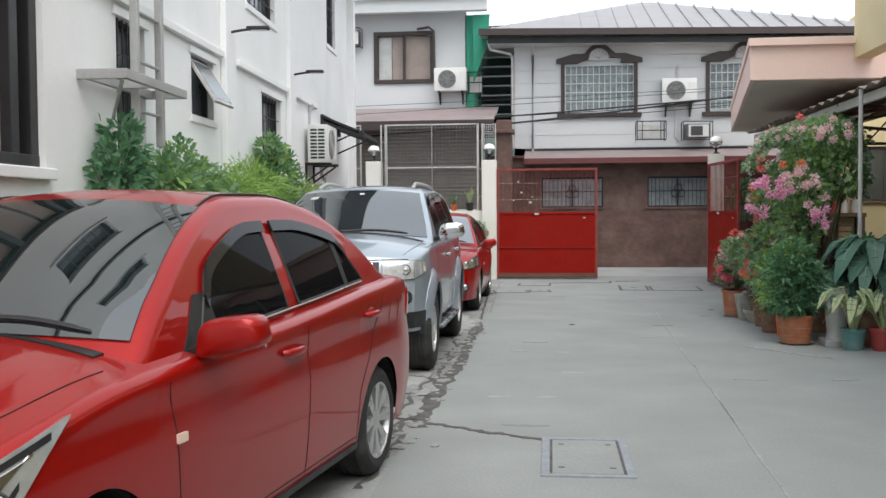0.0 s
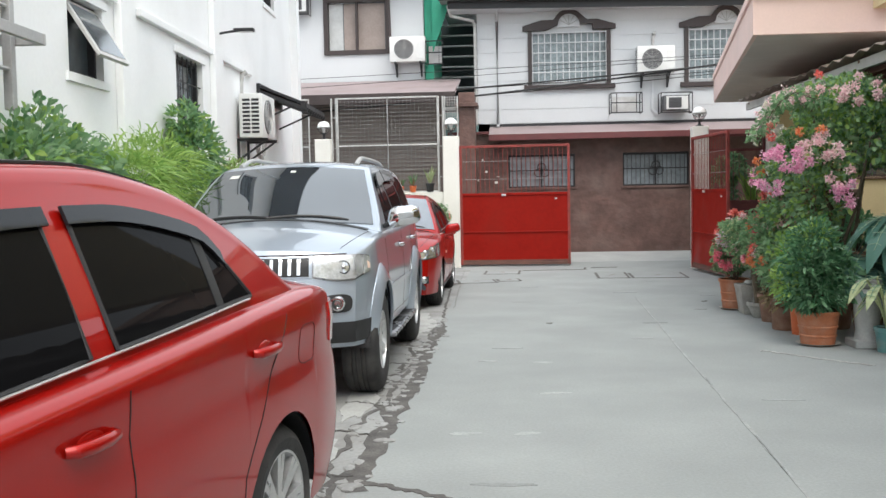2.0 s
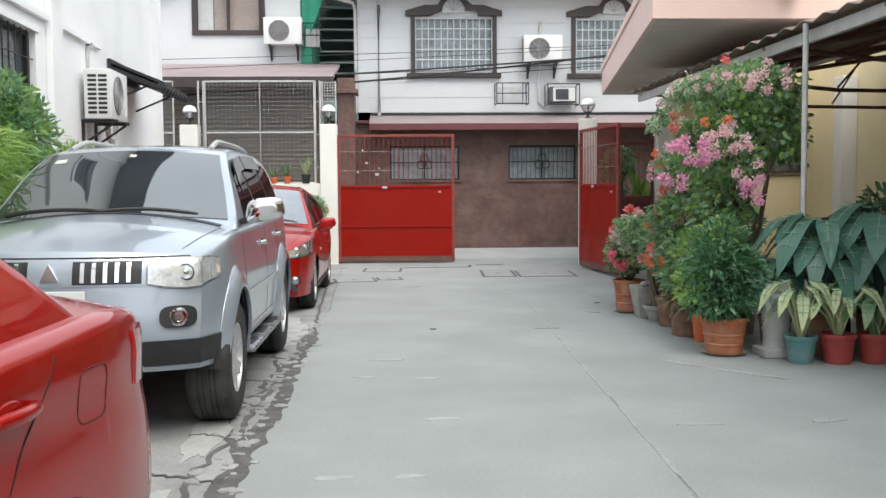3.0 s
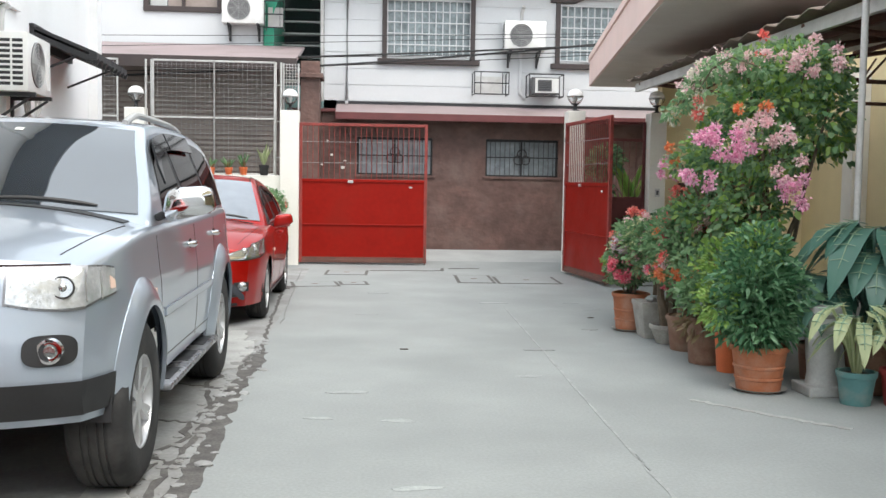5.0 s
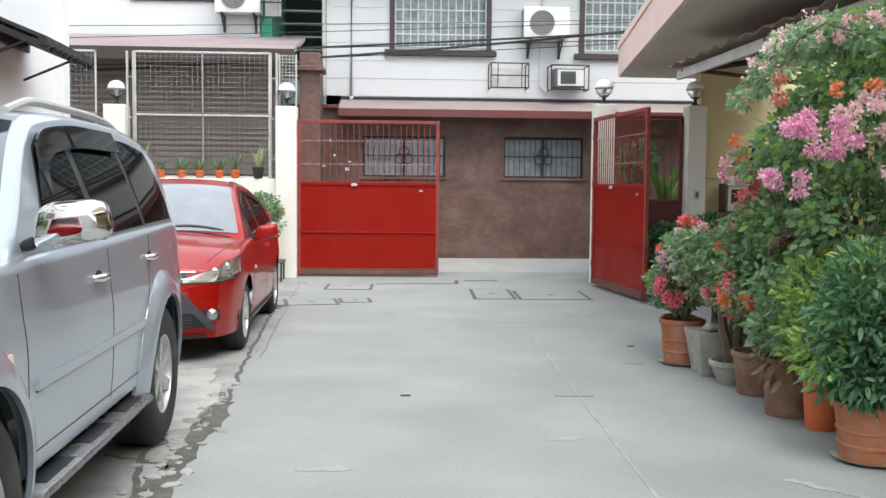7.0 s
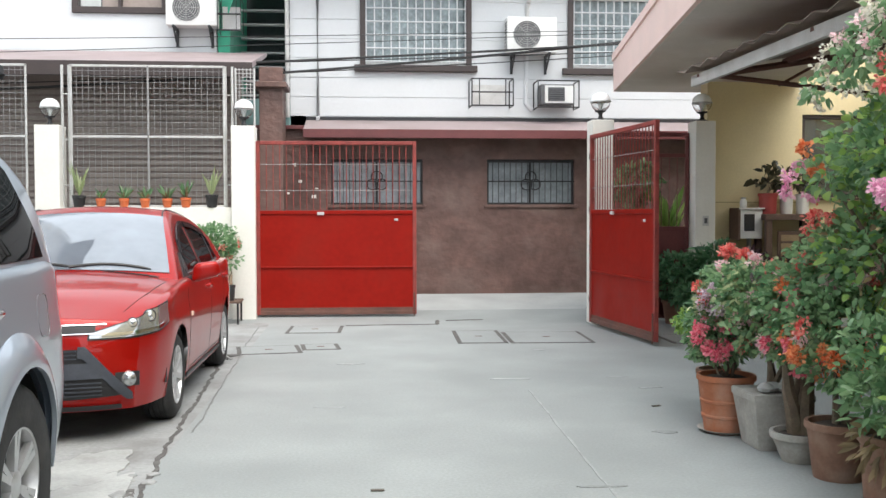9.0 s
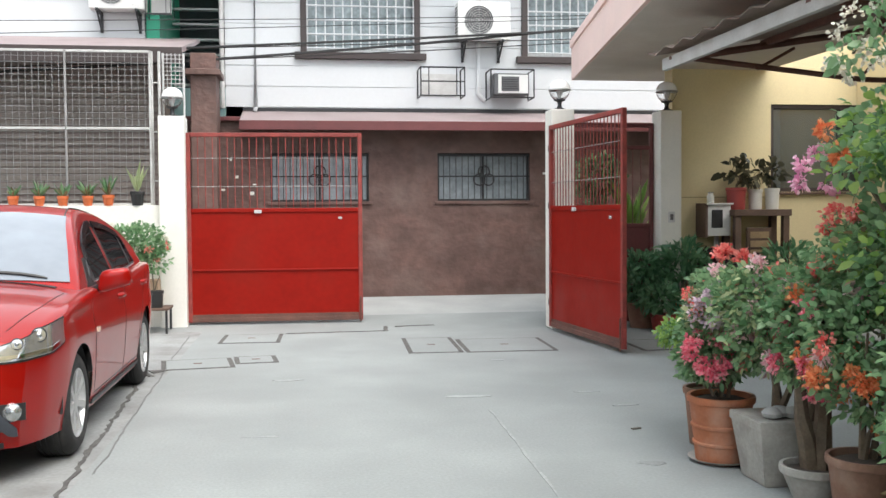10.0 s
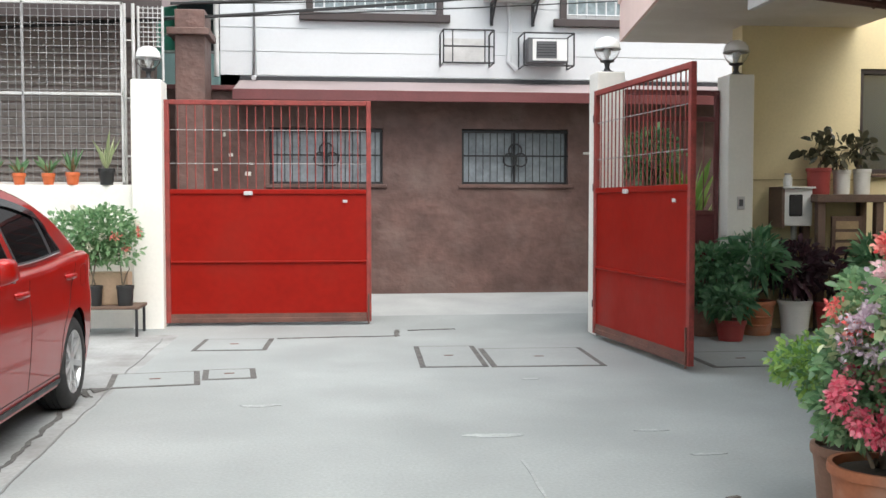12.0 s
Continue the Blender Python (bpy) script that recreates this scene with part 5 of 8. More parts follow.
structure("pier_brown", bx(-3.06, -2.72, 16.6, 17.2, 0, 3.55, 0.01), BROWN_WALL, "brown plastered pier between the houses", "pillar")
structure("pier_cap", bx(-3.14, -2.66, 16.52, 17.2, 3.25, 3.33, 0.01), BROWN_WALL, "moulded brown pier cap", "trim")
structure("porch_roof", prism(bmesh.new(), [(15.9, 3.42), (18.4, 3.98), (18.4, 4.04), (15.9, 3.5)], "x", -9.0, -3.1), LEDGE_ROOF, "dark grey sheet porch roof", "roof")
structure("porch_fascia", bx(-9.0, -3.08, 15.86, 15.9, 3.30, 3.5, 0.004), DARK_BROWN, "dark brown porch fascia", "trim")

# ---- brown wall windows ----
SLIDE_GLASS = mat("grey_sliding_glass", (0.26, 0.29, 0.31), 0.12, var=0.2, scale=6, fine=25, bump=0.0, rvar=0.03)
def slide_window(place, w, h):
    win = tagged(thing("window_1", "dark sliding window with a wrought iron grille", "window", place=place, kind="structure"))
    part("pane", bx(0.02, w / 2, 0.1, 0.108, 0.02, h - 0.02), SLIDE_GLASS, win)
    part("pane", bx(w / 2, w - 0.02, 0.12, 0.128, 0.02, h - 0.02), SLIDE_GLASS, win)
    part("curtain", bx(0.05, w - 0.05, 0.19, 0.2, 0.02, h - 0.02), CURTAIN, win, "pale curtain")
    for x in (0, w / 2 - 0.02, w - 0.03):
        part("window_frame", bx(x, x + 0.035, 0.08, 0.14, 0, h, 0.004), BLACK_STEEL, win)
    for z in (0, h - 0.03):
        part("window_frame", bx(0, w, 0.075, 0.142, z, z + 0.03, 0.004), BLACK_STEEL, win)
    part("window_sill", bx(-0.05, w + 0.05, -0.03, 0.06, -0.05, -0.004, 0.006), BROWN_WALL, win)
    n = 15
    bar = finish("grille_bar", rod(bmesh.new(), (0, 0.03, 0), (0, 0.03, h), 0.006, 6), BLACK_STEEL)
    for i in range(1, n):
        share("grille_bar", bar, win, Matrix.Translation((w * i / n, 0, 0)))
    for z in (h * 0.5, h * 0.93):
        part("grille_rail", bx(0, w, 0.022, 0.034, z, z + 0.02), BLACK_STEEL, win)
    bm = bmesh.new()
    c = Vector((w / 2, 0.015, h * 0.5))
    for k in range(3):
        a = math.tau * k / 3 + math.pi / 2
        cc = c + Vector((0.08 * math.cos(a), 0, 0.08 * math.sin(a)))
        tube(bm, [cc + Vector((0.085 * math.cos(t), 0, 0.085 * math.sin(t))) for t in [i * math.tau / 16 for i in range(17)]], 0.011, 6)
    part("grille_ornament", bm, BLACK_STEEL, win, "wrought iron rosette", True)
    return win


slide_window(pose(-2.05, 17.5, 1.56), 1.43, 0.71)
slide_window(pose(0.4, 17.5, 1.56), 1.40, 0.71)

# sheet ledge roof over the brown wall
structure("ledge_roof", prism(bmesh.new(), [(17.0, 2.62), (18.0, 2.86), (18.0, 2.92), (17.0, 2.68)], "x", -2.45, 8.0), LEDGE_ROOF, "weathered grey sheet ledge over the brown wall", "roof")
structure("ledge_fascia", bx(-2.45, 8.0, 16.98, 17.004, 2.56, 2.69, 0.004), MAROON, "maroon ledge fascia", "trim")
structure("ledge_flashing", bx(-2.45, 8.0, 17.975, 17.997, 2.9, 2.97, 0.004), BLACK_STEEL, "black flashing strip", "trim")
structure("wall_brown_cap", bx(-3.35, -2.45, 17.4, 17.8, 2.72, 2.78, 0.006), MAROON, "maroon wall coping", "trim")
structure("wall_teal", bx(-3.6, -2.45, 18.0, 18.2, 2.5, 3.25), TEAL, "faded teal wall between the houses", "wall")
# back of the gap, its shade painted as near-black colour
structure("wall_gap", bx(-3.9, -2.7, 21.0, 21.2, 0, 6.5), GAP_SHADE, "wall coloured near-black for the shade in the gap between houses", "wall")
# siding boards on the white wall
board = finish("siding_board", bx(0, 0.02, -0.012, 0.0, 0, 0.30, 0.004), SIDING)
for k in range(8):
    z = 2.98 + k * 0.31
    for x0, x1 in ((-2.7, -1.5), (0.16, 1.9), (3.56, 8.0)) if 3.7 < z + 0.15 < 5.1 else ((-2.7, 8.0),):
        if z < 5.2:
            b = share("siding_board", board, wall_white, Matrix.Translation((x0, 18.0, z)) @ Matrix.Diagonal(((x1 - x0) / 0.02, 1, 1, 1)))


def arched_window(place):
    """A tall window with a white grille and a dark stepped, arched surround."""
    w, h = 1.66, 1.12
    win = thing("window_2", "white grilled window with a dark stepped arched surround", "window", "upper windows of the white house", place, "structure")
    part("pane", bx(0.0, w, 0.12, 0.13, 0, 1.30), PALE_PANE, win)
    for k in range(5):
        part("curtain", bx(0.02 + k * w / 5, w / 5 * (k + 1) - 0.03, 0.2, 0.215, 0.03, 1.22), CURTAIN, win, "pale curtain")
    part("head_panel", bx(0.0, w, 0.05, 0.1, h - 0.02, 1.30), SIDING, win, "white panel under the arch")
    for x in (-0.07, w - 0.02):
        part("window_frame", bx(x, x + 0.09, -0.06, 0.05, -0.03, h + 0.05, 0.006), DARK_BROWN, win)
    part("window_sill", bx(-0.16, w + 0.16, -0.10, 0.05, -0.13, -0.03, 0.008), DARK_BROWN, win)
    bm = bmesh.new()
    c, r = (w / 2, h + 0.14), 0.34
    arc = [(c[0] + r * math.cos(a), c[1] + r * math.sin(a)) for a in [math.pi - i * math.pi / 14 for i in range(15)]]
    inner = [(c[0] + (r - 0.1) * math.cos(a), c[1] + (r - 0.1) * math.sin(a)) for a in [i * math.pi / 14 for i in range(15)]]
    outer = [(-0.18, h + 0.03), (-0.18, h + 0.13), (0.22, h + 0.13), (0.22, h + 0.25), (c[0] - r, h + 0.25)] + [p for p in arc if p[1] > h + 0.25] + [(c[0] + r, h + 0.25), (w - 0.22, h + 0.25), (w - 0.22, h + 0.13), (w + 0.18, h + 0.13), (w + 0.18, h + 0.03), (w - 0.32, h + 0.03), (w - 0.32, h + 0.15), (c[0] + r - 0.1, h + 0.15)] + [p for p in inner if p[1] > h + 0.15] + [(c[0] - r + 0.1, h + 0.15), (0.32, h + 0.15), (0.32, h + 0.03)]
    prism(bm, outer, "y", -0.09, 0.03)
    bmesh.ops.triangulate(bm, faces=[f for f in bm.faces if len(f.verts) > 4])
    part("arched_head", bm, DARK_BROWN, win, "dark brown stepped arch")
    bm = bmesh.new()
    prism(bm, [(c[0] - r + 0.1, h + 0.1)] + list(reversed(inner)) + [(c[0] + r - 0.1, h + 0.1)], "y", -0.03, 0.0)
    part("fanlight", bm, SIDING, win, "white fan panel")
    for k in range(1, 6):
        a = math.pi * k / 6
        part("fan_rib", rod(bmesh.new(), (c[0], -0.04, c[1]), (c[0] + 0.22 * math.cos(a), -0.04, c[1] + 0.22 * math.sin(a)), 0.008, 6), STEEL_GREY, win)
    vb = finish("grille_bar", rod(bmesh.new(), (0, -0.03, 0), (0, -0.03, h), 0.0125, 6), SIDING)
    for i in range(0, 13):
        share("grille_bar", vb, win, Matrix.Translation((0.03 + (w - 0.06) * i / 12, 0, 0)))
    hb = finish("grille_rail", rod(bmesh.new(), (0, -0.045, 0), (w, -0.045, 0), 0.0125, 6), SIDING)
    for i in range(0, 6):
        share("grille_rail", hb, win, Matrix.Translation((0, 0, 0.03 + (h - 0.06) * i / 5)))
    return win


aw = arched_window(pose(-1.52, 18.0, 3.83))
copy_thing(aw, pose(1.86, 18.0, 3.81))


def split_ac(place, w=0.8, h=0.56, d=0.3):
    """An outdoor air conditioner unit: white case, round fan guard, bracket."""
    a = thing("air_conditioner", "white outdoor air conditioner unit on a steel bracket", "air conditioner", "outdoor units", place)
    part("case", bx(0, w, 0, d, 0, h, 0.015), AC_WHITE, a, "", True)
    bm = bmesh.new()
    cx, cz = w * 0.40, h * 0.5
    lathe(bm, [(0.0, -0.004), (0.205, -0.004), (0.215, -0.008), (0.22, 0.0)], 32, (cx, 0, cz), "Y")
    part("fan_opening", bm, AC_DARK, a, "dark fan opening", True)
    bm = bmesh.new()
    for r in (0.05, 0.085, 0.12, 0.155, 0.19, 0.215):
        tube(bm, [(cx + r * math.cos(t), -0.014, cz + r * math.sin(t)) for t in [i * math.tau / 28 for i in range(29)]], 0.0045, 5)
    for k in range(8):
        t = k * math.tau / 8
        rod(bm, (cx, -0.014, cz), (cx + 0.215 * math.cos(t), -0.014, cz + 0.215 * math.sin(t)), 0.004, 5)
    part("fan_guard", bm, STEEL_GREY, a, "round wire fan guard")["kind"] = "stuff"
    part("service_cover", bx(w * 0.78, w * 0.96, -0.006, 0.004, 0.06, h - 0.1, 0.004), AC_WHITE, a)
    slot = finish("louvre", bx(-0.004, 0.002, 0.0, 0.095, 0, 0.03, 0.0015), BLACK_TRIM)
    for k in range(9):
        for y in (0.045, 0.16):
            share("louvre", slot, a, Matrix.Translation((0, y, 0.055 + k * 0.051)))
    for x in (0.1, w - 0.14):
        part("bracket", bx(x, x + 0.04, -0.04, d + 0.08, -0.04, 0.0, 0.004), BLACK_STEEL, a)
        part("bracket", bx(x, x + 0.04, d + 0.03, d + 0.08, -0.3, -0.04, 0.004), BLACK_STEEL, a)
        part("brace", rod(bmesh.new(), (x + 0.02, 0.0, -0.04), (x + 0.02, d + 0.05, -0.28), 0.014, 6), BLACK_STEEL, a)
    return a


ac0 = split_ac(pose(0.74, 17.62, 3.98))
copy_thing(ac0, pose(-4.66, 18.12, 4.42))
part("pipe_duct", tube(bmesh.new(), [(1.12, 17.98, 4.55), (1.12, 17.97, 4.75), (1.14, 17.96, 4.82), (1.14, 17.9, 4.86)], 0.035, 8), PALE_STEEL, ac0, "grey pipe loop above", True).matrix_parent_inverse = ac0.matrix_basis.inverted()
part("pipe_duct", tube(bmesh.new(), [(1.1, 17.97, 3.98), (1.1, 17.97, 3.2), (1.2, 17.97, 3.1)], 0.04, 8), SIDING, ac0, "white duct", True).matrix_parent_inverse = ac0.matrix_basis.inverted()


def window_ac(place, empty, label):
    """A window unit in a caged steel rack."""
    a = thing("window_air_conditioner" if not empty else "air_conditioner_rack", label, "air conditioner" if not empty else "rack", "", place)
    w, h, d = 0.66, 0.42, 0.40
    if not empty:
        part("case", bx(0.06, w - 0.06, 0.06, d, 0.05, h - 0.05, 0.01), AC_DARK, a, "grey case")
        part("bezel", bx(0.12, w - 0.08, 0.05, 0.062, 0.07, h - 0.07, 0.005), AC_WHITE, a, "pale plastic bezel")
        part("front", bx(0.17, w - 0.22, 0.04, 0.052, 0.1, h - 0.1, 0.004), AC_DARK, a, "dark finned face")
        for k in range(5):
            part("fin", bx(0.17, w - 0.22, 0.033, 0.041, 0.13 + k * 0.035, 0.14 + k * 0.035), BLACK_STEEL, a)
    for x in (0.0, w):
        for y in (0.0, d):
            part("rack_post", rod(bmesh.new(), (x, y, 0), (x, y, h), 0.011, 6), BLACK_STEEL, a)
        for z in (0.0, h):
            part("rack_rail", rod(bmesh.new(), (x, 0, z), (x, d, z), 0.011, 6), BLACK_STEEL, a)
    for z in (0.0, h * 0.5, h) if empty else (0.0, h):
        part("rack_rail", rod(bmesh.new(), (0, 0, z), (w, 0, z), 0.011, 6), BLACK_STEEL, a)
    if empty:
        for x in (0.12, 0.54):
            part("rack_bar", rod(bmesh.new(), (x, 0, 0), (x, 0, h), 0.009, 6), BLACK_STEEL, a)
        part("back_board", bx(0.06, w - 0.06, d - 0.02, d, 0.05, h - 0.05), PALE_STEEL, a, "pale blanked opening")
    return a


window_ac(pose(0.17, 17.58, 3.13), True, "empty black steel air conditioner rack on the white wall")
window_ac(pose(1.23, 17.58, 3.11), False, "dark window air conditioner in a black cage")

# eaves, gutter and roof of the white house
structure("roof_white_house", None or (lambda bm: [bm.faces.new([bm.verts.new(p) for p in q]) for q in (
    [(-3.5, 17.3, 5.72), (6.2, 17.3, 5.52), (0.85, 21.0, 7.0), (0.5, 21.0, 7.0)], [(-3.5, 17.3, 5.72), (0.5, 21.0, 7.0), (0.5, 25, 6.0), (-3.5, 25, 5.7)],
    [(6.2, 17.3, 5.52), (6.2, 25, 5.6), (0.85, 25, 6.0), (0.85, 21.0, 7.0)], [(-3.5, 17.3, 5.66), (6.2, 17.3, 5.46), (6.2, 25, 5.46), (-3.5, 25, 5.66)])] and bm)(bmesh.new()), ROOF_GREY, "grey ribbed metal hip roof", "roof")
rib = finish("roof_rib", bx(-0.018, 0.018, 0, 4.0, 0, 0.03), ROOF_GREY)
roof_ob = bpy.data.objects["roof_white_house"]
for k in range(22):
    x = -3.2 + k * 0.42
    zz = 5.72 - (x + 3.5) * 0.0206
    ln = min(3.95, max(0.15, (x + 3.5) / 4.0 * 4.0), max(0.15, (6.2 - x) / 5.35 * 4.0))
    share("roof_rib", rib, roof_ob, Matrix.Translation((x, 17.3, zz)) @ Matrix.Rotation(math.atan2(1.28 + 0.0206 * (x + 3.5), 3.7), 4, "X") @ Matrix.Diagonal((1, ln / 4.0, 1, 1)))
structure("gutter", prism(bmesh.new(), [(-3.5, 5.58), (6.2, 5.38), (6.2, 5.53), (-3.5, 5.73)], "y", 17.2, 17.3), DARK_BROWN, "dark brown eaves gutter", "trim")
structure("fascia", prism(bmesh.new(), [(-3.3, 5.42), (6.2, 5.24), (6.2, 5.38), (-3.3, 5.58)], "y", 17.42, 17.46), BLACK_STEEL, "dark fascia under the eaves", "trim")
structure("soffit_white_house", bx(-3.3, 6.2, 17.46, 18.0, 5.40, 5.43), SIDING, "white eaves soffit", "trim")
structure("downpipe", tube(bmesh.new(), [(-3.3, 17.5, 5.5), (-3.25, 17.6, 5.3), (-2.78, 17.85, 5.22), (-2.74, 17.93, 5.1), (-2.74, 17.93, 2.95)], 0.035, 10), PALE_STEEL, "pale downpipe at the house corner", "pipe", True)
structure("downpipe_2", tube(bmesh.new(), [(-2.26, 17.6, 5.45), (-2.26, 17.95, 5.2), (-2.26, 17.95, 2.97), (-2.26, 17.8, 2.92)], 0.03, 10), SIDING, "white downpipe on the white wall", "pipe", True)
# closing wing to the east
structure("wall_right_far", bx(6.2, 6.4, 17.3, 22, 0, 6.6), YELLOW_WALL, "pale yellow house wall beyond the lane", "wall")

# neighbour's window, eaves, green sheet, small rack and window unit
nw = thing("window_3", "brown framed window with drawn brown curtains", "window", place=pose(-6.15, 18.5, 4.72), kind="structure")
part("pane", bx(0.04, 1.38, 0.10, 0.11, 0.04, 1.12), WIN_GLASS, nw)
for k in range(2):
    part("curtain", bx(0.06 + k * 0.34, 0.38 + k * 0.36, 0.085, 0.095, 0.06, 1.1), BROWN_CURTAIN if k else CURTAIN, nw, "drawn curtain")
part("curtain", bx(0.74, 1.34, 0.085, 0.095, 0.06, 1.1), BROWN_CURTAIN, nw, "brown curtain")
for x in (-0.05, 0.68, 1.37):
    part("window_frame", bx(x, x + (0.1 if x != 0.68 else 0.05), -0.05, 0.1, -0.05, 1.21, 0.006), DARK_BROWN, nw)
for z in (-0.06, 1.12):
    part("window_frame", bx(-0.05, 1.47, -0.055, 0.1, z, z + 0.1, 0.006), DARK_BROWN, nw)
structure("eaves_far_left", bx(-11, -3.35, 17.9, 18.1, 6.3, 6.62, 0.01), SIDING, "white eaves fascia of the neighbouring house", "trim")
structure("roof_far_left", prism(bmesh.new(), [(17.8, 6.62), (22, 7.6), (22, 7.68), (17.8, 6.7)], "x", -11, -3.3), ROOF_GREY, "grey roof of the neighbouring house", "roof")
structure("side_far_left", bx(-3.92, -3.7, 18.5, 24, 0, 6.3), GREEN_PAINT, "green painted side wall of the neighbouring house", "wall")
structure("green_sheet", prism(bmesh.new(), [(-3.7, 6.25), (-3.3, 6.25), (-3.34, 5.6), (-3.7, 4.6)], "y", 18.2, 18.23), GREEN_PAINT, "green plastic sheet under the eaves", "sheet")
window_ac(pose(-3.85, 18.1, 4.35) @ Matrix.Diagonal((0.55, 1, 1.2, 1)), True, "small black steel rack beside the outdoor unit")
window_ac(pose(-6.95, 18.2, 5.55) @ Matrix.Diagonal((0.7, 0.7, 1.1, 1)), False, "dark window unit under the eaves")
tube_b = tube(bmesh.new(), [(-5.1, 18.4, 5.98), (-4.8, 18.3, 6.0), (-4.68, 18.28, 5.9), (-4.66, 18.28, 4.98)], 0.03, 8)
tagged(part("conduit", tube_b, DARK_BROWN, None, "", True), "dark bent conduit beside the window", "pipe")
# louvres in the dark gap
lv = thing("louvre_screen", "dark louvred screen in the gap between the houses", "screen", place=pose(-3.6, 19.2, 3.2))
for k in range(11):
    part("slat", bx(0, 0.9, 0, 0.12, k * 0.24, k * 0.24 + 0.03), STEEL_GREY, lv)

# ---- overhead cables ----
def cable(a, b, sag, r=0.012, label="black overhead cable with a slack sag"):
    pts = [(a[0] + (b[0] - a[0]) * t, a[1] + (b[1] - a[1]) * t, a[2] + (b[2] - a[2]) * t - sag * 4 * t * (1 - t)) for t in [i / 24 for i in range(25)]]
    return tagged(part("overhead_cable", tube(bmesh.new(), pts, r, 5), CABLE, None, "", True), label, "cable", "cables across the lane")


for k, (za, zb, sg, r) in enumerate(((3.52, 4.02, 0.04, 0.018), (3.30, 4.06, 0.12, 0.02), (3.62, 3.9, 0.02, 0.008), (3.42, 3.86, 0.06, 0.008), (3.86, 4.2, 0.02, 0.006), (4.1, 4.25, 0.03, 0.006))):
    cable((-9.0, 16.3 + 0.05 * k, za - 0.25), (2.6, 16.9 + 0.03 * k, zb), sg, r)

# ---- left building: windows, string courses, lamps, ladder, planter ----
def lb(x, y, z, rz=0):
    return LB @ pose(x, y, z, 0, 0, rz)


for nm, (y0, y1, z) in {"a": (0.4, 4.28, 3.17), "b": (4.86, 7.34, 3.17), "c": (7.78, 9.4, 3.17)}.items():
    structure("string_course", bx(0.0, 0.055, y0, y1, z - 0.07, z, 0.006), WHITE_WALL, "white plaster string course", "trim", place=LB)
for y, top_z in ((4.31, 6.28), (7.37, 6.28)):
    structure("pilaster", bx(0.0, 0.07, y, y + 0.38, 0, top_z, 0.01), WHITE_WALL, "flat white plaster pilaster", "pillar", place=LB)


def small_window(y0, y1, z0, z1, label, awning):
    w = thing("window_4", label, "window", place=lb(0, y0, z0), kind="structure")
    dy, dz = y1 - y0, z1 - z0
    for y in (0, dy - 0.035):
        part("window_frame", bx(-0.14, -0.06, y, y + 0.035, 0, dz, 0.004), BLACK_STEEL, w)
    for z in (0, dz - 0.035):
        part("window_frame", bx(-0.14, -0.06, 0.035, dy - 0.035, z, z + 0.035, 0.004), BLACK_STEEL, w)
    part("pane", bx(-0.125, -0.117, 0.03, dy - 0.03, 0.03, dz - 0.03), WIN_GLASS, w)
    for a, b, c, d in ((0, dy, -0.07, 0.0), (0, dy, dz, dz + 0.07)):
        part("surround", bx(0.0, 0.025, -0.07, dy + 0.07, c, d, 0.004), WHITE_WALL, w)
    if awning:
        sash = part("open_sash", box(bmesh.new(), 0.0, 0.03, 0.04, dy - 0.04, -dz + 0.08, 0, 0.004, m=pose(-0.06, 0, dz - 0.04, 0, -32, 0)), PALE_STEEL, w, "sash propped open at the foot")
        part("sash_glass", box(bmesh.new(), 0.031, 0.034, 0.08, dy - 0.08, -dz + 0.12, -0.04, m=pose(-0.06, 0, dz - 0.04, 0, -32, 0)), WIN_GLASS, sash)
    else:
        for k in range(1, 6):
            part("grille_bar", rod(bmesh.new(), (-0.03, dy * k / 6, 0), (-0.03, dy * k / 6, dz), 0.007, 6), BLACK_STEEL, w)
        for k in range(1, 4):
            part("grille_rail", rod(bmesh.new(), (-0.03, 0, dz * k / 4), (-0.03, dy, dz * k / 4), 0.007, 6), BLACK_STEEL, w)
    return w


small_window(3.35, 4.05, 2.42, 3.0, "small dark window with its sash propped open", True)
small_window(6.05, 7.05, 1.9, 2.95, "dark window behind a black bar grille", False)
small_window(1.55, 2.15, 1.9, 3.0, "dark window behind a black bar grille by the ladder", False)
small_window(10.5, 11.3, 4.3, 5.6, "dark upper window with a white surround", False)
small_window(-1.0, 0.36, 4.0, 4.95, "wide dark upper window mirrored in the car glass", False)
small_window(-1.5, 0.6, 7.8, 8.9, "wide dark top window mirrored in the car glass", False)
small_window(5.4, 6.8, 3.9, 4.65, "wide dark upper window above the planter", False)
structure("string_course_upper", bx(0.0, 0.055, -6.0, 4.25, 5.9, 6.02, 0.006), DARK_BROWN, "dark level band on the white building", "trim", place=LB)
structure("eave_left", bx(0.0, 0.85, 4.8, 12.6, 6.3, 6.44, 0.01), DARK_BROWN, "dark brown eave board of the white building", "trim", place=LB)
bw = thing("window_5", "large dark framed window with grey brown curtains", "window", place=lb(0, -3.2, 1.78), kind="structure")
part("pane", bx(-0.14, -0.13, 0.05, 3.5, 0.05, 1.28), WIN_GLASS, bw)
for k in range(6):
    part("curtain", bx(-0.125, -0.11, 0.1 + k * 0.56, 0.58 + k * 0.56, 0.08, 1.24), BROWN_CURTAIN, bw, "grey brown curtain")
for y in (0.0, 1.1, 2.2, 3.2, 3.45):
    part("window_frame", bx(-0.17, -0.04, y, y + 0.1, 0, 1.32, 0.005), BLACK_STEEL, bw)
for z in (0.0, 1.24):
    part("window_frame", bx(-0.175, -0.035, 0, 3.55, z, z + 0.08, 0.005), BLACK_STEEL, bw)
part("window_sill", bx(-0.03, 0.06, -0.1, 3.6, -0.08, -0.004, 0.008), WHITE_WALL, bw)

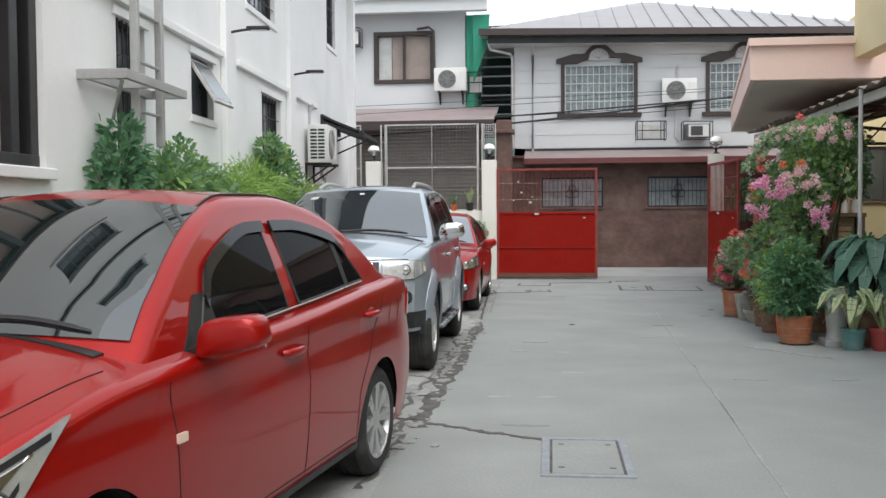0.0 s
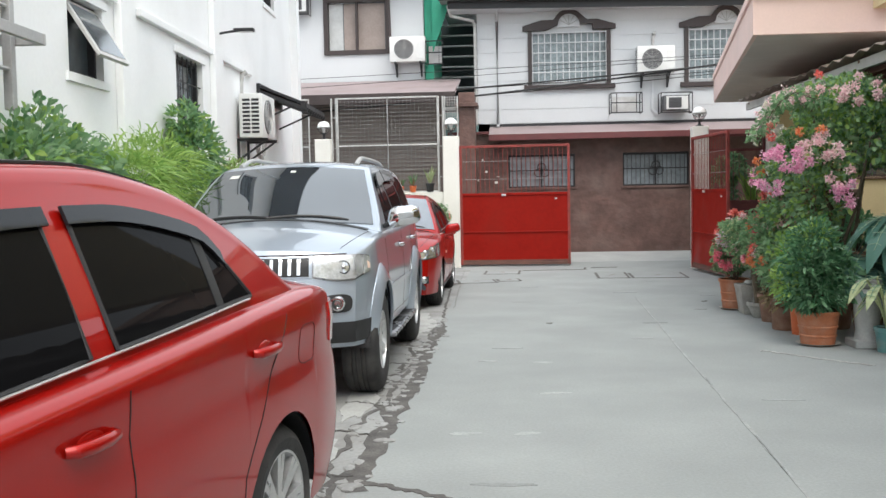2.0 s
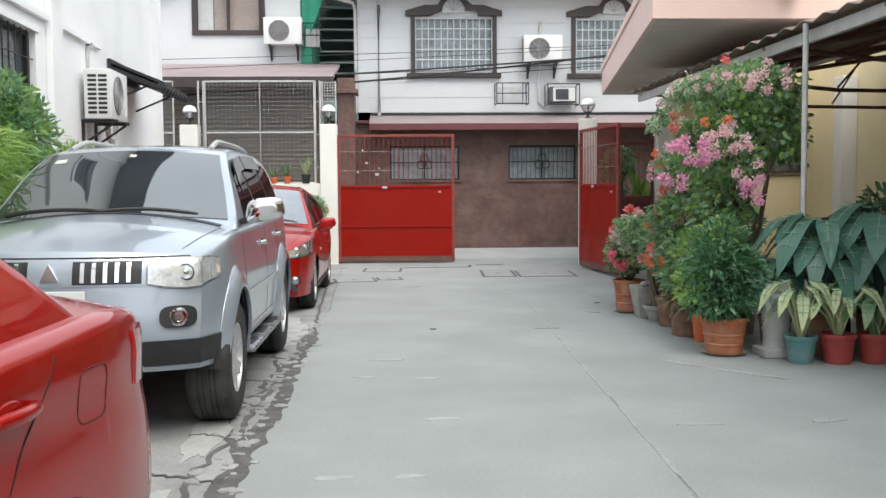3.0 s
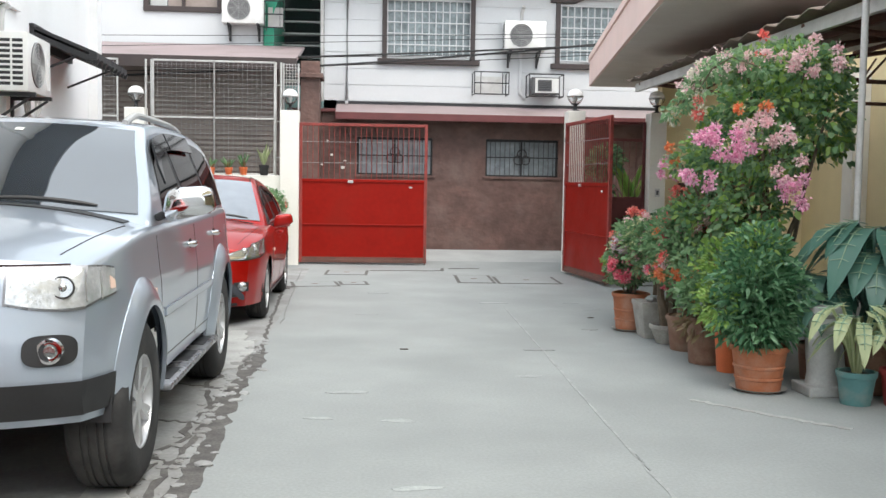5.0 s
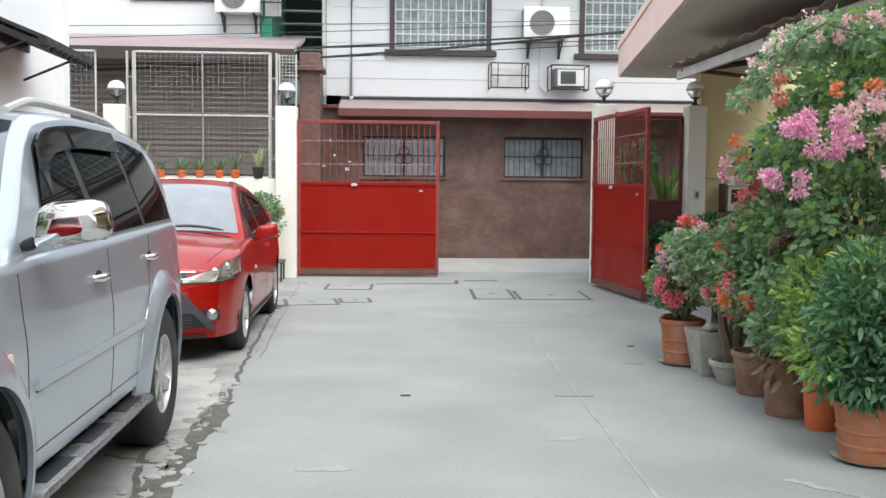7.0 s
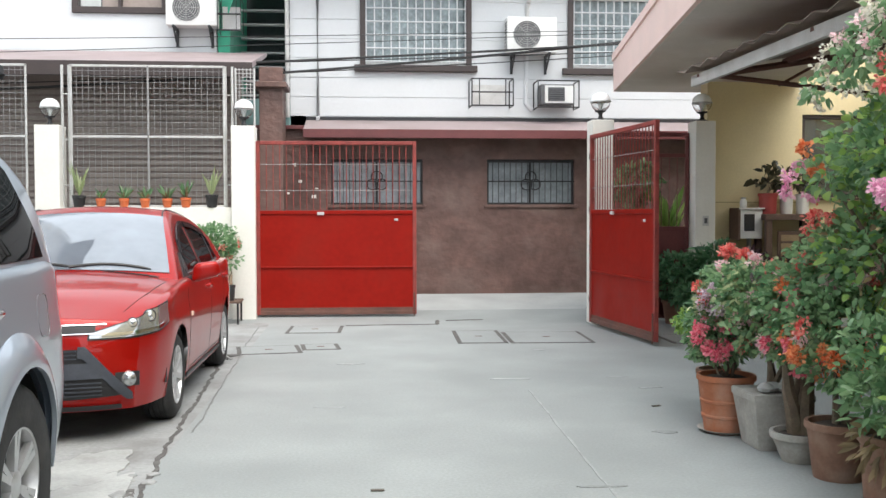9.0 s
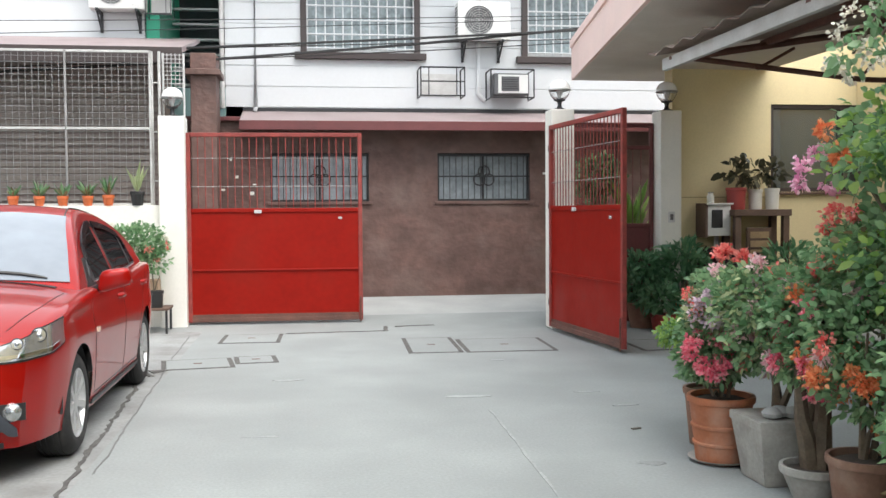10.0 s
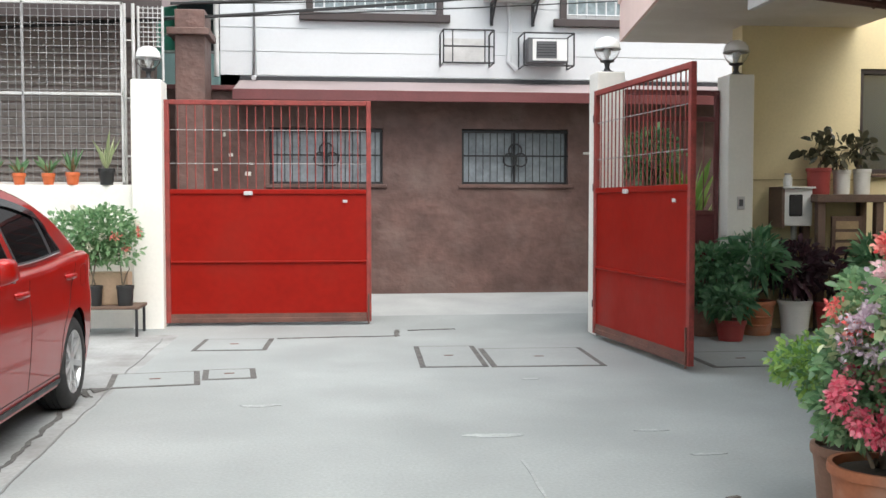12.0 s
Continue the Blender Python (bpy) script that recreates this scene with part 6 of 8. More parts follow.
# steel ladder tower with a bracket shelf
ld = thing("steel_ladder", "grey steel roof ladder with a bracket platform on the white wall", "ladder", place=lb(0.16, 1.52, 2.02))
for y in (0.0, 0.53):
    part("rail", bx(-0.03, 0.03, y - 0.03, y + 0.03, 0, 6, 0.006), STEEL_GREY, ld)
for k in range(15):
    part("rung", rod(bmesh.new(), (0, 0, 0.25 + k * 0.38), (0, 0.53, 0.25 + k * 0.38), 0.014, 8), STEEL_GREY, ld)
pf = bmesh.new()
box(pf, -0.16, 0.2, -0.68, -0.64, 0.40, 0.47, 0.004)
box(pf, -0.16, 0.2, 0.57, 0.61, 0.40, 0.47, 0.004)
box(pf, 0.16, 0.2, -0.64, 0.57, 0.401, 0.469, 0.004)
box(pf, -0.12, -0.08, -0.64, 0.57, 0.401, 0.469, 0.004)
box(pf, -0.08, 0.16, -0.12, -0.08, 0.403, 0.467, 0.004)
rod(pf, (0.16, -0.66, 0.40), (-0.14, -0.1, 0.18), 0.014, 6)
part("platform", pf, STEEL_GREY, ld, "angle iron platform frame")


def arm_lamp(y, z):
    a = thing("wall_lamp", "dark flat street lamp on a short wall arm", "lamp", "lamps on the white building", lb(0.0, y, z))
    part("arm", tube(bmesh.new(), [(0.0, 0, 0), (0.1, 0, 0.02), (0.2, 0, 0.035), (0.28, 0, 0.04)], 0.014, 8), BLACK_STEEL, a, "", True)
    part("head", box(bmesh.new(), 0.24, 0.48, -0.05, 0.05, 0.03, 0.07, 0.012), BLACK_STEEL, a, "flat dark lamp head", True)
    part("lens", bx(0.29, 0.46, -0.035, 0.035, 0.024, 0.031), AC_WHITE, a, "pale lens")
    part("plate", bx(0.0, 0.02, -0.05, 0.05, -0.06, 0.06, 0.004), BLACK_STEEL, a)


arm_lamp(4.5, 3.39)
arm_lamp(7.6, 3.37)
# outdoor unit facing the lane, and a dark sheet awning
copy_thing(ac0, lb(0.36, 8.5, 2.22, 90))
aw2 = thing("sheet_awning", "small black corrugated awning over a side door", "awning", place=lb(0, 9.85, 2.72))
bm = bmesh.new()
box(bm, 0.62, 0.70, 0.0, 1.68, -0.03, 0.045)
for k in range(14):
    y = k * 0.12
    box(bm, 0.0, 0.72, y, y + 0.06, 0.0, 0.02, m=pose(0, 0, 0.3, 0, 22, 0))
    box(bm, 0.0, 0.72, y + 0.06, y + 0.12, 0.02, 0.035, m=pose(0, 0, 0.3, 0, 22, 0))
part("sheet", bm, BLACK_STEEL, aw2, "corrugated sheet")["kind"] = "stuff"
batten = finish("batten", bx(0.0, 0.78, -0.02, 0.02, -0.06, 0.0, 0.003), BLACK_STEEL)
for k in range(9):
    share("batten", batten, aw2, pose(0, 0.04 + k * 0.2, 0.27, 0, 22, 0))
part("wall_plate", bx(0.0, 0.05, 0, 1.68, 0.1, 0.34), BLACK_STEEL, aw2)
for y in (0.05, 1.6):
    part("brace", rod(bmesh.new(), (0.0, y, -0.2), (0.6, y, 0.06), 0.014, 6), BLACK_STEEL, aw2)
coil = thing("wire_coil", "coiled pale cable hung on the wall", "cable", place=lb(0.1, 9.6, 2.2))
bm = bmesh.new()
for k in range(7):
    r = 0.24 - 0.012 * k
    tube(bm, [(0.02 * math.sin(3 * t + k), r * math.cos(t) * (1 + 0.1 * math.sin(k)), r * math.sin(t)) for t in [i * math.tau / 24 for i in range(25)]], 0.008, 5)
part("loops", bm, PALE_STEEL, coil, "", True)
part("hook", rod(bmesh.new(), (-0.1, 0, 0.22), (0.05, 0, 0.24), 0.01, 6), BLACK_STEEL, coil)
structure("wall_left_end", bx(-0.25, 0.12, 12.6, 12.85, 0, 6.4), WHITE_WALL, "white return wall at the end of the building", "wall", place=LB)
structure("wall_planter_left", bx(0.34, 0.42, 0.2, 12.6, 0, 1.28, 0.012), CREAM_WALL, "low cream planter wall beside the white building", "wall", place=LB)
structure("planter_soil", bx(0.0, 0.34, 0.2, 12.6, 0, 1.2), mat("garden_soil", (0.06, 0.045, 0.035), 0.95, var=0.3, scale=6, fine=40, bump=0.6), "dark planter soil", "soil", place=LB)

# ---- right house: soffit, canopy, window, meter ----
structure("soffit", prism(bmesh.new(), [(0.79, 7.46), (2.02, 15.86), (4.18, 15.86), (4.18, 7.46)], "z", 3.143, 3.149), SOFFIT, "grey beige soffit under the pink overhang", "trim")
structure("overhang_lip", prism(bmesh.new(), [(0.70, 7.37), (1.985, 15.93), (2.02, 15.93), (0.735, 7.40)], "z", 3.58, 3.68), PINK_WALL, "pink raised edge of the overhang", "trim")
structure("overhang_front_lip", bx(0.70, 4.2, 7.33, 7.40, 3.58, 3.68, 0.004), PINK_WALL, "pink raised front edge of the overhang", "trim")

cp = thing("carport_roof", "rusty corrugated sheet canopy on steel trusses", "canopy", place=pose(1.50, 0, 2.78))
bm = bmesh.new()
n = 96
prev = None
for i in range(n + 1):
    y = -8.0 + (11.6 + 8.0) * i / n
    dz = 0.022 * math.cos(i * math.pi)
    row = [bm.verts.new((0, y, 0.0 + dz)), bm.verts.new((3.85, y, 0.62 + dz)), bm.verts.new((3.85, y, 0.628 + dz)), bm.verts.new((0, y, 0.008 + dz))]
    if prev:
        for k in range(4):
            bm.faces.new((prev[k], prev[(k + 1) % 4], row[(k + 1) % 4], row[k]))
    prev = row
part("sheet", bm, RUSTY_ROOF, cp, "corrugated roofing sheet")
part("edge_beam", bx(0.10, 0.15, -8, 11.5, -0.14, -0.035, 0.005), PALE_STEEL, cp, "pale steel edge beam")
for k in range(9):
    y = -7.5 + k * 2.35
    part("rafter", tube(bmesh.new(), [(0.1, y, -0.07), (3.8, y, 0.50)], 0.035, 6), RUST, cp, "dark steel rafter")
    part("strut", tube(bmesh.new(), [(0.25, y, -0.05), (1.9, y, -0.22), (3.8, y, -0.25)], 0.026, 6), RUST, cp, "dark truss strut")
    for x in (0.9, 1.9, 2.9):
        part("web", rod(bmesh.new(), (x, y, -0.14 - 0.05 * (x > 1.5)), (x + 0.35, y, 0.05 + 0.15 * (x - 0.9)), 0.014, 6), RUST, cp)
for x in (1.0, 2.0, 3.0):
    part("purlin", bx(x - 0.025, x + 0.025, -7.8, 11.4, 0.161 * x - 0.09, 0.161 * x - 0.035), RUST, cp, "dark steel purlin")
for y in (5.45, -1.5):
    part("post", rod(bmesh.new(), (0.02, y, -2.78), (0.02, y, 0.0), 0.024, 12), PALE_STEEL, cp, "slim pale pole", True)

rw = thing("window_6", "dark framed window in the yellow wall", "window", place=pose(4.25, 14.72, 1.62), kind="structure")
part("pane", bx(0.03, 1.92, 0.08, 0.09, 0.03, 1.07), mat("reflecting_window_glass", (0.05, 0.065, 0.07), 0.03, var=0.2, scale=1.5, fine=8, bump=0.0, rvar=0.01, spec=1.0, ior=1.9), rw)
for x in (0, 0.95, 1.90):
    part("window_frame", bx(x, x + 0.05, 0.03, 0.12, 0, 1.1, 0.004), DARK_BROWN, rw)
for z in (0, 1.05):
    part("window_frame", bx(0, 1.95, 0.025, 0.122, z, z + 0.05, 0.004), DARK_BROWN, rw)
part("window_sill", bx(-0.03, 1.98, -0.05, 0.05, -0.035, -0.004, 0.006), WOOD, rw)
structure("wall_joint", bx(2.96, 4.25, 14.708, 14.718, 1.55, 1.562), mat("wall_joint_paint", (0.42, 0.35, 0.2), 0.8), "thin level joint in the yellow wall", "trim")
structure("column_right", bx(5.15, 5.4, 12.6, 12.9, 0, 3.14, 0.01), CREAM_WALL, "cream carport column", "pillar")
mb = thing("meter_box", "pale electric meter box with a dark window on the yellow wall", "meter box", place=pose(3.29, 14.42, 1.08))
part("case", bx(0, 0.30, 0, 0.3, 0, 0.38, 0.012), AC_WHITE, mb, "", True)
part("hood", bx(-0.02, 0.32, -0.03, 0.3, 0.38, 0.40, 0.005), AC_WHITE, mb)
part("view_port", bx(0.05, 0.19, -0.012, 0.004, 0.10, 0.32, 0.006), BLACK_STEEL, mb, "dark view port")
part("frame", bx(-0.03, 0.0, -0.01, 0.3, -0.02, 0.40, 0.004), WOOD, mb, "brown wooden side board")
part("conduit", rod(bmesh.new(), (0.2, 0.2, 0.0), (0.2, 0.2, -1.08), 0.03, 10), PALE_STEEL, mb, "pale conduit", True)
jar = thing("small_jar", "small white jar standing on the meter box", "jar", place=pose(3.36, 14.5, 1.48))
part("body", lathe(bmesh.new(), [(0.035, 0), (0.045, 0.01), (0.045, 0.09), (0.03, 0.11), (0.03, 0.12)], 16), AC_WHITE, jar, "", True)
part("lid", lathe(bmesh.new(), [(0.034, 0.12), (0.034, 0.135), (0.0, 0.137)], 16), STEEL_GREY, jar, "grey lid", True)
sw = thing("switch_plate", "small pale bell push on the cream pillar", "switch", place=pose(2.78, 14.39, 1.25))
part("plate", bx(0, 0.08, 0, 0.012, 0, 0.13, 0.004), PALE_STEEL, sw)
part("button", bx(0.02, 0.06, -0.006, 0.0, 0.03, 0.10, 0.003), AC_DARK, sw)
wr = thing("wooden_rack", "weathered brown wooden frame rack holding potted plants", "rack", place=pose(3.59, 14.3, 0.58))
for x in (0.0, 0.62):
    part("post", bx(x, x + 0.08, 0.0, 0.08, -0.58, 0.82, 0.006), WOOD, wr)
    part("post", bx(x, x + 0.08, 0.32, 0.40, -0.58, 0.82, 0.006), WOOD, wr)
for z in (0.0, 0.74):
    part("shelf", bx(-0.02, 0.72, -0.02, 0.41, z, z + 0.08, 0.006), WOOD, wr)
nb = part("notice_board", bx(0.18, 0.50, 0.06, 0.09, 0.20, 0.60, 0.004), WOOD, wr, "worn brown notice board")
for k in range(3):
    part("notice", bx(0.22, 0.46, 0.052, 0.0595, 0.25 + k * 0.11, 0.33 + k * 0.11), BOARD_PAPER, nb, "faded brown paper strip")

# ---- plants ----
def leaf_mat(name, a, b, rough=0.5, light=0.35):
    """Leaf or petal: each island takes its own shade between two colours; some light passes through."""
    m = bpy.data.materials.new(name)
    m.use_nodes = True
    n, l = m.node_tree.nodes, m.node_tree.links
    p = n["Principled BSDF"]
    geo = n.new("ShaderNodeNewGeometry")
    mix = n.new("ShaderNodeMixRGB")
    mix.inputs[1].default_value, mix.inputs[2].default_value = (*a, 1), (*b, 1)
    l.new(geo.outputs["Random Per Island"], mix.inputs[0])
    l.new(mix.outputs[0], p.inputs["Base Color"])
    p.inputs["Roughness"].default_value = rough
    tr = n.new("ShaderNodeBsdfTranslucent")
    l.new(mix.outputs[0], tr.inputs[0])
    ms = n.new("ShaderNodeMixShader")
    ms.inputs[0].default_value = light
    l.new(p.outputs[0], ms.inputs[1])
    l.new(tr.outputs[0], ms.inputs[2])
    l.new(ms.outputs[0], n["Material Output"].inputs[0])
    return m


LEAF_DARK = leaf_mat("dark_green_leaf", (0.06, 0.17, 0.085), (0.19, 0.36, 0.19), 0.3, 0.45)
LEAF_MID = leaf_mat("green_leaf", (0.11, 0.24, 0.11), (0.31, 0.47, 0.25), 0.3, 0.48)
LEAF_LIGHT = leaf_mat("light_green_leaf", (0.17, 0.33, 0.07), (0.38, 0.53, 0.15), 0.45, 0.45)
LEAF_BLUE = leaf_mat("blue_green_leaf", (0.05, 0.14, 0.105), (0.11, 0.235, 0.185), 0.33)
LEAF_PALE = leaf_mat("variegated_leaf", (0.28, 0.36, 0.16), (0.62, 0.66, 0.40), 0.45)
LEAF_DRY = leaf_mat("dry_leaf", (0.16, 0.12, 0.06), (0.30, 0.22, 0.12))
LEAF_BROWN = leaf_mat("bronze_leaf", (0.035, 0.04, 0.028), (0.13, 0.12, 0.075), 0.25)
LEAF_PURPLE = leaf_mat("purple_leaf", (0.03, 0.018, 0.025), (0.09, 0.035, 0.05))
PETAL_MAGENTA = leaf_mat("magenta_bract", (0.76, 0.26, 0.48), (0.94, 0.66, 0.76), 0.6, 0.35)
PETAL_PINK = leaf_mat("pale_pink_bract", (0.80, 0.46, 0.52), (0.92, 0.78, 0.76), 0.6, 0.35)
PETAL_ROSE = leaf_mat("rose_petal", (0.84, 0.12, 0.22), (0.94, 0.44, 0.48), 0.6, 0.35)
PETAL_LILAC = leaf_mat("pale_lilac_bract", (0.60, 0.44, 0.56), (0.80, 0.70, 0.74), 0.6, 0.35)
PETAL_RED = leaf_mat("red_petal", (0.78, 0.09, 0.09), (0.92, 0.40, 0.34), 0.6, 0.3)
PETAL_ORANGE = leaf_mat("orange_bract", (0.76, 0.18, 0.07), (0.88, 0.42, 0.20), 0.6, 0.3)
PETAL_WHITE = leaf_mat("cream_bract", (0.70, 0.64, 0.52), (0.85, 0.82, 0.74), 0.6, 0.35)
STEM = mat("woody_stem", (0.13, 0.10, 0.07), 0.85, var=0.25, scale=14, fine=70, bump=0.4)
TERRACOTTA = mat("terracotta", (0.40, 0.14, 0.065), 0.75, var=0.12, scale=5, fine=60, bump=0.2, dirt=(0.45, 0.32, 0.25), dirt_amount=0.45, dirt_scale=7, rand=0.12)
TERRA_BROWN = mat("brown_clay", (0.22, 0.12, 0.08), 0.8, var=0.15, scale=6, fine=60, bump=0.3, dirt=(0.34, 0.27, 0.22), dirt_amount=0.5, dirt_scale=6, rand=0.12)
ORANGE_POT = mat("orange_plastic_pot", (0.60, 0.14, 0.045), 0.5, var=0.06, scale=5, fine=60, bump=0.06)
GREY_POT = mat("cement_pot", (0.36, 0.35, 0.32), 0.9, var=0.15, scale=7, fine=50, bump=0.4, dirt=(0.18, 0.17, 0.14), dirt_amount=0.5, dirt_scale=6)
RED_POT = mat("red_plastic_pot", (0.33, 0.05, 0.045), 0.5, var=0.08, scale=6, fine=60, bump=0.06)
TEAL_POT = mat("teal_plastic_pot", (0.10, 0.24, 0.24), 0.5, var=0.08, scale=6, fine=60, bump=0.06, dirt=(0.3, 0.3, 0.27), dirt_amount=0.5, dirt_scale=9)
WHITE_POT = mat("white_plastic_pot", (0.70, 0.69, 0.65), 0.5, var=0.05, scale=6, fine=60, bump=0.05)
BLACK_POT = mat("black_plastic_pot", (0.02, 0.02, 0.02), 0.5, var=0.1, bump=0.05)
SOIL = mat("pot_soil", (0.05, 0.038, 0.03), 0.95, var=0.3, scale=20, fine=80, bump=0.6)
rng = np.random.default_rng(7)


def leaf_cloud(pos, way, length, width, fold=0.25, droop=0.25, vary=0.35):
    """A mesh of many separate leaves: at pos, pointing along way, each creased along its middle."""
    n = len(pos)
    way = way / np.maximum(1e-6, np.linalg.norm(way, axis=1, keepdims=True))
    ref = rng.normal(size=(n, 3))
    side = np.cross(way, ref)
    side /= np.maximum(1e-6, np.linalg.norm(side, axis=1, keepdims=True))
    up = np.cross(side, way)
    up *= np.where(up[:, 2:3] < 0, -1, 1)
    ln = (length * (1 + vary * rng.uniform(-1, 1, n)))[:, None]
    wd = (width * (1 + vary * rng.uniform(-1, 1, n)))[:, None] / 2
    down = np.array([0, 0, 1.0]) * droop
    v = np.empty((n, 8, 3))
    v[:, 0] = pos
    for k, t, w in ((1, 0.28, 0.88), (3, 0.68, 0.82)):
        mid = pos + way * ln * t - down * ln * t * t
        v[:, k] = mid + side * wd * w + up * wd * fold
        v[:, k + 1] = mid - side * wd * w + up * wd * fold
        v[:, 6 if k == 1 else 7] = mid
    v[:, 5] = pos + way * ln - down * ln
    f = np.array([(0, 1, 6), (0, 6, 2), (1, 3, 7), (1, 7, 6), (6, 7, 4), (6, 4, 2), (3, 5, 7), (7, 5, 4)])
    faces = (np.arange(n)[:, None, None] * 8 + f[None]).reshape(-1, 3)
    me = bpy.data.meshes.new("leaves")
    me.from_pydata(v.reshape(-1, 3).tolist(), [], faces.tolist())
    me.shade_smooth()
    return me


def scatter(blobs, n):
    """Points near the skins of uneven blobs (x, y, z, rx, ry, rz), with the outward way."""
    vol = np.array([b[3] * b[4] * b[5] for b in blobs]) ** 0.67
    pick = rng.choice(len(blobs), n, p=vol / vol.sum())
    b = np.array(blobs)[pick]
    d = rng.normal(size=(n, 3))
    d /= np.linalg.norm(d, axis=1, keepdims=True)
    lump = 1 + 0.22 * np.sin(5.1 * d[:, 0] + b[:, 0] * 7) * np.cos(4.3 * d[:, 1] + b[:, 1] * 5) + 0.12 * np.sin(9 * d[:, 2] + b[:, 2] * 11)
    r = rng.uniform(0.30, 1.0, n) ** 0.45 * lump
    return b[:, :3] + d * b[:, 3:6] * r[:, None], d


def foliage(parent, name, blobs, n, length, width, material, label, upward=0.35, droop=0.25):
    pos, d = scatter(blobs, n)
    way = d + rng.normal(size=d.shape) * 0.55 + np.array([0, 0, upward])
    me = leaf_cloud(pos, way, length, width, droop=droop)
    me.materials.append(material)
    ob = new(name, me)
    ob.parent = parent
    if label:
        ob["label"] = label
    ob["kind"] = "stuff"
    return ob


def blooms(parent, blobs, heads, petals, size, spread, material, label):
    """Loose heads of small petals on the outside of the blobs."""
    pos, d = scatter(blobs, heads)
    pos = pos + d * 0.055
    petals = petals * 9 // 4
    c = np.repeat(pos, petals, axis=0)
    off = rng.normal(size=c.shape)
    c = c + off * spread * 0.58
    me = leaf_cloud(c, off + np.repeat(d, petals, axis=0) * 0.8, size * 0.62, size * 0.56, fold=0.4, droop=0.05)
    me.materials.append(material)
    ob = new("blossom", me)
    ob.parent = parent
    ob["label"], ob["kind"] = label, "stuff"
    return ob


def round_pot(parent, r, h, material, taper=0.74, rim=0.035, ribs=0):
    bm = bmesh.new()
    prof = [(r * taper * 0.98, 0), (r * taper, 0.006)]
    for i in range(1, 7):
        t = i / 7
        prof.append((r * (taper + (0.93 - taper) * t), (h - rim) * t))
        if ribs and i in (2, 4):
            prof += [(r * (taper + (0.93 - taper) * t) + 0.008, (h - rim) * t + 0.006), (r * (taper + (0.93 - taper) * t) + 0.008, (h - rim) * t + 0.018), (r * (taper + (0.93 - taper) * t), (h - rim) * t + 0.024)]
    prof += [(r * 0.94, h - rim - 0.004), (r, h - rim), (r * 1.015, h - rim * 0.5), (r, h), (r - 0.018, h), (r - 0.022, h - 0.05), (0.0, h - 0.052)]
    lathe(bm, prof, 28)
    return part("pot", bm, material, parent, "", True)


def potted(label, x, y, r, h, material, z=0.0, square=False, saucer=False, group="potted plants along the lane", taper=0.74, name="potted_plant"):
    t = thing(name, label, "potted plant", group, pose(x, y, z))
    if square:
        bm = bmesh.new()
        prism(bm, [(-r, -r), (r, -r), (r, r), (-r, r)], "z", h * 0.86, h)
        for v in bm.verts:
            v.co.x *= 1.04
            v.co.y *= 1.04
        lo = [bm.verts.new((sx * r * 0.76, sy * r * 0.76, 0)) for sx, sy in ((-1, -1), (1, -1), (1, 1), (-1, 1))]
        hi = [bm.verts.new((sx * r, sy * r, h * 0.86)) for sx, sy in ((-1, -1), (1, -1), (1, 1), (-1, 1))]
        for i in range(4):
            bm.faces.new((lo[i], lo[(i + 1) % 4], hi[(i + 1) % 4], hi[i]))
        bm.faces.new(lo)
        bmesh.ops.bevel(bm, geom=bm.edges[:], offset=0.006, segments=2, affect="EDGES")
        part("pot", bm, material, t, "", True)
    else:
        round_pot(t, r, h, material, taper, ribs=2 if material is TERRACOTTA else 0)
    bm = bmesh.new()
    lathe(bm, [(r * 0.86, h - 0.03), (r * 0.6, h - 0.015), (0.0, h - 0.01)], 16)
    part("soil", bm, SOIL, t, "dark potting soil", True)
    if saucer:
        bm = bmesh.new()
        lathe(bm, [(r * 0.7, 0.0), (r * 0.95, 0.02), (r * 0.98, 0.025), (r * 0.9, 0.022), (r * 0.7, 0.006)], 24, caps=False)
        part("saucer", bm, GREY_POT, t, "cement saucer", True)
    return t


def stems(parent, tips, base, r=0.012, name="stem", material=None):
    for i, tip in enumerate(tips):
        a = Vector(base) + Vector((rng.uniform(-0.03, 0.03), rng.uniform(-0.03, 0.03), 0))
        b = Vector(tip)
        mid = a.lerp(b, 0.5) + Vector(tuple(rng.normal(size=3) * 0.05))
        pts = [a, a.lerp(mid, 0.5) + Vector((0, 0, 0.03)), mid, mid.lerp(b, 0.5), b]
        part(name, tube(bmesh.new(), pts, [r, r * 0.85, r * 0.7, r * 0.5, r * 0.3], 6), material or STEM, parent, "", True)


# far end of the row to the near end
pa = potted("terracotta pot of red flowering euphorbia on a saucer", 0.70, 8.22, 0.185, 0.37, TERRACOTTA, saucer=True)
ba = [(0.0, 0.0, 0.60, 0.2, 0.2, 0.16), (-0.06, -0.05, 0.74, 0.18, 0.19, 0.15), (0.1, 0.0, 0.82, 0.19, 0.19, 0.17), (-0.13, -0.02, 0.56, 0.12, 0.14, 0.11)]
stems(pa, [(b[0], b[1], b[2]) for b in ba], (0, 0, 0.34))
foliage(pa, "leaves", ba, 4000, 0.04, 0.024, LEAF_MID, "green leaves")
blooms(pa, [(-0.12, -0.14, 0.64, 0.07, 0.05, 0.05), (-0.02, -0.17, 0.52, 0.04, 0.03, 0.04)], 9, 60, 0.036, 0.028, PETAL_ROSE, "rose pink flower heads")
blooms(pa, [(0.1, -0.16, 0.65, 0.08, 0.05, 0.05), (0.03, -0.1, 1.1, 0.06, 0.06, 0.03)], 8, 60, 0.036, 0.028, PETAL_RED, "coral red flower heads")
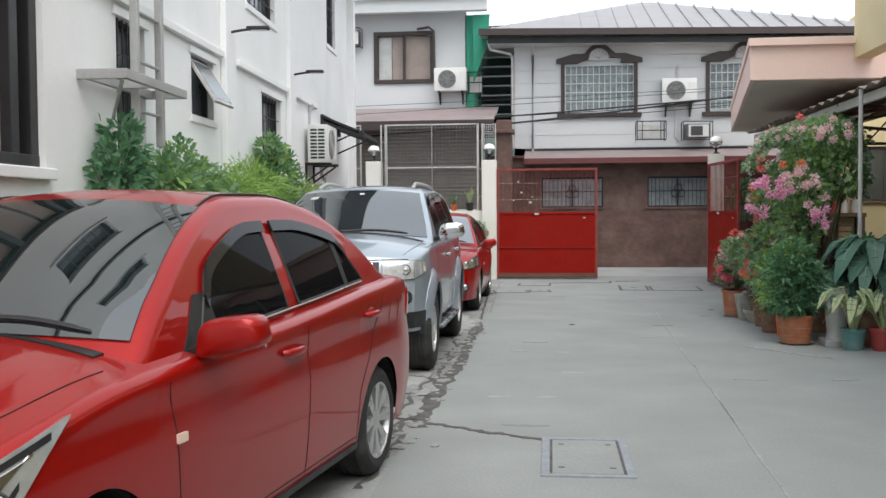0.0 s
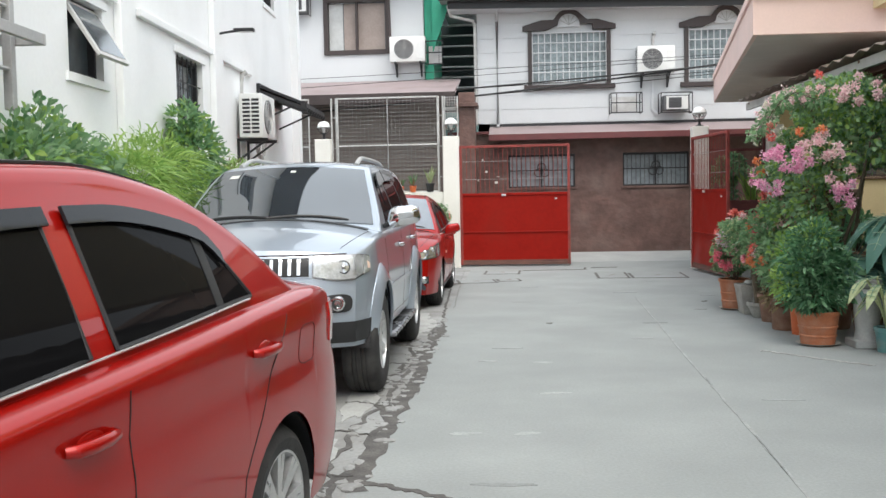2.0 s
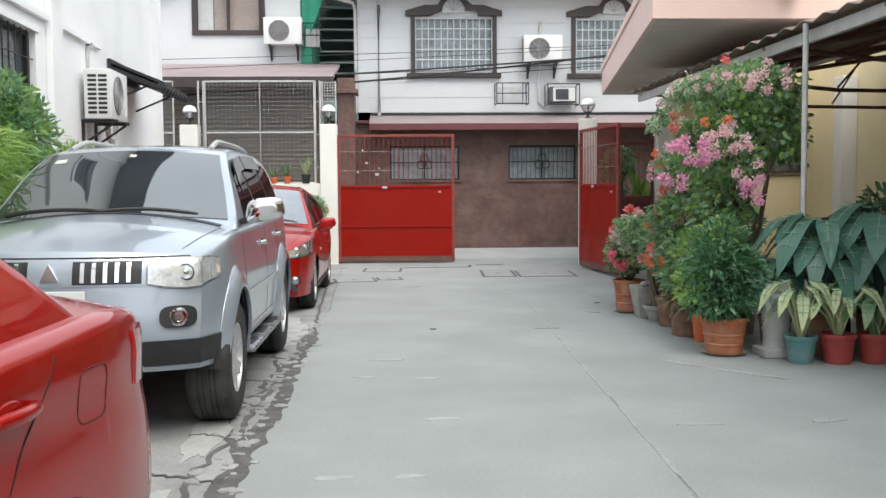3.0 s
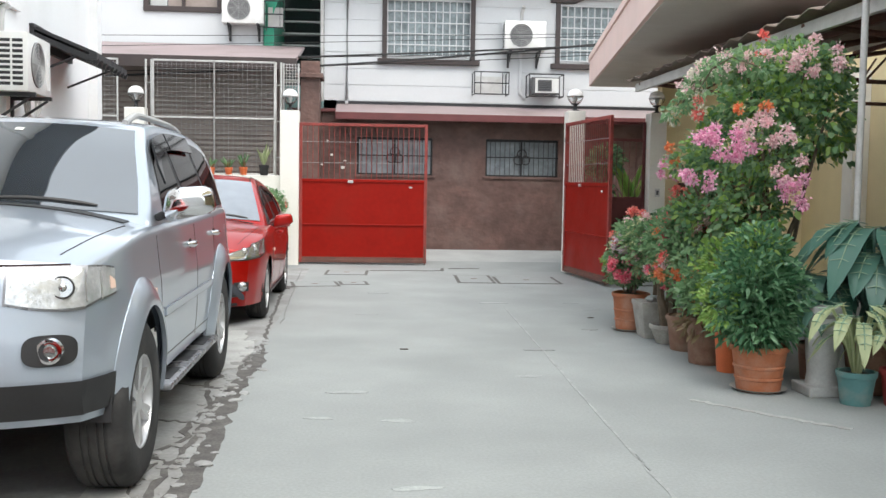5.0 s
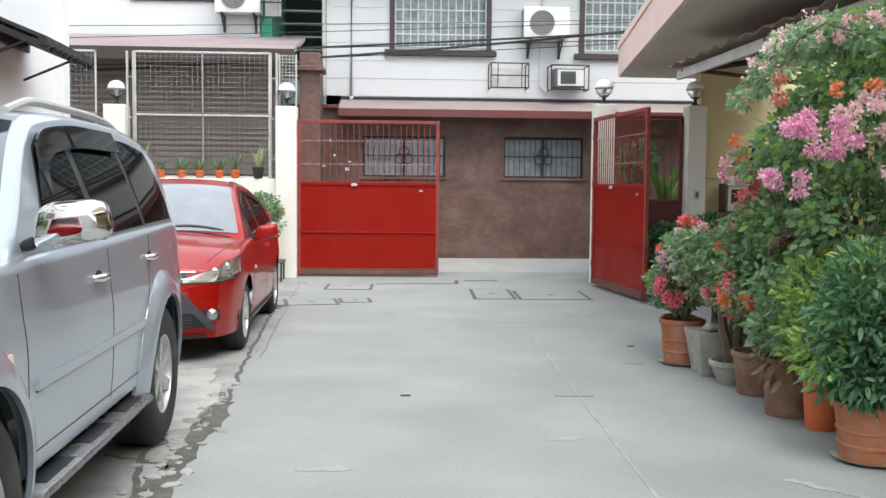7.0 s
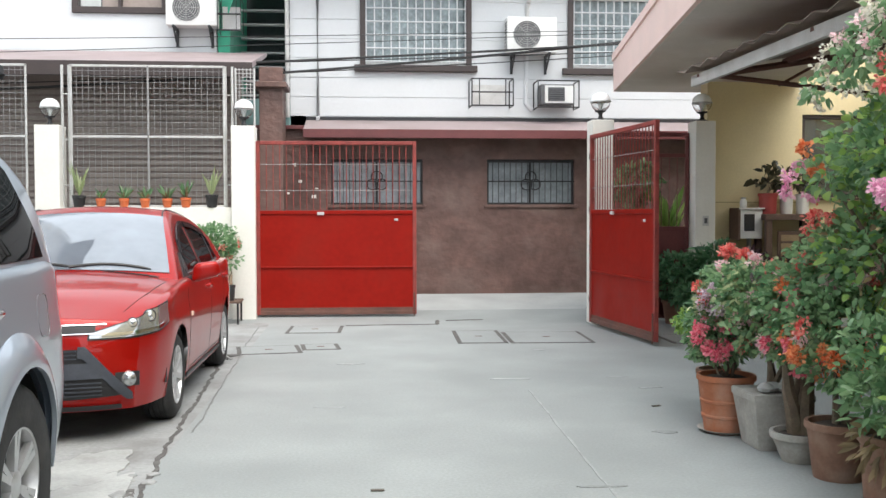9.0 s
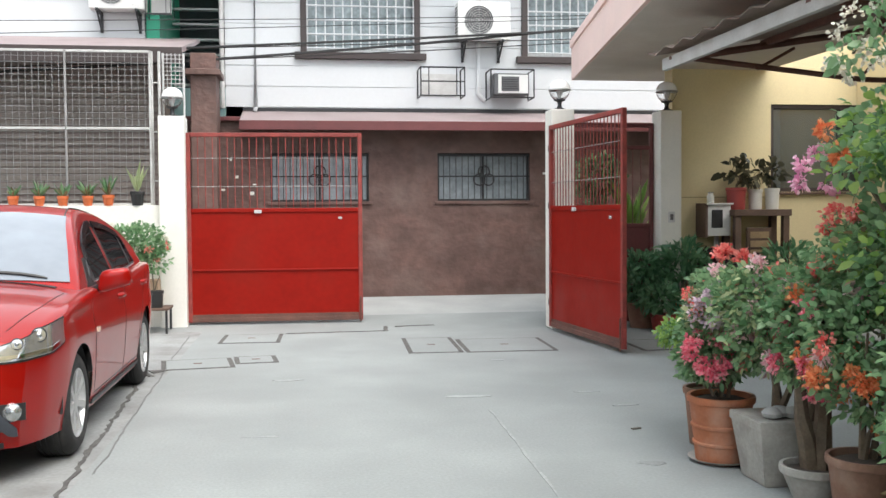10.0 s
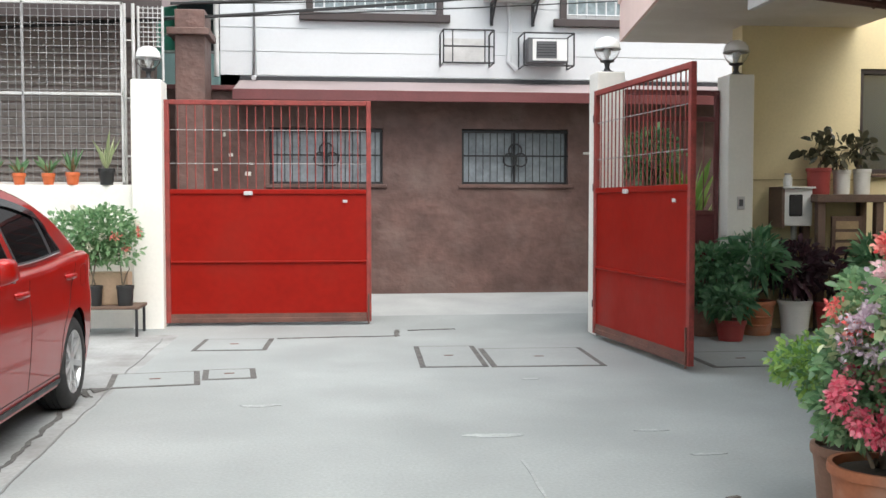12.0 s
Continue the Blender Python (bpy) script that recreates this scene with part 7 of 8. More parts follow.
blooms(pa, [(-0.1, -0.1, 0.84, 0.09, 0.1, 0.06), (0.07, -0.1, 1.0, 0.1, 0.1, 0.05), (-0.14, -0.08, 0.74, 0.05, 0.06, 0.05)], 15, 44, 0.032, 0.028, PETAL_LILAC, "pale lilac flower heads")
foliage(pa, "upper_leaves", [(0.03, -0.02, 0.96, 0.2, 0.2, 0.14)], 900, 0.04, 0.024, LEAF_MID, "green leaves")
foliage(pa, "pale_leaves", [(0.0, -0.06, 0.84, 0.2, 0.18, 0.15)], 700, 0.042, 0.026, LEAF_PALE, "pale variegated leaves")
pz = potted("brown clay pot of spreading light green shrub", 0.80, 8.62, 0.15, 0.34, TERRA_BROWN)
bz = [(-0.08, 0.2, 0.64, 0.16, 0.17, 0.075), (0.07, 0.24, 0.66, 0.16, 0.18, 0.08), (-0.06, 0.06, 0.58, 0.12, 0.13, 0.07), (0.0, 0.0, 0.5, 0.12, 0.12, 0.1)]
stems(pz, [(b[0], b[1], b[2]) for b in bz], (0, 0, 0.31))
foliage(pz, "leaves", bz, 2000, 0.036, 0.019, LEAF_LIGHT, "light green leaves")
foliage(pz, "older_leaves", bz, 1300, 0.036, 0.02, LEAF_MID, "green leaves")

pb = potted("square cement pot with a twisted bare stem and pale blooms", 0.825, 7.80, 0.178, 0.34, GREY_POT, square=True)
bb = [(0.0, 0.0, 0.75, 0.26, 0.24, 0.2), (-0.1, 0.05, 0.95, 0.24, 0.22, 0.18), (0.15, 0.0, 0.9, 0.24, 0.22, 0.2)]
stems(pb, [(b[0], b[1], b[2]) for b in bb], (0, 0, 0.32), 0.022)
foliage(pb, "leaves", bb, 2300, 0.044, 0.03, LEAF_MID, "green leaves")
foliage(pb, "pale_leaves", bb, 600, 0.044, 0.028, LEAF_PALE, "pale variegated leaves")
blooms(pb, bb, 14, 46, 0.034, 0.028, PETAL_PINK, "pale pink flower heads")
blooms(pb, bb, 10, 56, 0.036, 0.03, PETAL_RED, "red flower heads")
for k in range(4):
    part("stone", lathe(bmesh.new(), [(0.0, 0.0), (0.045, 0.015), (0.055, 0.035), (0.03, 0.06), (0.0, 0.065)], 8, (-0.08 + 0.055 * k, -0.09 + 0.03 * (k % 2), 0.335)), PALE_CONCRETE, pb, "pale stone", True)

pc = potted("low cement bowl with a gnarled trunk and orange bracts", 0.83, 7.44, 0.165, 0.17, GREY_POT, taper=0.6)
bc = [(0.02, 0.0, 0.70, 0.2, 0.2, 0.16), (0.05, 0.05, 0.95, 0.26, 0.26, 0.24)]
stems(pc, [(0, 0, 0.6), (0.05, 0.05, 0.9), (-0.1, 0.0, 0.8)], (0, 0, 0.14), 0.05)
foliage(pc, "leaves", bc, 2000, 0.044, 0.03, LEAF_MID, "green leaves")
blooms(pc, bc, 12, 40, 0.033, 0.032, PETAL_ORANGE, "orange bracts")
blooms(pc, bc, 14, 50, 0.036, 0.03, PETAL_ROSE, "red flower heads")

pd = potted("brown clay pot of orange bougainvillea", 0.875, 7.08, 0.175, 0.30, TERRA_BROWN)
bd = [(0.0, -0.02, 0.60, 0.2, 0.2, 0.16), (0.0, 0.0, 0.85, 0.28, 0.26, 0.24), (0.1, 0.1, 1.15, 0.28, 0.28, 0.22)]
stems(pd, [(b[0], b[1], b[2]) for b in bd], (0, 0, 0.27), 0.018)
foliage(pd, "leaves", bd, 2600, 0.044, 0.031, LEAF_MID, "green leaves")
blooms(pd, bd[:1], 12, 40, 0.034, 0.03, PETAL_ORANGE, "orange bracts")
blooms(pd, bd[1:], 13, 40, 0.034, 0.03, PETAL_RED, "red flower heads")
blooms(pd, bd[1:], 8, 38, 0.034, 0.03, PETAL_PINK, "pale pink flower heads")

pe = potted("dark weathered clay pot with dry trailing stems", 0.84, 6.46, 0.175, 0.37, TERRA_BROWN, taper=0.8)
be = [(0.0, 0.0, 0.72, 0.26, 0.26, 0.26), (-0.1, -0.05, 0.55, 0.18, 0.2, 0.15)]
stems(pe, [(b[0], b[1], b[2]) for b in be], (0, 0, 0.34), 0.016)
foliage(pe, "leaves", be, 900, 0.065, 0.03, LEAF_MID, "green leaves")
foliage(pe, "dry_leaves", [(-0.12, -0.1, 0.34, 0.12, 0.12, 0.1)], 90, 0.09, 0.03, LEAF_DRY, "hanging dry leaves", -0.6)

pf2 = potted("tall orange plastic pot of light green shrub", 0.89, 6.10, 0.125, 0.34, ORANGE_POT)
bf = [(-0.05, 0.0, 0.6, 0.2, 0.22, 0.22), (-0.02, 0.0, 0.85, 0.24, 0.24, 0.2)]
stems(pf2, [(b[0], b[1], b[2]) for b in bf], (0, 0, 0.31), 0.012)
foliage(pf2, "leaves", bf, 900, 0.06, 0.026, LEAF_LIGHT, "light green leaves")

pg = potted("wide orange terracotta pot of dense dark green shrub", 0.84, 5.42, 0.20, 0.32, TERRACOTTA, saucer=True)
bg = [(0.0, 0.0, 0.56, 0.29, 0.28, 0.24), (-0.03, 0.0, 0.78, 0.28, 0.27, 0.22), (-0.02, 0.02, 0.98, 0.2, 0.2, 0.17), (-0.05, -0.05, 0.43, 0.24, 0.22, 0.12), (0.12, 0.0, 0.66, 0.22, 0.22, 0.2)]
stems(pg, [(b[0], b[1], b[2]) for b in bg], (0, 0, 0.31), 0.014)
foliage(pg, "leaves", bg, 3800, 0.075, 0.026, LEAF_DARK, "dense dark green narrow leaves")
foliage(pg, "young_leaves", bg[2:3] + [(-0.28, 0.05, 0.6, 0.14, 0.2, 0.2)], 450, 0.06, 0.022, LEAF_LIGHT, "fresh light green tips")

# climbing bougainvillea behind the pots, on its own large pot
pv = potted("tall climbing bougainvillea with magenta, pink and white bracts", 1.32, 6.55, 0.24, 0.4, TERRA_BROWN, name="bougainvillea", group="")


def vine(*blobs):
    """Blobs given in the world, moved to the vine's pot."""
    return [(b[0] - 1.32, b[1] - 6.55, *b[2:]) for b in blobs]


bv = vine((1.0, 6.9, 1.2, 0.26, 0.42, 0.28), (1.05, 6.2, 1.25, 0.28, 0.4, 0.3), (1.25, 7.25, 1.3, 0.28, 0.38, 0.32), (1.08, 6.05, 1.68, 0.3, 0.34, 0.22), (0.98, 6.7, 1.68, 0.28, 0.42, 0.22),
          (1.2, 7.3, 1.75, 0.28, 0.36, 0.24), (1.18, 6.3, 2.08, 0.3, 0.4, 0.2), (1.38, 7.0, 2.15, 0.32, 0.4, 0.22), (1.4, 6.1, 2.3, 0.34, 0.36, 0.22), (1.5, 6.7, 2.44, 0.36, 0.46, 0.18),
          (1.6, 6.3, 1.85, 0.28, 0.36, 0.28), (1.72, 6.9, 2.25, 0.28, 0.42, 0.22), (0.78, 7.05, 1.6, 0.13, 0.18, 0.1), (1.5, 5.9, 2.0, 0.22, 0.22, 0.28), (0.98, 6.2, 2.34, 0.14, 0.18, 0.12), (0.9, 6.6, 1.95, 0.12, 0.2, 0.1))
stems(pv, [(b[0], b[1], b[2]) for b in bv], (0, 0, 0.36), 0.026)
foliage(pv, "leaves", bv, 5600, 0.058, 0.044, LEAF_MID, "green oval leaves", 0.35)
foliage(pv, "young_leaves", bv, 2600, 0.058, 0.042, LEAF_LIGHT, "fresh light green leaves", 0.2)
# core of the vine: inner shade painted by using the darker leaf colour
foliage(pv, "shaded_leaves", [(b[0] + 0.05, b[1], b[2], b[3] * 0.7, b[4] * 0.7, b[5] * 0.7) for b in bv], 700, 0.06, 0.036, LEAF_DARK, "inner leaves in a darker green for the shade inside the vine", 0.1)
foliage(pv, "dry_leaves", bv[:3], 420, 0.05, 0.03, LEAF_DRY, "a few dry brown leaves", -0.2)
blooms(pv, vine((0.66, 5.72, 1.72, 0.17, 0.1, 0.06), (0.52, 5.85, 1.47, 0.06, 0.07, 0.06), (1.16, 5.62, 1.42, 0.06, 0.07, 0.08)), 30, 40, 0.034, 0.028, PETAL_MAGENTA, "magenta bracts")
blooms(pv, vine((0.93, 5.74, 1.84, 0.15, 0.1, 0.08), (1.1, 5.66, 1.62, 0.15, 0.1, 0.13), (1.35, 5.8, 2.36, 0.16, 0.14, 0.1), (1.05, 6.0, 2.34, 0.12, 0.14, 0.06)), 34, 36, 0.034, 0.028, PETAL_PINK, "pale pink bracts")
blooms(pv, vine((0.6, 6.4, 2.2, 0.05, 0.12, 0.08), (0.66, 6.6, 1.98, 0.05, 0.1, 0.08), (1.05, 7.0, 2.4, 0.12, 0.2, 0.07), (0.95, 7.2, 2.2, 0.08, 0.14, 0.12)), 12, 16, 0.034, 0.026, PETAL_WHITE, "cream white bracts")
blooms(pv, vine((0.68, 6.18, 2.0, 0.05, 0.06, 0.04), (1.1, 6.1, 2.45, 0.2, 0.2, 0.08), (0.85, 7.3, 1.42, 0.08, 0.1, 0.06)), 7, 30, 0.038, 0.024, PETAL_RED, "red bracts")
blooms(pv, vine((0.77, 7.15, 1.70, 0.05, 0.06, 0.05), (0.9, 5.8, 1.98, 0.06, 0.05, 0.03)), 5, 28, 0.04, 0.024, PETAL_ORANGE, "orange bracts")
blooms(pv, vine((0.75, 7.3, 1.57, 0.05, 0.05, 0.06)), 4, 26, 0.04, 0.026, PETAL_MAGENTA, "magenta bracts")
for k in range(4):
    y0 = 5.9 + 0.2 * k
    sp = vine((0.95, y0, 2.3, 0, 0, 0), (0.8, y0 + 0.12, 2.38 - 0.02 * k, 0, 0, 0), (0.68, y0 + 0.2, 2.3 - 0.04 * k, 0, 0, 0), (0.6, y0 + 0.26, 2.14 - 0.04 * k, 0, 0, 0))
    part("spray", tube(bmesh.new(), [q[:3] for q in sp], 0.006, 5), STEM, pv, "arching spray", True)
    foliage(pv, "spray_leaves", [(*q[:3], 0.08, 0.1, 0.07) for q in sp], 170, 0.05, 0.032, LEAF_MID, "green oval leaves", 0.1)
    blooms(pv, [(*q[:3], 0.05, 0.06, 0.04) for q in sp[1:]], 6, 14, 0.034, 0.022, PETAL_WHITE if k % 2 else PETAL_PINK, "pale bracts")


def big_leaf(parent, base, tip_way, length, width, material, bend=0.5, name="leaf", lobes=True):
    """One large arrow-shaped leaf on a stalk, with raised veins and a drooping blade."""
    bm = bmesh.new()
    w = Vector(tip_way).normalized()
    side = w.cross(Vector((0, 0, 1))).normalized()
    nrow, ncol = 12, 6
    grid = []
    for i in range(nrow + 1):
        t = i / nrow
        half = width / 2 * (math.sin(math.pi * min(1.0, (t * 0.86 + 0.14))) ** 0.75 if lobes else math.sin(math.pi * (0.04 + 0.96 * t)) ** 0.8) * (1 if t < 1 else 0.02)
        c = Vector(base) + w * length * t - Vector((0, 0, 1)) * bend * length * t * t
        row = []
        for j in range(-ncol, ncol + 1):
            u = j / ncol
            back = -w * length * 0.22 * abs(u) * (1 - t) ** 2 if lobes else Vector((0, 0, 0))
            wave = 0.012 * math.sin(9 * t + 2 * u) * abs(u)
            row.append(bm.verts.new(c + side * half * u + back + Vector((0, 0, 0.22 * half * abs(u) + wave))))
        grid.append(row)
    for a, b in zip(grid, grid[1:]):
        for j in range(2 * ncol):
            bm.faces.new((a[j], a[j + 1], b[j + 1], b[j]))
    return part(name, bm, material, parent, "", True)


VEIN = mat("pale_leaf_vein", (0.22, 0.33, 0.22), 0.5, var=0.1, bump=0.0)


def aroid(label, x, y, z, pot, leaves, size, material, wide=0.62, group="large leaved plants", stalk=0.5):
    t = potted(label, x, y, *pot[:2], pot[2], z, group=group)
    h = pot[1]
    for k in range(leaves):
        a = math.tau * (k + 0.35 * rng.uniform()) / leaves
        r = rng.uniform(0.10, 0.24)
        top = Vector((r * math.cos(a), r * math.sin(a), h + stalk * rng.uniform(0.6, 1.15)))
        part("stalk", tube(bmesh.new(), [(0.02 * math.cos(a), 0.02 * math.sin(a), h - 0.02), (0.5 * r * math.cos(a), 0.5 * r * math.sin(a), h + 0.6 * (top.z - h)), tuple(top)], 0.011, 6), material, t, "", True)
        way = (math.cos(a) * 0.8 - 0.15, math.sin(a) * 0.8 - 0.2, rng.uniform(-0.1, 0.15))
        ln = size * rng.uniform(0.8, 1.15)
        bend = rng.uniform(0.8, 1.35)
        big_leaf(t, top, way, ln, ln * wide, material, bend)
        w = Vector(way).normalized()
        sd = w.cross(Vector((0, 0, 1))).normalized()
        bmv = bmesh.new()
        for q in (0.12, 0.3, 0.48, 0.66):
            for sg in (-1, 1):
                c0 = top + w * ln * q - Vector((0, 0, 1)) * bend * ln * q * q + Vector((0, 0, 0.012))
                tube(bmv, [c0, c0 + (sd * sg * 0.26 + w * 0.10) * ln * (1 - 0.5 * q) + Vector((0, 0, 0.03 * ln - 0.1 * ln * q))], [0.004, 0.002], 4)
        part("vein_net", bmv, VEIN, t, "pale side veins")["kind"] = "stuff"
        part("vein", tube(bmesh.new(), [top + w * ln * q - Vector((0, 0, 1)) * bend * ln * q * q + Vector((0, 0, 0.008)) for q in (0, 0.25, 0.5, 0.75)], [0.008, 0.006, 0.005, 0.003], 5), VEIN, t, "pale midrib", True)
    return t


aroid("teal pot of variegated dieffenbachia with pale leaves", 1.32, 4.98, 0, (0.13, 0.22, TEAL_POT), 13, 0.20, LEAF_PALE, 0.42, stalk=0.38)
aroid("red plastic pot of variegated leafy plant", 1.60, 4.92, 0, (0.14, 0.24, RED_POT), 12, 0.19, LEAF_PALE, 0.42, stalk=0.36)
aroid("red plastic pot of broad leafed plant", 1.90, 4.92, 0, (0.14, 0.24, RED_POT), 11, 0.22, LEAF_MID, 0.45, stalk=0.4)
aroid("large blue green alocasia with arrow leaves in a clay pot", 1.62, 5.35, 0, (0.2, 0.36, TERRA_BROWN), 21, 0.36, LEAF_BLUE, 0.60, stalk=0.72)
aroid("large dark green alocasia in a clay pot", 2.1, 5.25, 0, (0.2, 0.36, TERRA_BROWN), 18, 0.42, LEAF_BLUE, 0.62, stalk=0.9)
aroid("small blue green alocasia in a clay pot", 1.36, 5.62, 0, (0.15, 0.3, TERRA_BROWN), 16, 0.30, LEAF_BLUE, 0.60, stalk=0.6)
# weathered concrete baluster between the pots
bal = thing("concrete_baluster", "weathered white stained concrete baluster pedestal", "pedestal", place=pose(1.24, 5.30, 0))
bm = bmesh.new()
lathe(bm, [(0.13, 0), (0.135, 0.05), (0.11, 0.08), (0.10, 0.15), (0.115, 0.3), (0.12, 0.42), (0.10, 0.5), (0.09, 0.53), (0.125, 0.56), (0.13, 0.61), (0.0, 0.615)], 20)
part("shaft", bm, PALE_CONCRETE, bal, "", True)
part("foot", bx(-0.15, 0.15, -0.15, 0.15, 0, 0.07, 0.012), PALE_CONCRETE, bal)
# dark shrubs further in, under the canopy
for k, (x, y, s) in enumerate(((2.75, 6.4, 0.8), (2.9, 4.6, 0.9), (3.5, 5.6, 0.9))):
    t = potted("clay pot of dark leafy shrub in the carport shade", x, y, 0.2, 0.36, TERRA_BROWN, group="shrubs under the canopy")
    bl = [(0, 0, 0.65 * s, 0.38, 0.4, 0.34), (0.05, 0.1, 1.1 * s, 0.34, 0.36, 0.3), (-0.05, -0.1, 1.45 * s, 0.26, 0.28, 0.24)]
    stems(t, [(b[0], b[1], b[2]) for b in bl], (0, 0, 0.33), 0.014)
    foliage(t, "leaves", bl, 1300, 0.11, 0.045, LEAF_DARK, "dark green leaves")
tb = thing("low_bench", "worn brown wooden bench under the canopy", "bench", place=pose(2.1, 5.9, 0))
part("seat", bx(-0.1, 0.75, -0.2, 0.2, 0.86, 0.91, 0.006), WOOD, tb)
part("apron", bx(-0.08, 0.73, -0.19, -0.165, 0.55, 0.86, 0.004), TERRACOTTA, tb, "orange brown board")
for x in (-0.06, 0.68):
    for y in (-0.17, 0.14):
        part("leg", bx(x, x + 0.05, y, y + 0.05, 0, 0.86, 0.004), WOOD, tb)

# plants at the foot of the yellow wall
for k, (x, y, r, h, pm, lm, lab, bl, n, ln, wd) in enumerate((
        (2.42, 14.3, 0.2, 0.3, TERRA_BROWN, LEAF_DARK, "dark clay pot of dark leafy shrub behind the gate leaf", [(0, 0, 0.54, 0.32, 0.3, 0.24), (0, 0, 0.74, 0.26, 0.26, 0.16)], 1100, 0.09, 0.04),
        (2.52, 13.9, 0.15, 0.2, RED_POT, LEAF_DARK, "red plastic pot of low dark plant", [(0, 0, 0.38, 0.24, 0.22, 0.16)], 400, 0.1, 0.045),
        (2.95, 14.3, 0.19, 0.34, TERRACOTTA, LEAF_DARK, "terracotta pot of long leafed croton", [(0, 0, 0.72, 0.3, 0.28, 0.14), (0, 0, 0.88, 0.22, 0.22, 0.12)], 420, 0.19, 0.045),
        (3.36, 14.3, 0.17, 0.34, WHITE_POT, LEAF_PURPLE, "white plastic pot of purple leafed plant", [(0, 0, 0.66, 0.24, 0.24, 0.24)], 500, 0.12, 0.05),
        (3.72, 14.3, 0.15, 0.32, RED_POT, LEAF_PURPLE, "red plastic pot of dark leafed plant", [(0, 0, 0.6, 0.2, 0.2, 0.2)], 260, 0.12, 0.05),
        (4.15, 14.05, 0.17, 0.3, TERRA_BROWN, LEAF_DARK, "clay pot of dark long leafed plant", [(0, 0, 0.7, 0.28, 0.28, 0.26)], 380, 0.18, 0.05))):
    t = potted(lab, x, y, r, h, pm, group="pots at the yellow wall")
    stems(t, [(b[0], b[1], b[2]) for b in bl], (0, 0, h - 0.03), 0.012)
    foliage(t, "leaves", bl, n, ln, wd, lm, "")
blooms(bpy.data.objects["potted_plant"], [(0, 0, 0.9, 0.2, 0.2, 0.1)], 5, 20, 0.03, 0.03, PETAL_RED, "red flower heads")
for x, r, h, pm in ((3.69, 0.125, 0.27, RED_POT), (3.94, 0.09, 0.25, WHITE_POT), (4.16, 0.09, 0.26, WHITE_POT)):
    t = potted("small pot with a dark rubber plant on the rack", x, 14.5, r, h, pm, 1.40, group="pots on the wooden rack", taper=0.85)
    stems(t, [(0, 0, h + 0.2), (0.05, 0, h + 0.15)], (0, 0, h - 0.03), 0.01)
    foliage(t, "leaves", [(0, 0, h + 0.2, 0.15, 0.14, 0.12)], 40, 0.13, 0.075, LEAF_BROWN, "dark glossy leaves")

tp = potted("clay pot of tall green shrub behind the foot gate", 2.1, 15.35, 0.2, 0.36, TERRA_BROWN, group="pots at the yellow wall")
tb2 = [(0.0, 0, 0.9, 0.32, 0.28, 0.34), (-0.1, 0, 1.4, 0.34, 0.3, 0.34), (0.12, 0.05, 1.85, 0.3, 0.26, 0.26)]
stems(tp, [(b[0], b[1], b[2]) for b in tb2], (0, 0, 0.33), 0.016)
foliage(tp, "leaves", tb2, 1300, 0.10, 0.05, LEAF_DARK, "dark green leaves")
foliage(tp, "young_leaves", tb2[2:], 220, 0.10, 0.05, LEAF_MID, "lighter young leaves")

# ---- plants in the long planter by the white building ----
def planter_bush(label, y, blobs, n, ln, wd, material, x=0.18, name="planter_shrub", mat2=None, droop=0.25):
    t = thing(name, label, "shrub", "shrubs in the long planter", lb(x, y, 1.2))
    stems(t, [(b[0], b[1], b[2]) for b in blobs], (0, 0, -0.02), 0.014)
    foliage(t, "leaves", blobs, n, ln, wd, material, "", droop=droop)
    if mat2:
        foliage(t, "young_leaves", blobs, n // 3, ln, wd, mat2, "lighter young leaves", droop=droop)
    return t


planter_bush("dark potted climber against the white wall", 1.1, [(0, 0, 0.45, 0.2, 0.25, 0.4), (0, 0.1, 0.75, 0.16, 0.2, 0.25)], 800, 0.085, 0.04, LEAF_DARK)
planter_bush("dense broad leafed green shrub in the planter", 2.1, [(0.05, -0.2, 0.4, 0.3, 0.5, 0.34), (0, 0.35, 0.5, 0.3, 0.5, 0.36), (0.05, 0.8, 0.38, 0.28, 0.35, 0.28)], 3000, 0.085, 0.036, LEAF_MID, mat2=LEAF_LIGHT)
planter_bush("low dark leafy shrub at the planter's near end", 0.5, [(0.1, 0, 0.15, 0.25, 0.5, 0.18)], 900, 0.08, 0.036, LEAF_MID)
planter_bush("feathery light green palm shrub in the planter", 3.9, [(0.1, -0.2, 0.36, 0.32, 0.6, 0.34), (0.1, 0.5, 0.42, 0.32, 0.55, 0.38)], 2800, 0.19, 0.016, LEAF_LIGHT, droop=0.5)
planter_bush("tall green shrub in the planter", 5.5, [(0.05, 0, 0.35, 0.32, 0.5, 0.34), (0.05, 0.25, 0.72, 0.26, 0.38, 0.30), (0.0, 0.2, 1.0, 0.16, 0.22, 0.2)], 3000, 0.085, 0.03, LEAF_MID, mat2=LEAF_LIGHT)
planter_bush("trailing light green shrub in the planter", 6.9, [(0.12, 0, 0.3, 0.3, 0.8, 0.34), (0.1, 0.7, 0.36, 0.28, 0.6, 0.34)], 2800, 0.15, 0.014, LEAF_LIGHT, mat2=LEAF_DRY, droop=0.5)
planter_bush("dry stemmed shrub in the planter", 8.6, [(0.1, 0, 0.16, 0.28, 0.6, 0.2)], 900, 0.13, 0.016, LEAF_DRY, mat2=LEAF_LIGHT, droop=0.4)
planter_bush("dark leafy shrub at the planter's far end", 11.0, [(0.1, 0, 0.3, 0.3, 0.7, 0.3)], 900, 0.13, 0.05, LEAF_MID)
hd = thing("low_hedge", "brownish low clipped hedge along the planter edge", "hedge", place=lb(0.36, 0, 1.22))
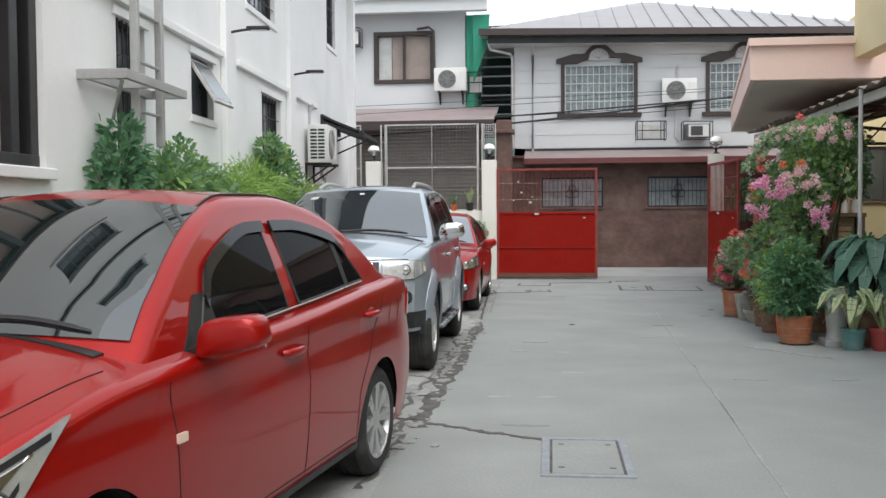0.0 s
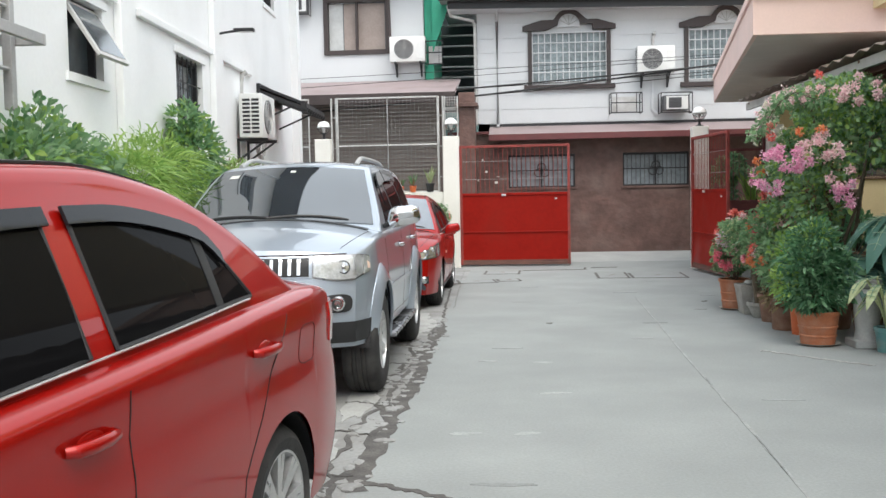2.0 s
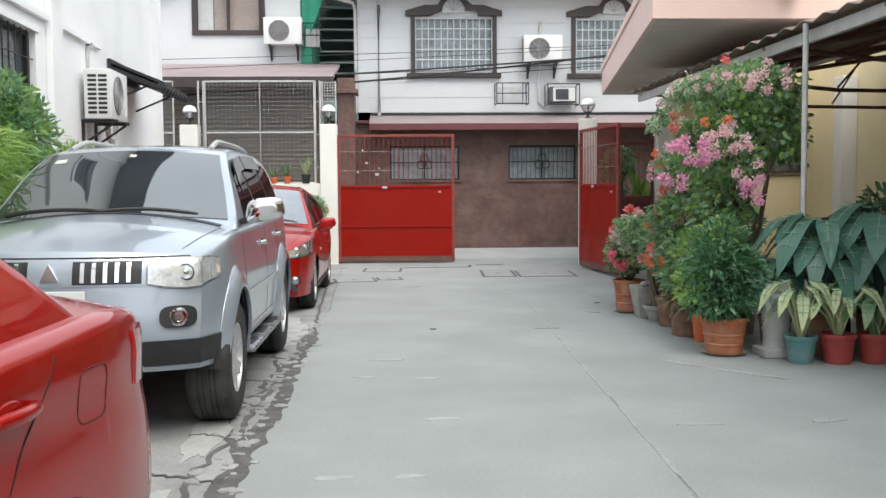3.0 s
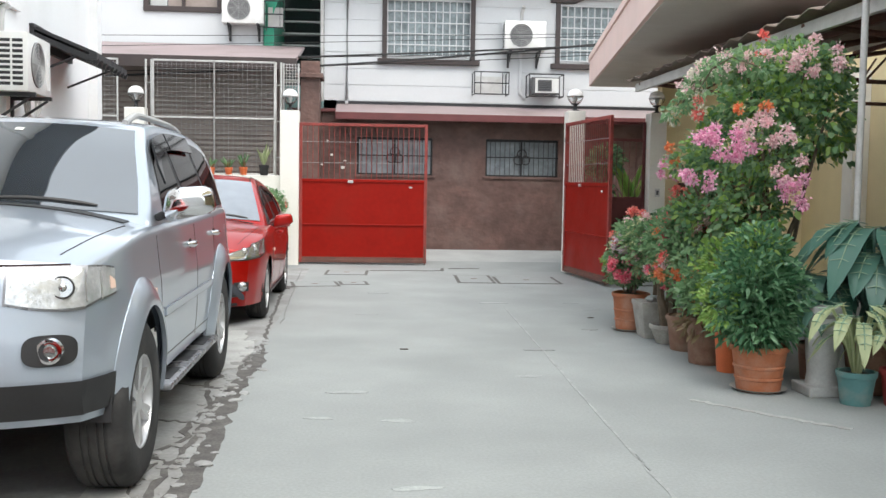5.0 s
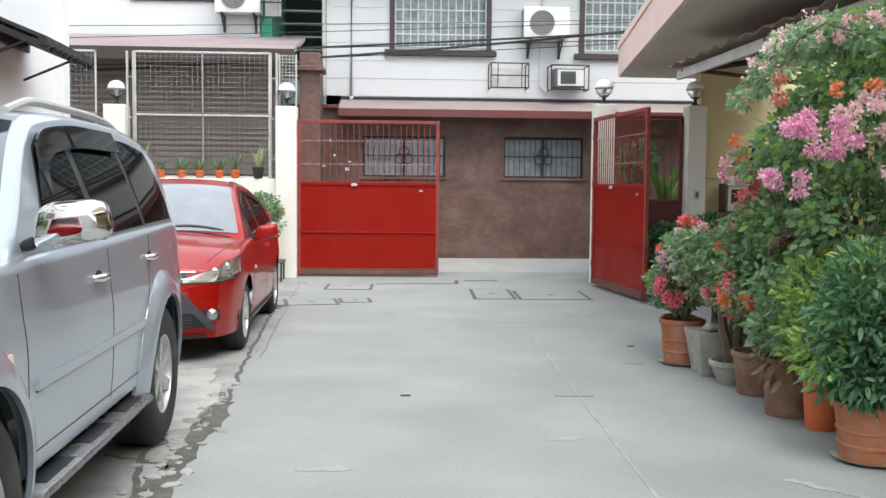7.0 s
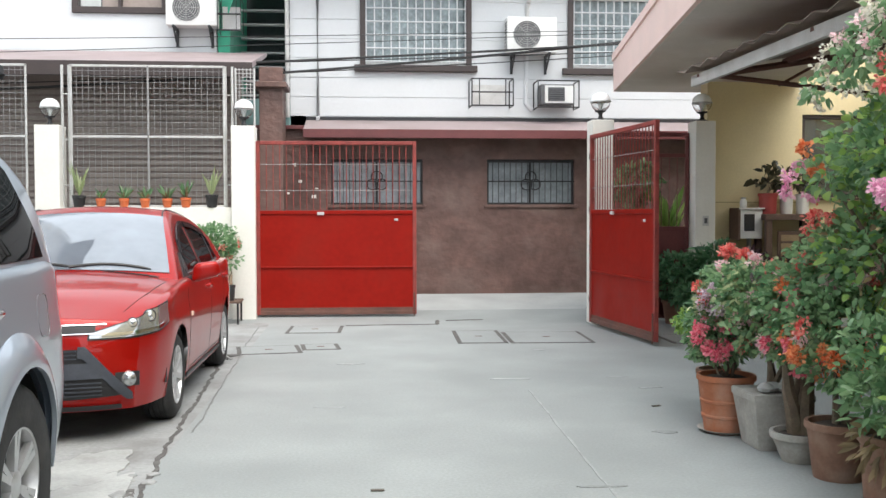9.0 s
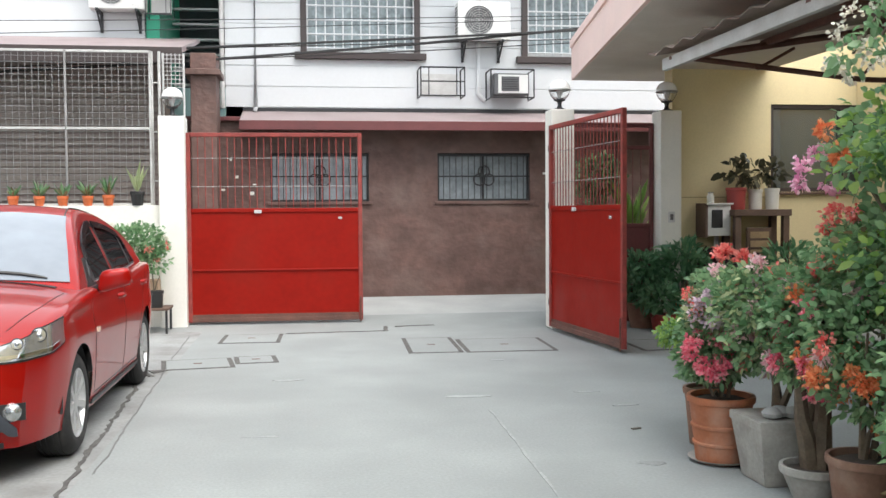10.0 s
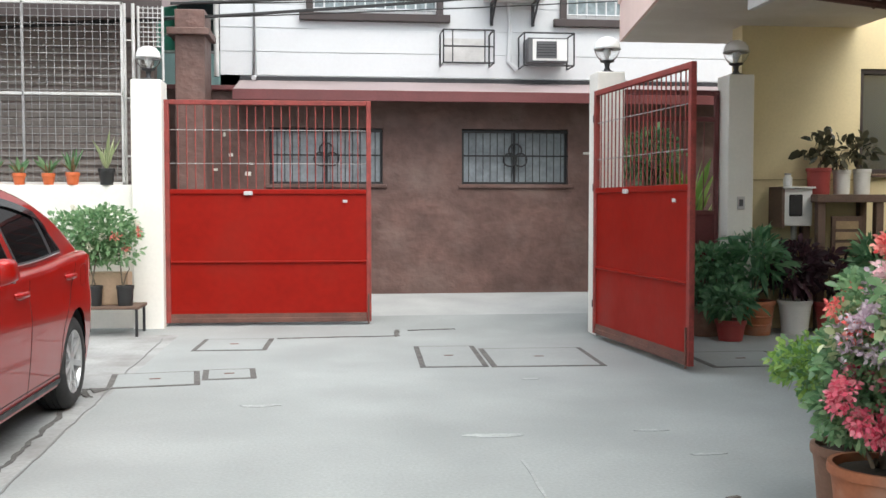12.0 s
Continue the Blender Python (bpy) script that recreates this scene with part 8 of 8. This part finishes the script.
foliage(hd, "leaves", [(0.05, 0.5 + 0.55 * k, 0.04, 0.16, 0.36, 0.13) for k in range(21)], 3800, 0.055, 0.024, LEAF_PURPLE, "brown purple leaves")
foliage(hd, "green_leaves", [(0.05, 0.5 + 0.55 * k, 0.04, 0.15, 0.36, 0.12) for k in range(21)], 2000, 0.055, 0.024, LEAF_MID, "green leaves")

# ---- small pots on the low wall by the grille, and the corner stand ----
def spiky(parent, base, n, length, width, material, up=1.0):
    pos = np.repeat(np.array([base]), n, axis=0)
    a = rng.uniform(0, math.tau, n)
    way = np.stack([np.cos(a) * 0.5, np.sin(a) * 0.5, np.full(n, up)], 1) + rng.normal(size=(n, 3)) * 0.12
    me = leaf_cloud(pos, way, length, width, fold=0.5, droop=0.1)
    me.materials.append(material)
    ob = new("leaves", me)
    ob.parent = parent
    ob["kind"] = "stuff"


for x, r, h, pm, ln, up, lab in ((-5.30, 0.085, 0.16, BLACK_POT, 0.42, 1.8, "black pot of tall snake plant on the low wall"), (-5.02, 0.065, 0.12, ORANGE_POT, 0.18, 0.9, "small orange pot of spiky aloe on the low wall"),
                                 (-4.72, 0.065, 0.12, ORANGE_POT, 0.2, 0.9, "small orange pot of spiky aloe on the low wall"), (-4.45, 0.065, 0.12, ORANGE_POT, 0.18, 0.9, "small orange pot of spiky aloe on the low wall"),
                                 (-4.16, 0.065, 0.12, ORANGE_POT, 0.2, 0.9, "small orange pot of spiky aloe on the low wall"), (-3.92, 0.07, 0.13, ORANGE_POT, 0.26, 1.2, "orange pot of spiky green plant on the low wall"),
                                 (-3.58, 0.085, 0.17, BLACK_POT, 0.38, 1.6, "black pot of pale cactus like plant on the low wall")):
    t = potted(lab, x, 15.36 + 0.06, r, h, pm, 1.5, group="pots on the low wall")
    spiky(t, (0, 0, h - 0.02), 16, ln, 0.035, LEAF_MID if up < 1.3 else LEAF_PALE, up)
    if up < 1.3:
        spiky(t, (0, 0, h - 0.02), 7, ln * 0.8, 0.03, LEAF_DRY, up * 0.7)
t = potted("clay pot of tall strap leafed plant behind the foot gate", 2.6, 15.2, 0.16, 0.34, TERRA_BROWN, group="pots at the yellow wall")
stems(t, [(0, 0, 1.15), (0.03, 0.02, 1.0)], (0, 0, 0.3), 0.03)
for zz in (0.7, 1.0, 1.2):
    spiky(t, (0, 0, zz), 22, 0.62, 0.07, LEAF_LIGHT, 1.1)
st = thing("plant_stand", "low dark steel and plank stand in the gate corner", "stand", place=pose(-3.47, 14.98, 0))
part("plank", bx(-0.28, 0.32, -0.22, 0.22, 0.27, 0.30, 0.004), WOOD, st)
for x in (-0.26, 0.28):
    for y in (-0.2, 0.18):
        part("leg", bx(x, x + 0.025, y, y + 0.025, 0, 0.27), BLACK_STEEL, st)
part("crate", bx(-0.24, 0.18, -0.02, 0.21, 0.30, 0.62, 0.01), mat("cardboard", (0.42, 0.30, 0.20), 0.85, var=0.1, bump=0.1), st, "pale brown crate")
for x, lab, bl, fl in ((-3.60, "black pot of green shrub with white flowers", [(-0.15, 0.05, 0.66, 0.42, 0.24, 0.28), (0.1, 0.05, 0.74, 0.34, 0.22, 0.26)], PETAL_WHITE), (-3.30, "black pot with a slender red rose", [(0.0, 0, 0.52, 0.16, 0.16, 0.12), (0.02, 0.0, 0.68, 0.1, 0.1, 0.08)], PETAL_RED)):
    t = potted(lab, x, 14.88, 0.085, 0.20, BLACK_POT, 0.30, group="pots on the corner stand", taper=0.82)
    stems(t, [(b[0], b[1], b[2]) for b in bl], (0, 0, 0.18), 0.008)
    foliage(t, "leaves", bl, 2400 if fl is PETAL_WHITE else 120, 0.06, 0.034, LEAF_MID, "")
    blooms(t, bl[-1:] if fl is PETAL_RED else bl, 3 if fl is PETAL_RED else 14, 20, 0.035, 0.025, fl, "red rose heads" if fl is PETAL_RED else "white flower heads")

# ---- lane surface: covers, joints, cracks, broken edge strip ----
def wander(a, b, n, amp, seed):
    r = random.Random(seed)
    ax, ay = a
    bx_, by_ = b
    ln = math.hypot(bx_ - ax, by_ - ay)
    nx, ny = -(by_ - ay) / ln, (bx_ - ax) / ln
    out, off = [], 0.0
    for i in range(n + 1):
        t = i / n
        off = 0.7 * off + r.uniform(-amp, amp)
        out.append((ax + (bx_ - ax) * t + nx * off, ay + (by_ - ay) * t + ny * off))
    return out


def strip(bm, pts, wid, z0, z1, seed):
    """A ragged flat strip of uneven width along points."""
    r = random.Random(seed)
    prev = None
    for i, (x, y) in enumerate(pts):
        q, p = pts[min(i + 1, len(pts) - 1)], pts[max(i - 1, 0)]
        d = Vector((q[0] - p[0], q[1] - p[1], 0)).normalized()
        c = Vector((-d.y, d.x, 0))
        low = 0.6 if wid > 0.06 else 0.25
        w0, w1 = wid * r.uniform(low, 1.0), wid * r.uniform(low, 1.0)
        g = ground_z(x, y)
        row = [bm.verts.new(Vector((x, y, g + z1)) + c * w0), bm.verts.new(Vector((x, y, g + z1)) - c * w1),
               bm.verts.new(Vector((x, y, g + z0)) - c * w1), bm.verts.new(Vector((x, y, g + z0)) + c * w0)]
        if prev:
            for k in range(4):
                bm.faces.new((prev[k], prev[(k + 1) % 4], row[(k + 1) % 4], row[k]))
        prev = row
    return bm


def crack(a, b, wid, amp, seed, n=40, material=None, label="thin dark crack in the concrete", name="crack"):
    return tagged(part(name, strip(bmesh.new(), wander(a, b, n, amp, seed), wid, -0.02, 0.0025 + 0.0005 * (seed % 12), seed), material or CRACK), label, "crack", "", "structure")


STAIN = mat("damp_concrete", (0.17, 0.172, 0.168), 0.8, var=0.15, scale=4, fine=45, bump=0.2)
JOINT = mat("slab_joint", (0.285, 0.297, 0.29), 0.9, var=0.2, scale=5, fine=45, bump=0.2)
# broken edge gutter beside the parked cars
crack((-2.76, 0.9), (-2.75, 6.9), 0.07, 0.024, 1, 64, label="broken dark edge joint beside the parked cars")
crack((-2.84, -0.6), (-2.80, 7.2), 0.03, 0.03, 2, 80)
crack((-2.95, 0.2), (-2.88, 6.4), 0.025, 0.05, 3, 60)
crack((-2.75, 6.8), (-2.98, 12.0), 0.022, 0.012, 4, 90)
crack((-2.74, 1.05), (-1.9, 0.62), 0.035, 0.012, 5, 30, label="dark joint running to the cover")
crack((-2.72, 8.5), (-2.9, 14.6), 0.007, 0.01, 6, 60, material=STAIN)
for k in range(9):
    y = 0.3 + k * 0.85
    crack((-2.8, y), (-3.15 - 0.1 * (k % 3), y + 0.3 - 0.2 * (k % 2)), 0.014, 0.03, 20 + k, 16)
# rubble along the broken edge
stones = []
rr = random.Random(5)
for k in range(3):
    bm = bmesh.new()
    bmesh.ops.create_icosphere(bm, subdivisions=1, radius=1)
    for v in bm.verts:
        v.co = Vector((v.co.x * rr.uniform(0.8, 1.2), v.co.y * rr.uniform(0.8, 1.2), v.co.z * 0.35))
    stones.append(finish("rubble", bm, CONCRETE_OLD))
rub = thing("broken_edge", "loose broken concrete bits along the worn edge", "rubble", place=pose(0, 0, 0))
for k in range(150):
    y = rr.uniform(0.2, 7.6)
    s = rr.uniform(0.015, 0.05)
    share("rubble", stones[k % 3], rub, pose(-2.82 + rr.gauss(0, 0.07), y, s * 0.08, 0, 0, rr.uniform(0, 360)) @ Matrix.Diagonal((s, s * rr.uniform(0.7, 1.6), s, 1)))
# old patches on the parking strip
PATCH = mat("patch_concrete", (0.35, 0.355, 0.34), 0.88, var=0.14, scale=3, fine=50, bump=0.35, dirt=(0.22, 0.21, 0.2), dirt_amount=0.5, dirt_scale=4)


def blot(x, y, rx, ry, seed, material, z=0.004, label="pale worn patch of concrete", n=40):
    r = random.Random(seed)
    ph = [r.uniform(0, 6.28) for _ in range(5)]
    bm = bmesh.new()
    ring = []
    for i in range(n):
        a = math.tau * i / n
        k = 1 + 0.16 * math.sin(2 * a + ph[0]) + 0.12 * math.sin(3 * a + ph[1]) + 0.10 * math.sin(7 * a + ph[2]) + 0.06 * math.sin(13 * a + ph[3])
        px, py = x + rx * k * math.cos(a), y + ry * k * math.sin(a)
        ring.append(bm.verts.new((px, py, ground_z(px, py) + z)))
    bm.faces.new(ring)
    r2 = bmesh.ops.extrude_face_region(bm, geom=bm.faces[:])
    for v in r2["geom"]:
        if isinstance(v, bmesh.types.BMVert):
            v.co.z -= 0.02
    return tagged(part("patch", bm, material), label, "patch", "", "structure")


for k, (x, y, rx, ry) in enumerate(((-3.1, 1.5, 0.14, 0.5), (-3.05, 3.0, 0.10, 0.6), (-3.0, 6.9, 0.2, 0.7), (-3.2, 7.6, 0.25, 0.4))):
    blot(x, y, rx, ry, 40 + k, PATCH, 0.0045 + 0.0015 * k)
STAIN_LEAF = mat("dark_dry_leaf", (0.10, 0.085, 0.07), 0.8)
STAIN_LANE = mat("stained_concrete", (0.215, 0.226, 0.222), 0.85, var=0.2, scale=5, fine=50, bump=0.3)
SCUFF = mat("scuffed_concrete", (0.30, 0.316, 0.31), 0.85, var=0.2, scale=5, fine=50, bump=0.3)
rs = random.Random(31)
for k in range(18):
    dark = k % 5 == 4
    blot(rs.uniform(-2.3, 0.7), rs.uniform(0.8, 12.2), rs.uniform(0.05, 0.16), rs.uniform(0.015, 0.05), 200 + k, STAIN_LANE if dark else SCUFF, 0.0012 + 0.0002 * k, "small dark stain on the concrete" if dark else "faint pale scuff on the concrete", 24)
# slab joint and raised line
crack((-0.30, 9.8), (-0.66, -1.5), 0.014, 0.004, 1, 70, material=JOINT, label="pale filled joint between two concrete slabs")
for k, (y0, y1) in enumerate(((1.2, 2.0), (3.5, 3.8))):
    crack((-0.612 + 0.0319 * y0, y0), (-0.612 + 0.0319 * y1, y1), 0.006, 0.003, 70 + k, 20, material=STAIN_LANE, label="dark worn stretch of the slab joint")
crack((0.25, 5.1), (0.95, 4.3), 0.035, 0.02, 8, 30, material=PATCH, label="pale mortar smear by the pots", name="mortar_line")
for k, (x, y) in enumerate(((-1.57, 7.05), (0.5, 9.05))):
    tagged(part("dry_leaf", box(bmesh.new(), -0.035, 0.035, -0.013, 0.013, 0.003, 0.010, 0.003, m=pose(x, y, 0, 0, 0, 20 * k)), STAIN_LEAF), "small dark dry leaf lying on the lane", "leaf", "dry leaves on the lane")


def cover(x0, y0, x1, y1, rz=0, lid=None, label="concrete manhole cover in a steel rim"):
    """An inspection cover: pale rim, slab, gap and two lifting slots."""
    t = thing("manhole_cover", label, "manhole cover", "covers in the lane", pose((x0 + x1) / 2, (y0 + y1) / 2, ground_z(0, y0), 0, 0, rz))
    hx, hy = (x1 - x0) / 2, (y1 - y0) / 2
    for a, b, c, d in ((-hx, hx, -hy, -hy + 0.05), (-hx, hx, hy - 0.05, hy), (-hx, -hx + 0.05, -hy + 0.05, hy - 0.05), (hx - 0.05, hx, -hy + 0.05, hy - 0.05)):
        part("rim", bx(a, b, c, d, -0.03, 0.009, 0.003), lid or PALE_CONCRETE, t, "worn rim")
    part("gap", bx(-hx + 0.05, hx - 0.05, -hy + 0.05, hy - 0.05, -0.04, 0.002), CRACK, t, "dark gap")
    part("slab", bx(-hx + 0.065, hx - 0.065, -hy + 0.065, hy - 0.065, -0.03, 0.008, 0.004), CONCRETE, t, "concrete lid")
    for sx in (-1, 1):
        for sy in (-1, 1):
            part("lifting_hole", bx(sx * hx * 0.55 - 0.018, sx * hx * 0.55 + 0.018, sy * hy * 0.6 - 0.01, sy * hy * 0.6 + 0.01, 0.0, 0.0095), CRACK, t)
    return t


cover(-1.90, -0.27, -1.37, 0.66, lid=mat("worn_steel_rim", (0.24, 0.26, 0.29), 0.6, var=0.2, scale=8, fine=40, bump=0.2))


def dark_cover(x0, y0, x1, y1, rz, label):
    t = thing("drain_cover", label, "drain cover", "covers in the lane", pose((x0 + x1) / 2, (y0 + y1) / 2, ground_z(0, (y0 + y1) / 2), 0, 0, rz))
    hx, hy = (x1 - x0) / 2, (y1 - y0) / 2
    for a, b, c, d in ((-hx, hx, -hy, -hy + 0.035), (-hx, hx, hy - 0.035, hy), (-hx, -hx + 0.045, -hy + 0.035, hy - 0.035), (hx - 0.045, hx, -hy + 0.035, hy - 0.035)):
        part("edge_gap", bx(a, b, c, d, -0.03, 0.004), CRACK, t, "dark edge")
    part("slab", bx(-hx + 0.045, hx - 0.045, -hy + 0.035, hy - 0.035, -0.03, 0.007, 0.003), CONCRETE, t, "concrete lid")
    part("handle", bx(-0.04, 0.04, -0.012, 0.012, 0.0, 0.011, 0.003), RUST, t, "small rusted handle")
    return t


dark_cover(-0.55, 12.65, 0.0, 13.8, -2, "concrete drain cover with dark edges near the gate")
dark_cover(0.02, 12.6, 0.95, 13.6, -2, "wide concrete drain cover with dark edges near the gate")
dark_cover(-2.5, 13.75, -1.84, 14.5, -2, "square concrete drain cover by the gate leaf")
dark_cover(-2.9, 12.05, -2.25, 12.65, 8, "concrete drain cover beside the parked car")
dark_cover(-2.25, 12.3, -1.85, 12.75, 6, "small concrete drain cover with dark edges")
dark_cover(1.75, 12.4, 2.55, 13.2, 0, "concrete drain cover behind the open gate leaf")
for k, (a, b) in enumerate((((-1.8, 14.5), (-0.64, 14.55)), ((-0.64, 14.5), (-0.60, 15.0)), ((-0.5, 14.95), (0.0, 15.0)), ((-3.0, 12.0), (-2.9, 11.7)))):
    crack(a, b, 0.03, 0.008, 90 + k, 16, label="dark joint beside the gate")
bm = bmesh.new()
prism(bm, [(-2.97, 12.03), (-2.80, 12.02), (-2.90, 11.86)], "z", -0.04, 0.006)
tagged(part("drain_gap", bm, CRACK), "dark broken gap at the end of the drain channel", "drain gap", "", "structure")
# drips and worn paint low on the brown wall
for k, (x, z, w, h) in enumerate(((-2.75, 1.72, 0.06, 0.03), (-2.55, 1.9, 0.05, 0.04), (-2.35, 1.66, 0.07, 0.05), (-2.3, 1.8, 0.05, 0.02), (-2.62, 2.15, 0.03, 0.05), (2.0, 1.95, 0.14, 0.03), (2.15, 1.98, 0.05, 0.03))):
    tagged(part("paint_chip", bx(x, x + w, 17.494, 17.4995, z, z + h), CREAM_WALL), "pale chipped spot on the brown plaster", "chip", "", "structure")
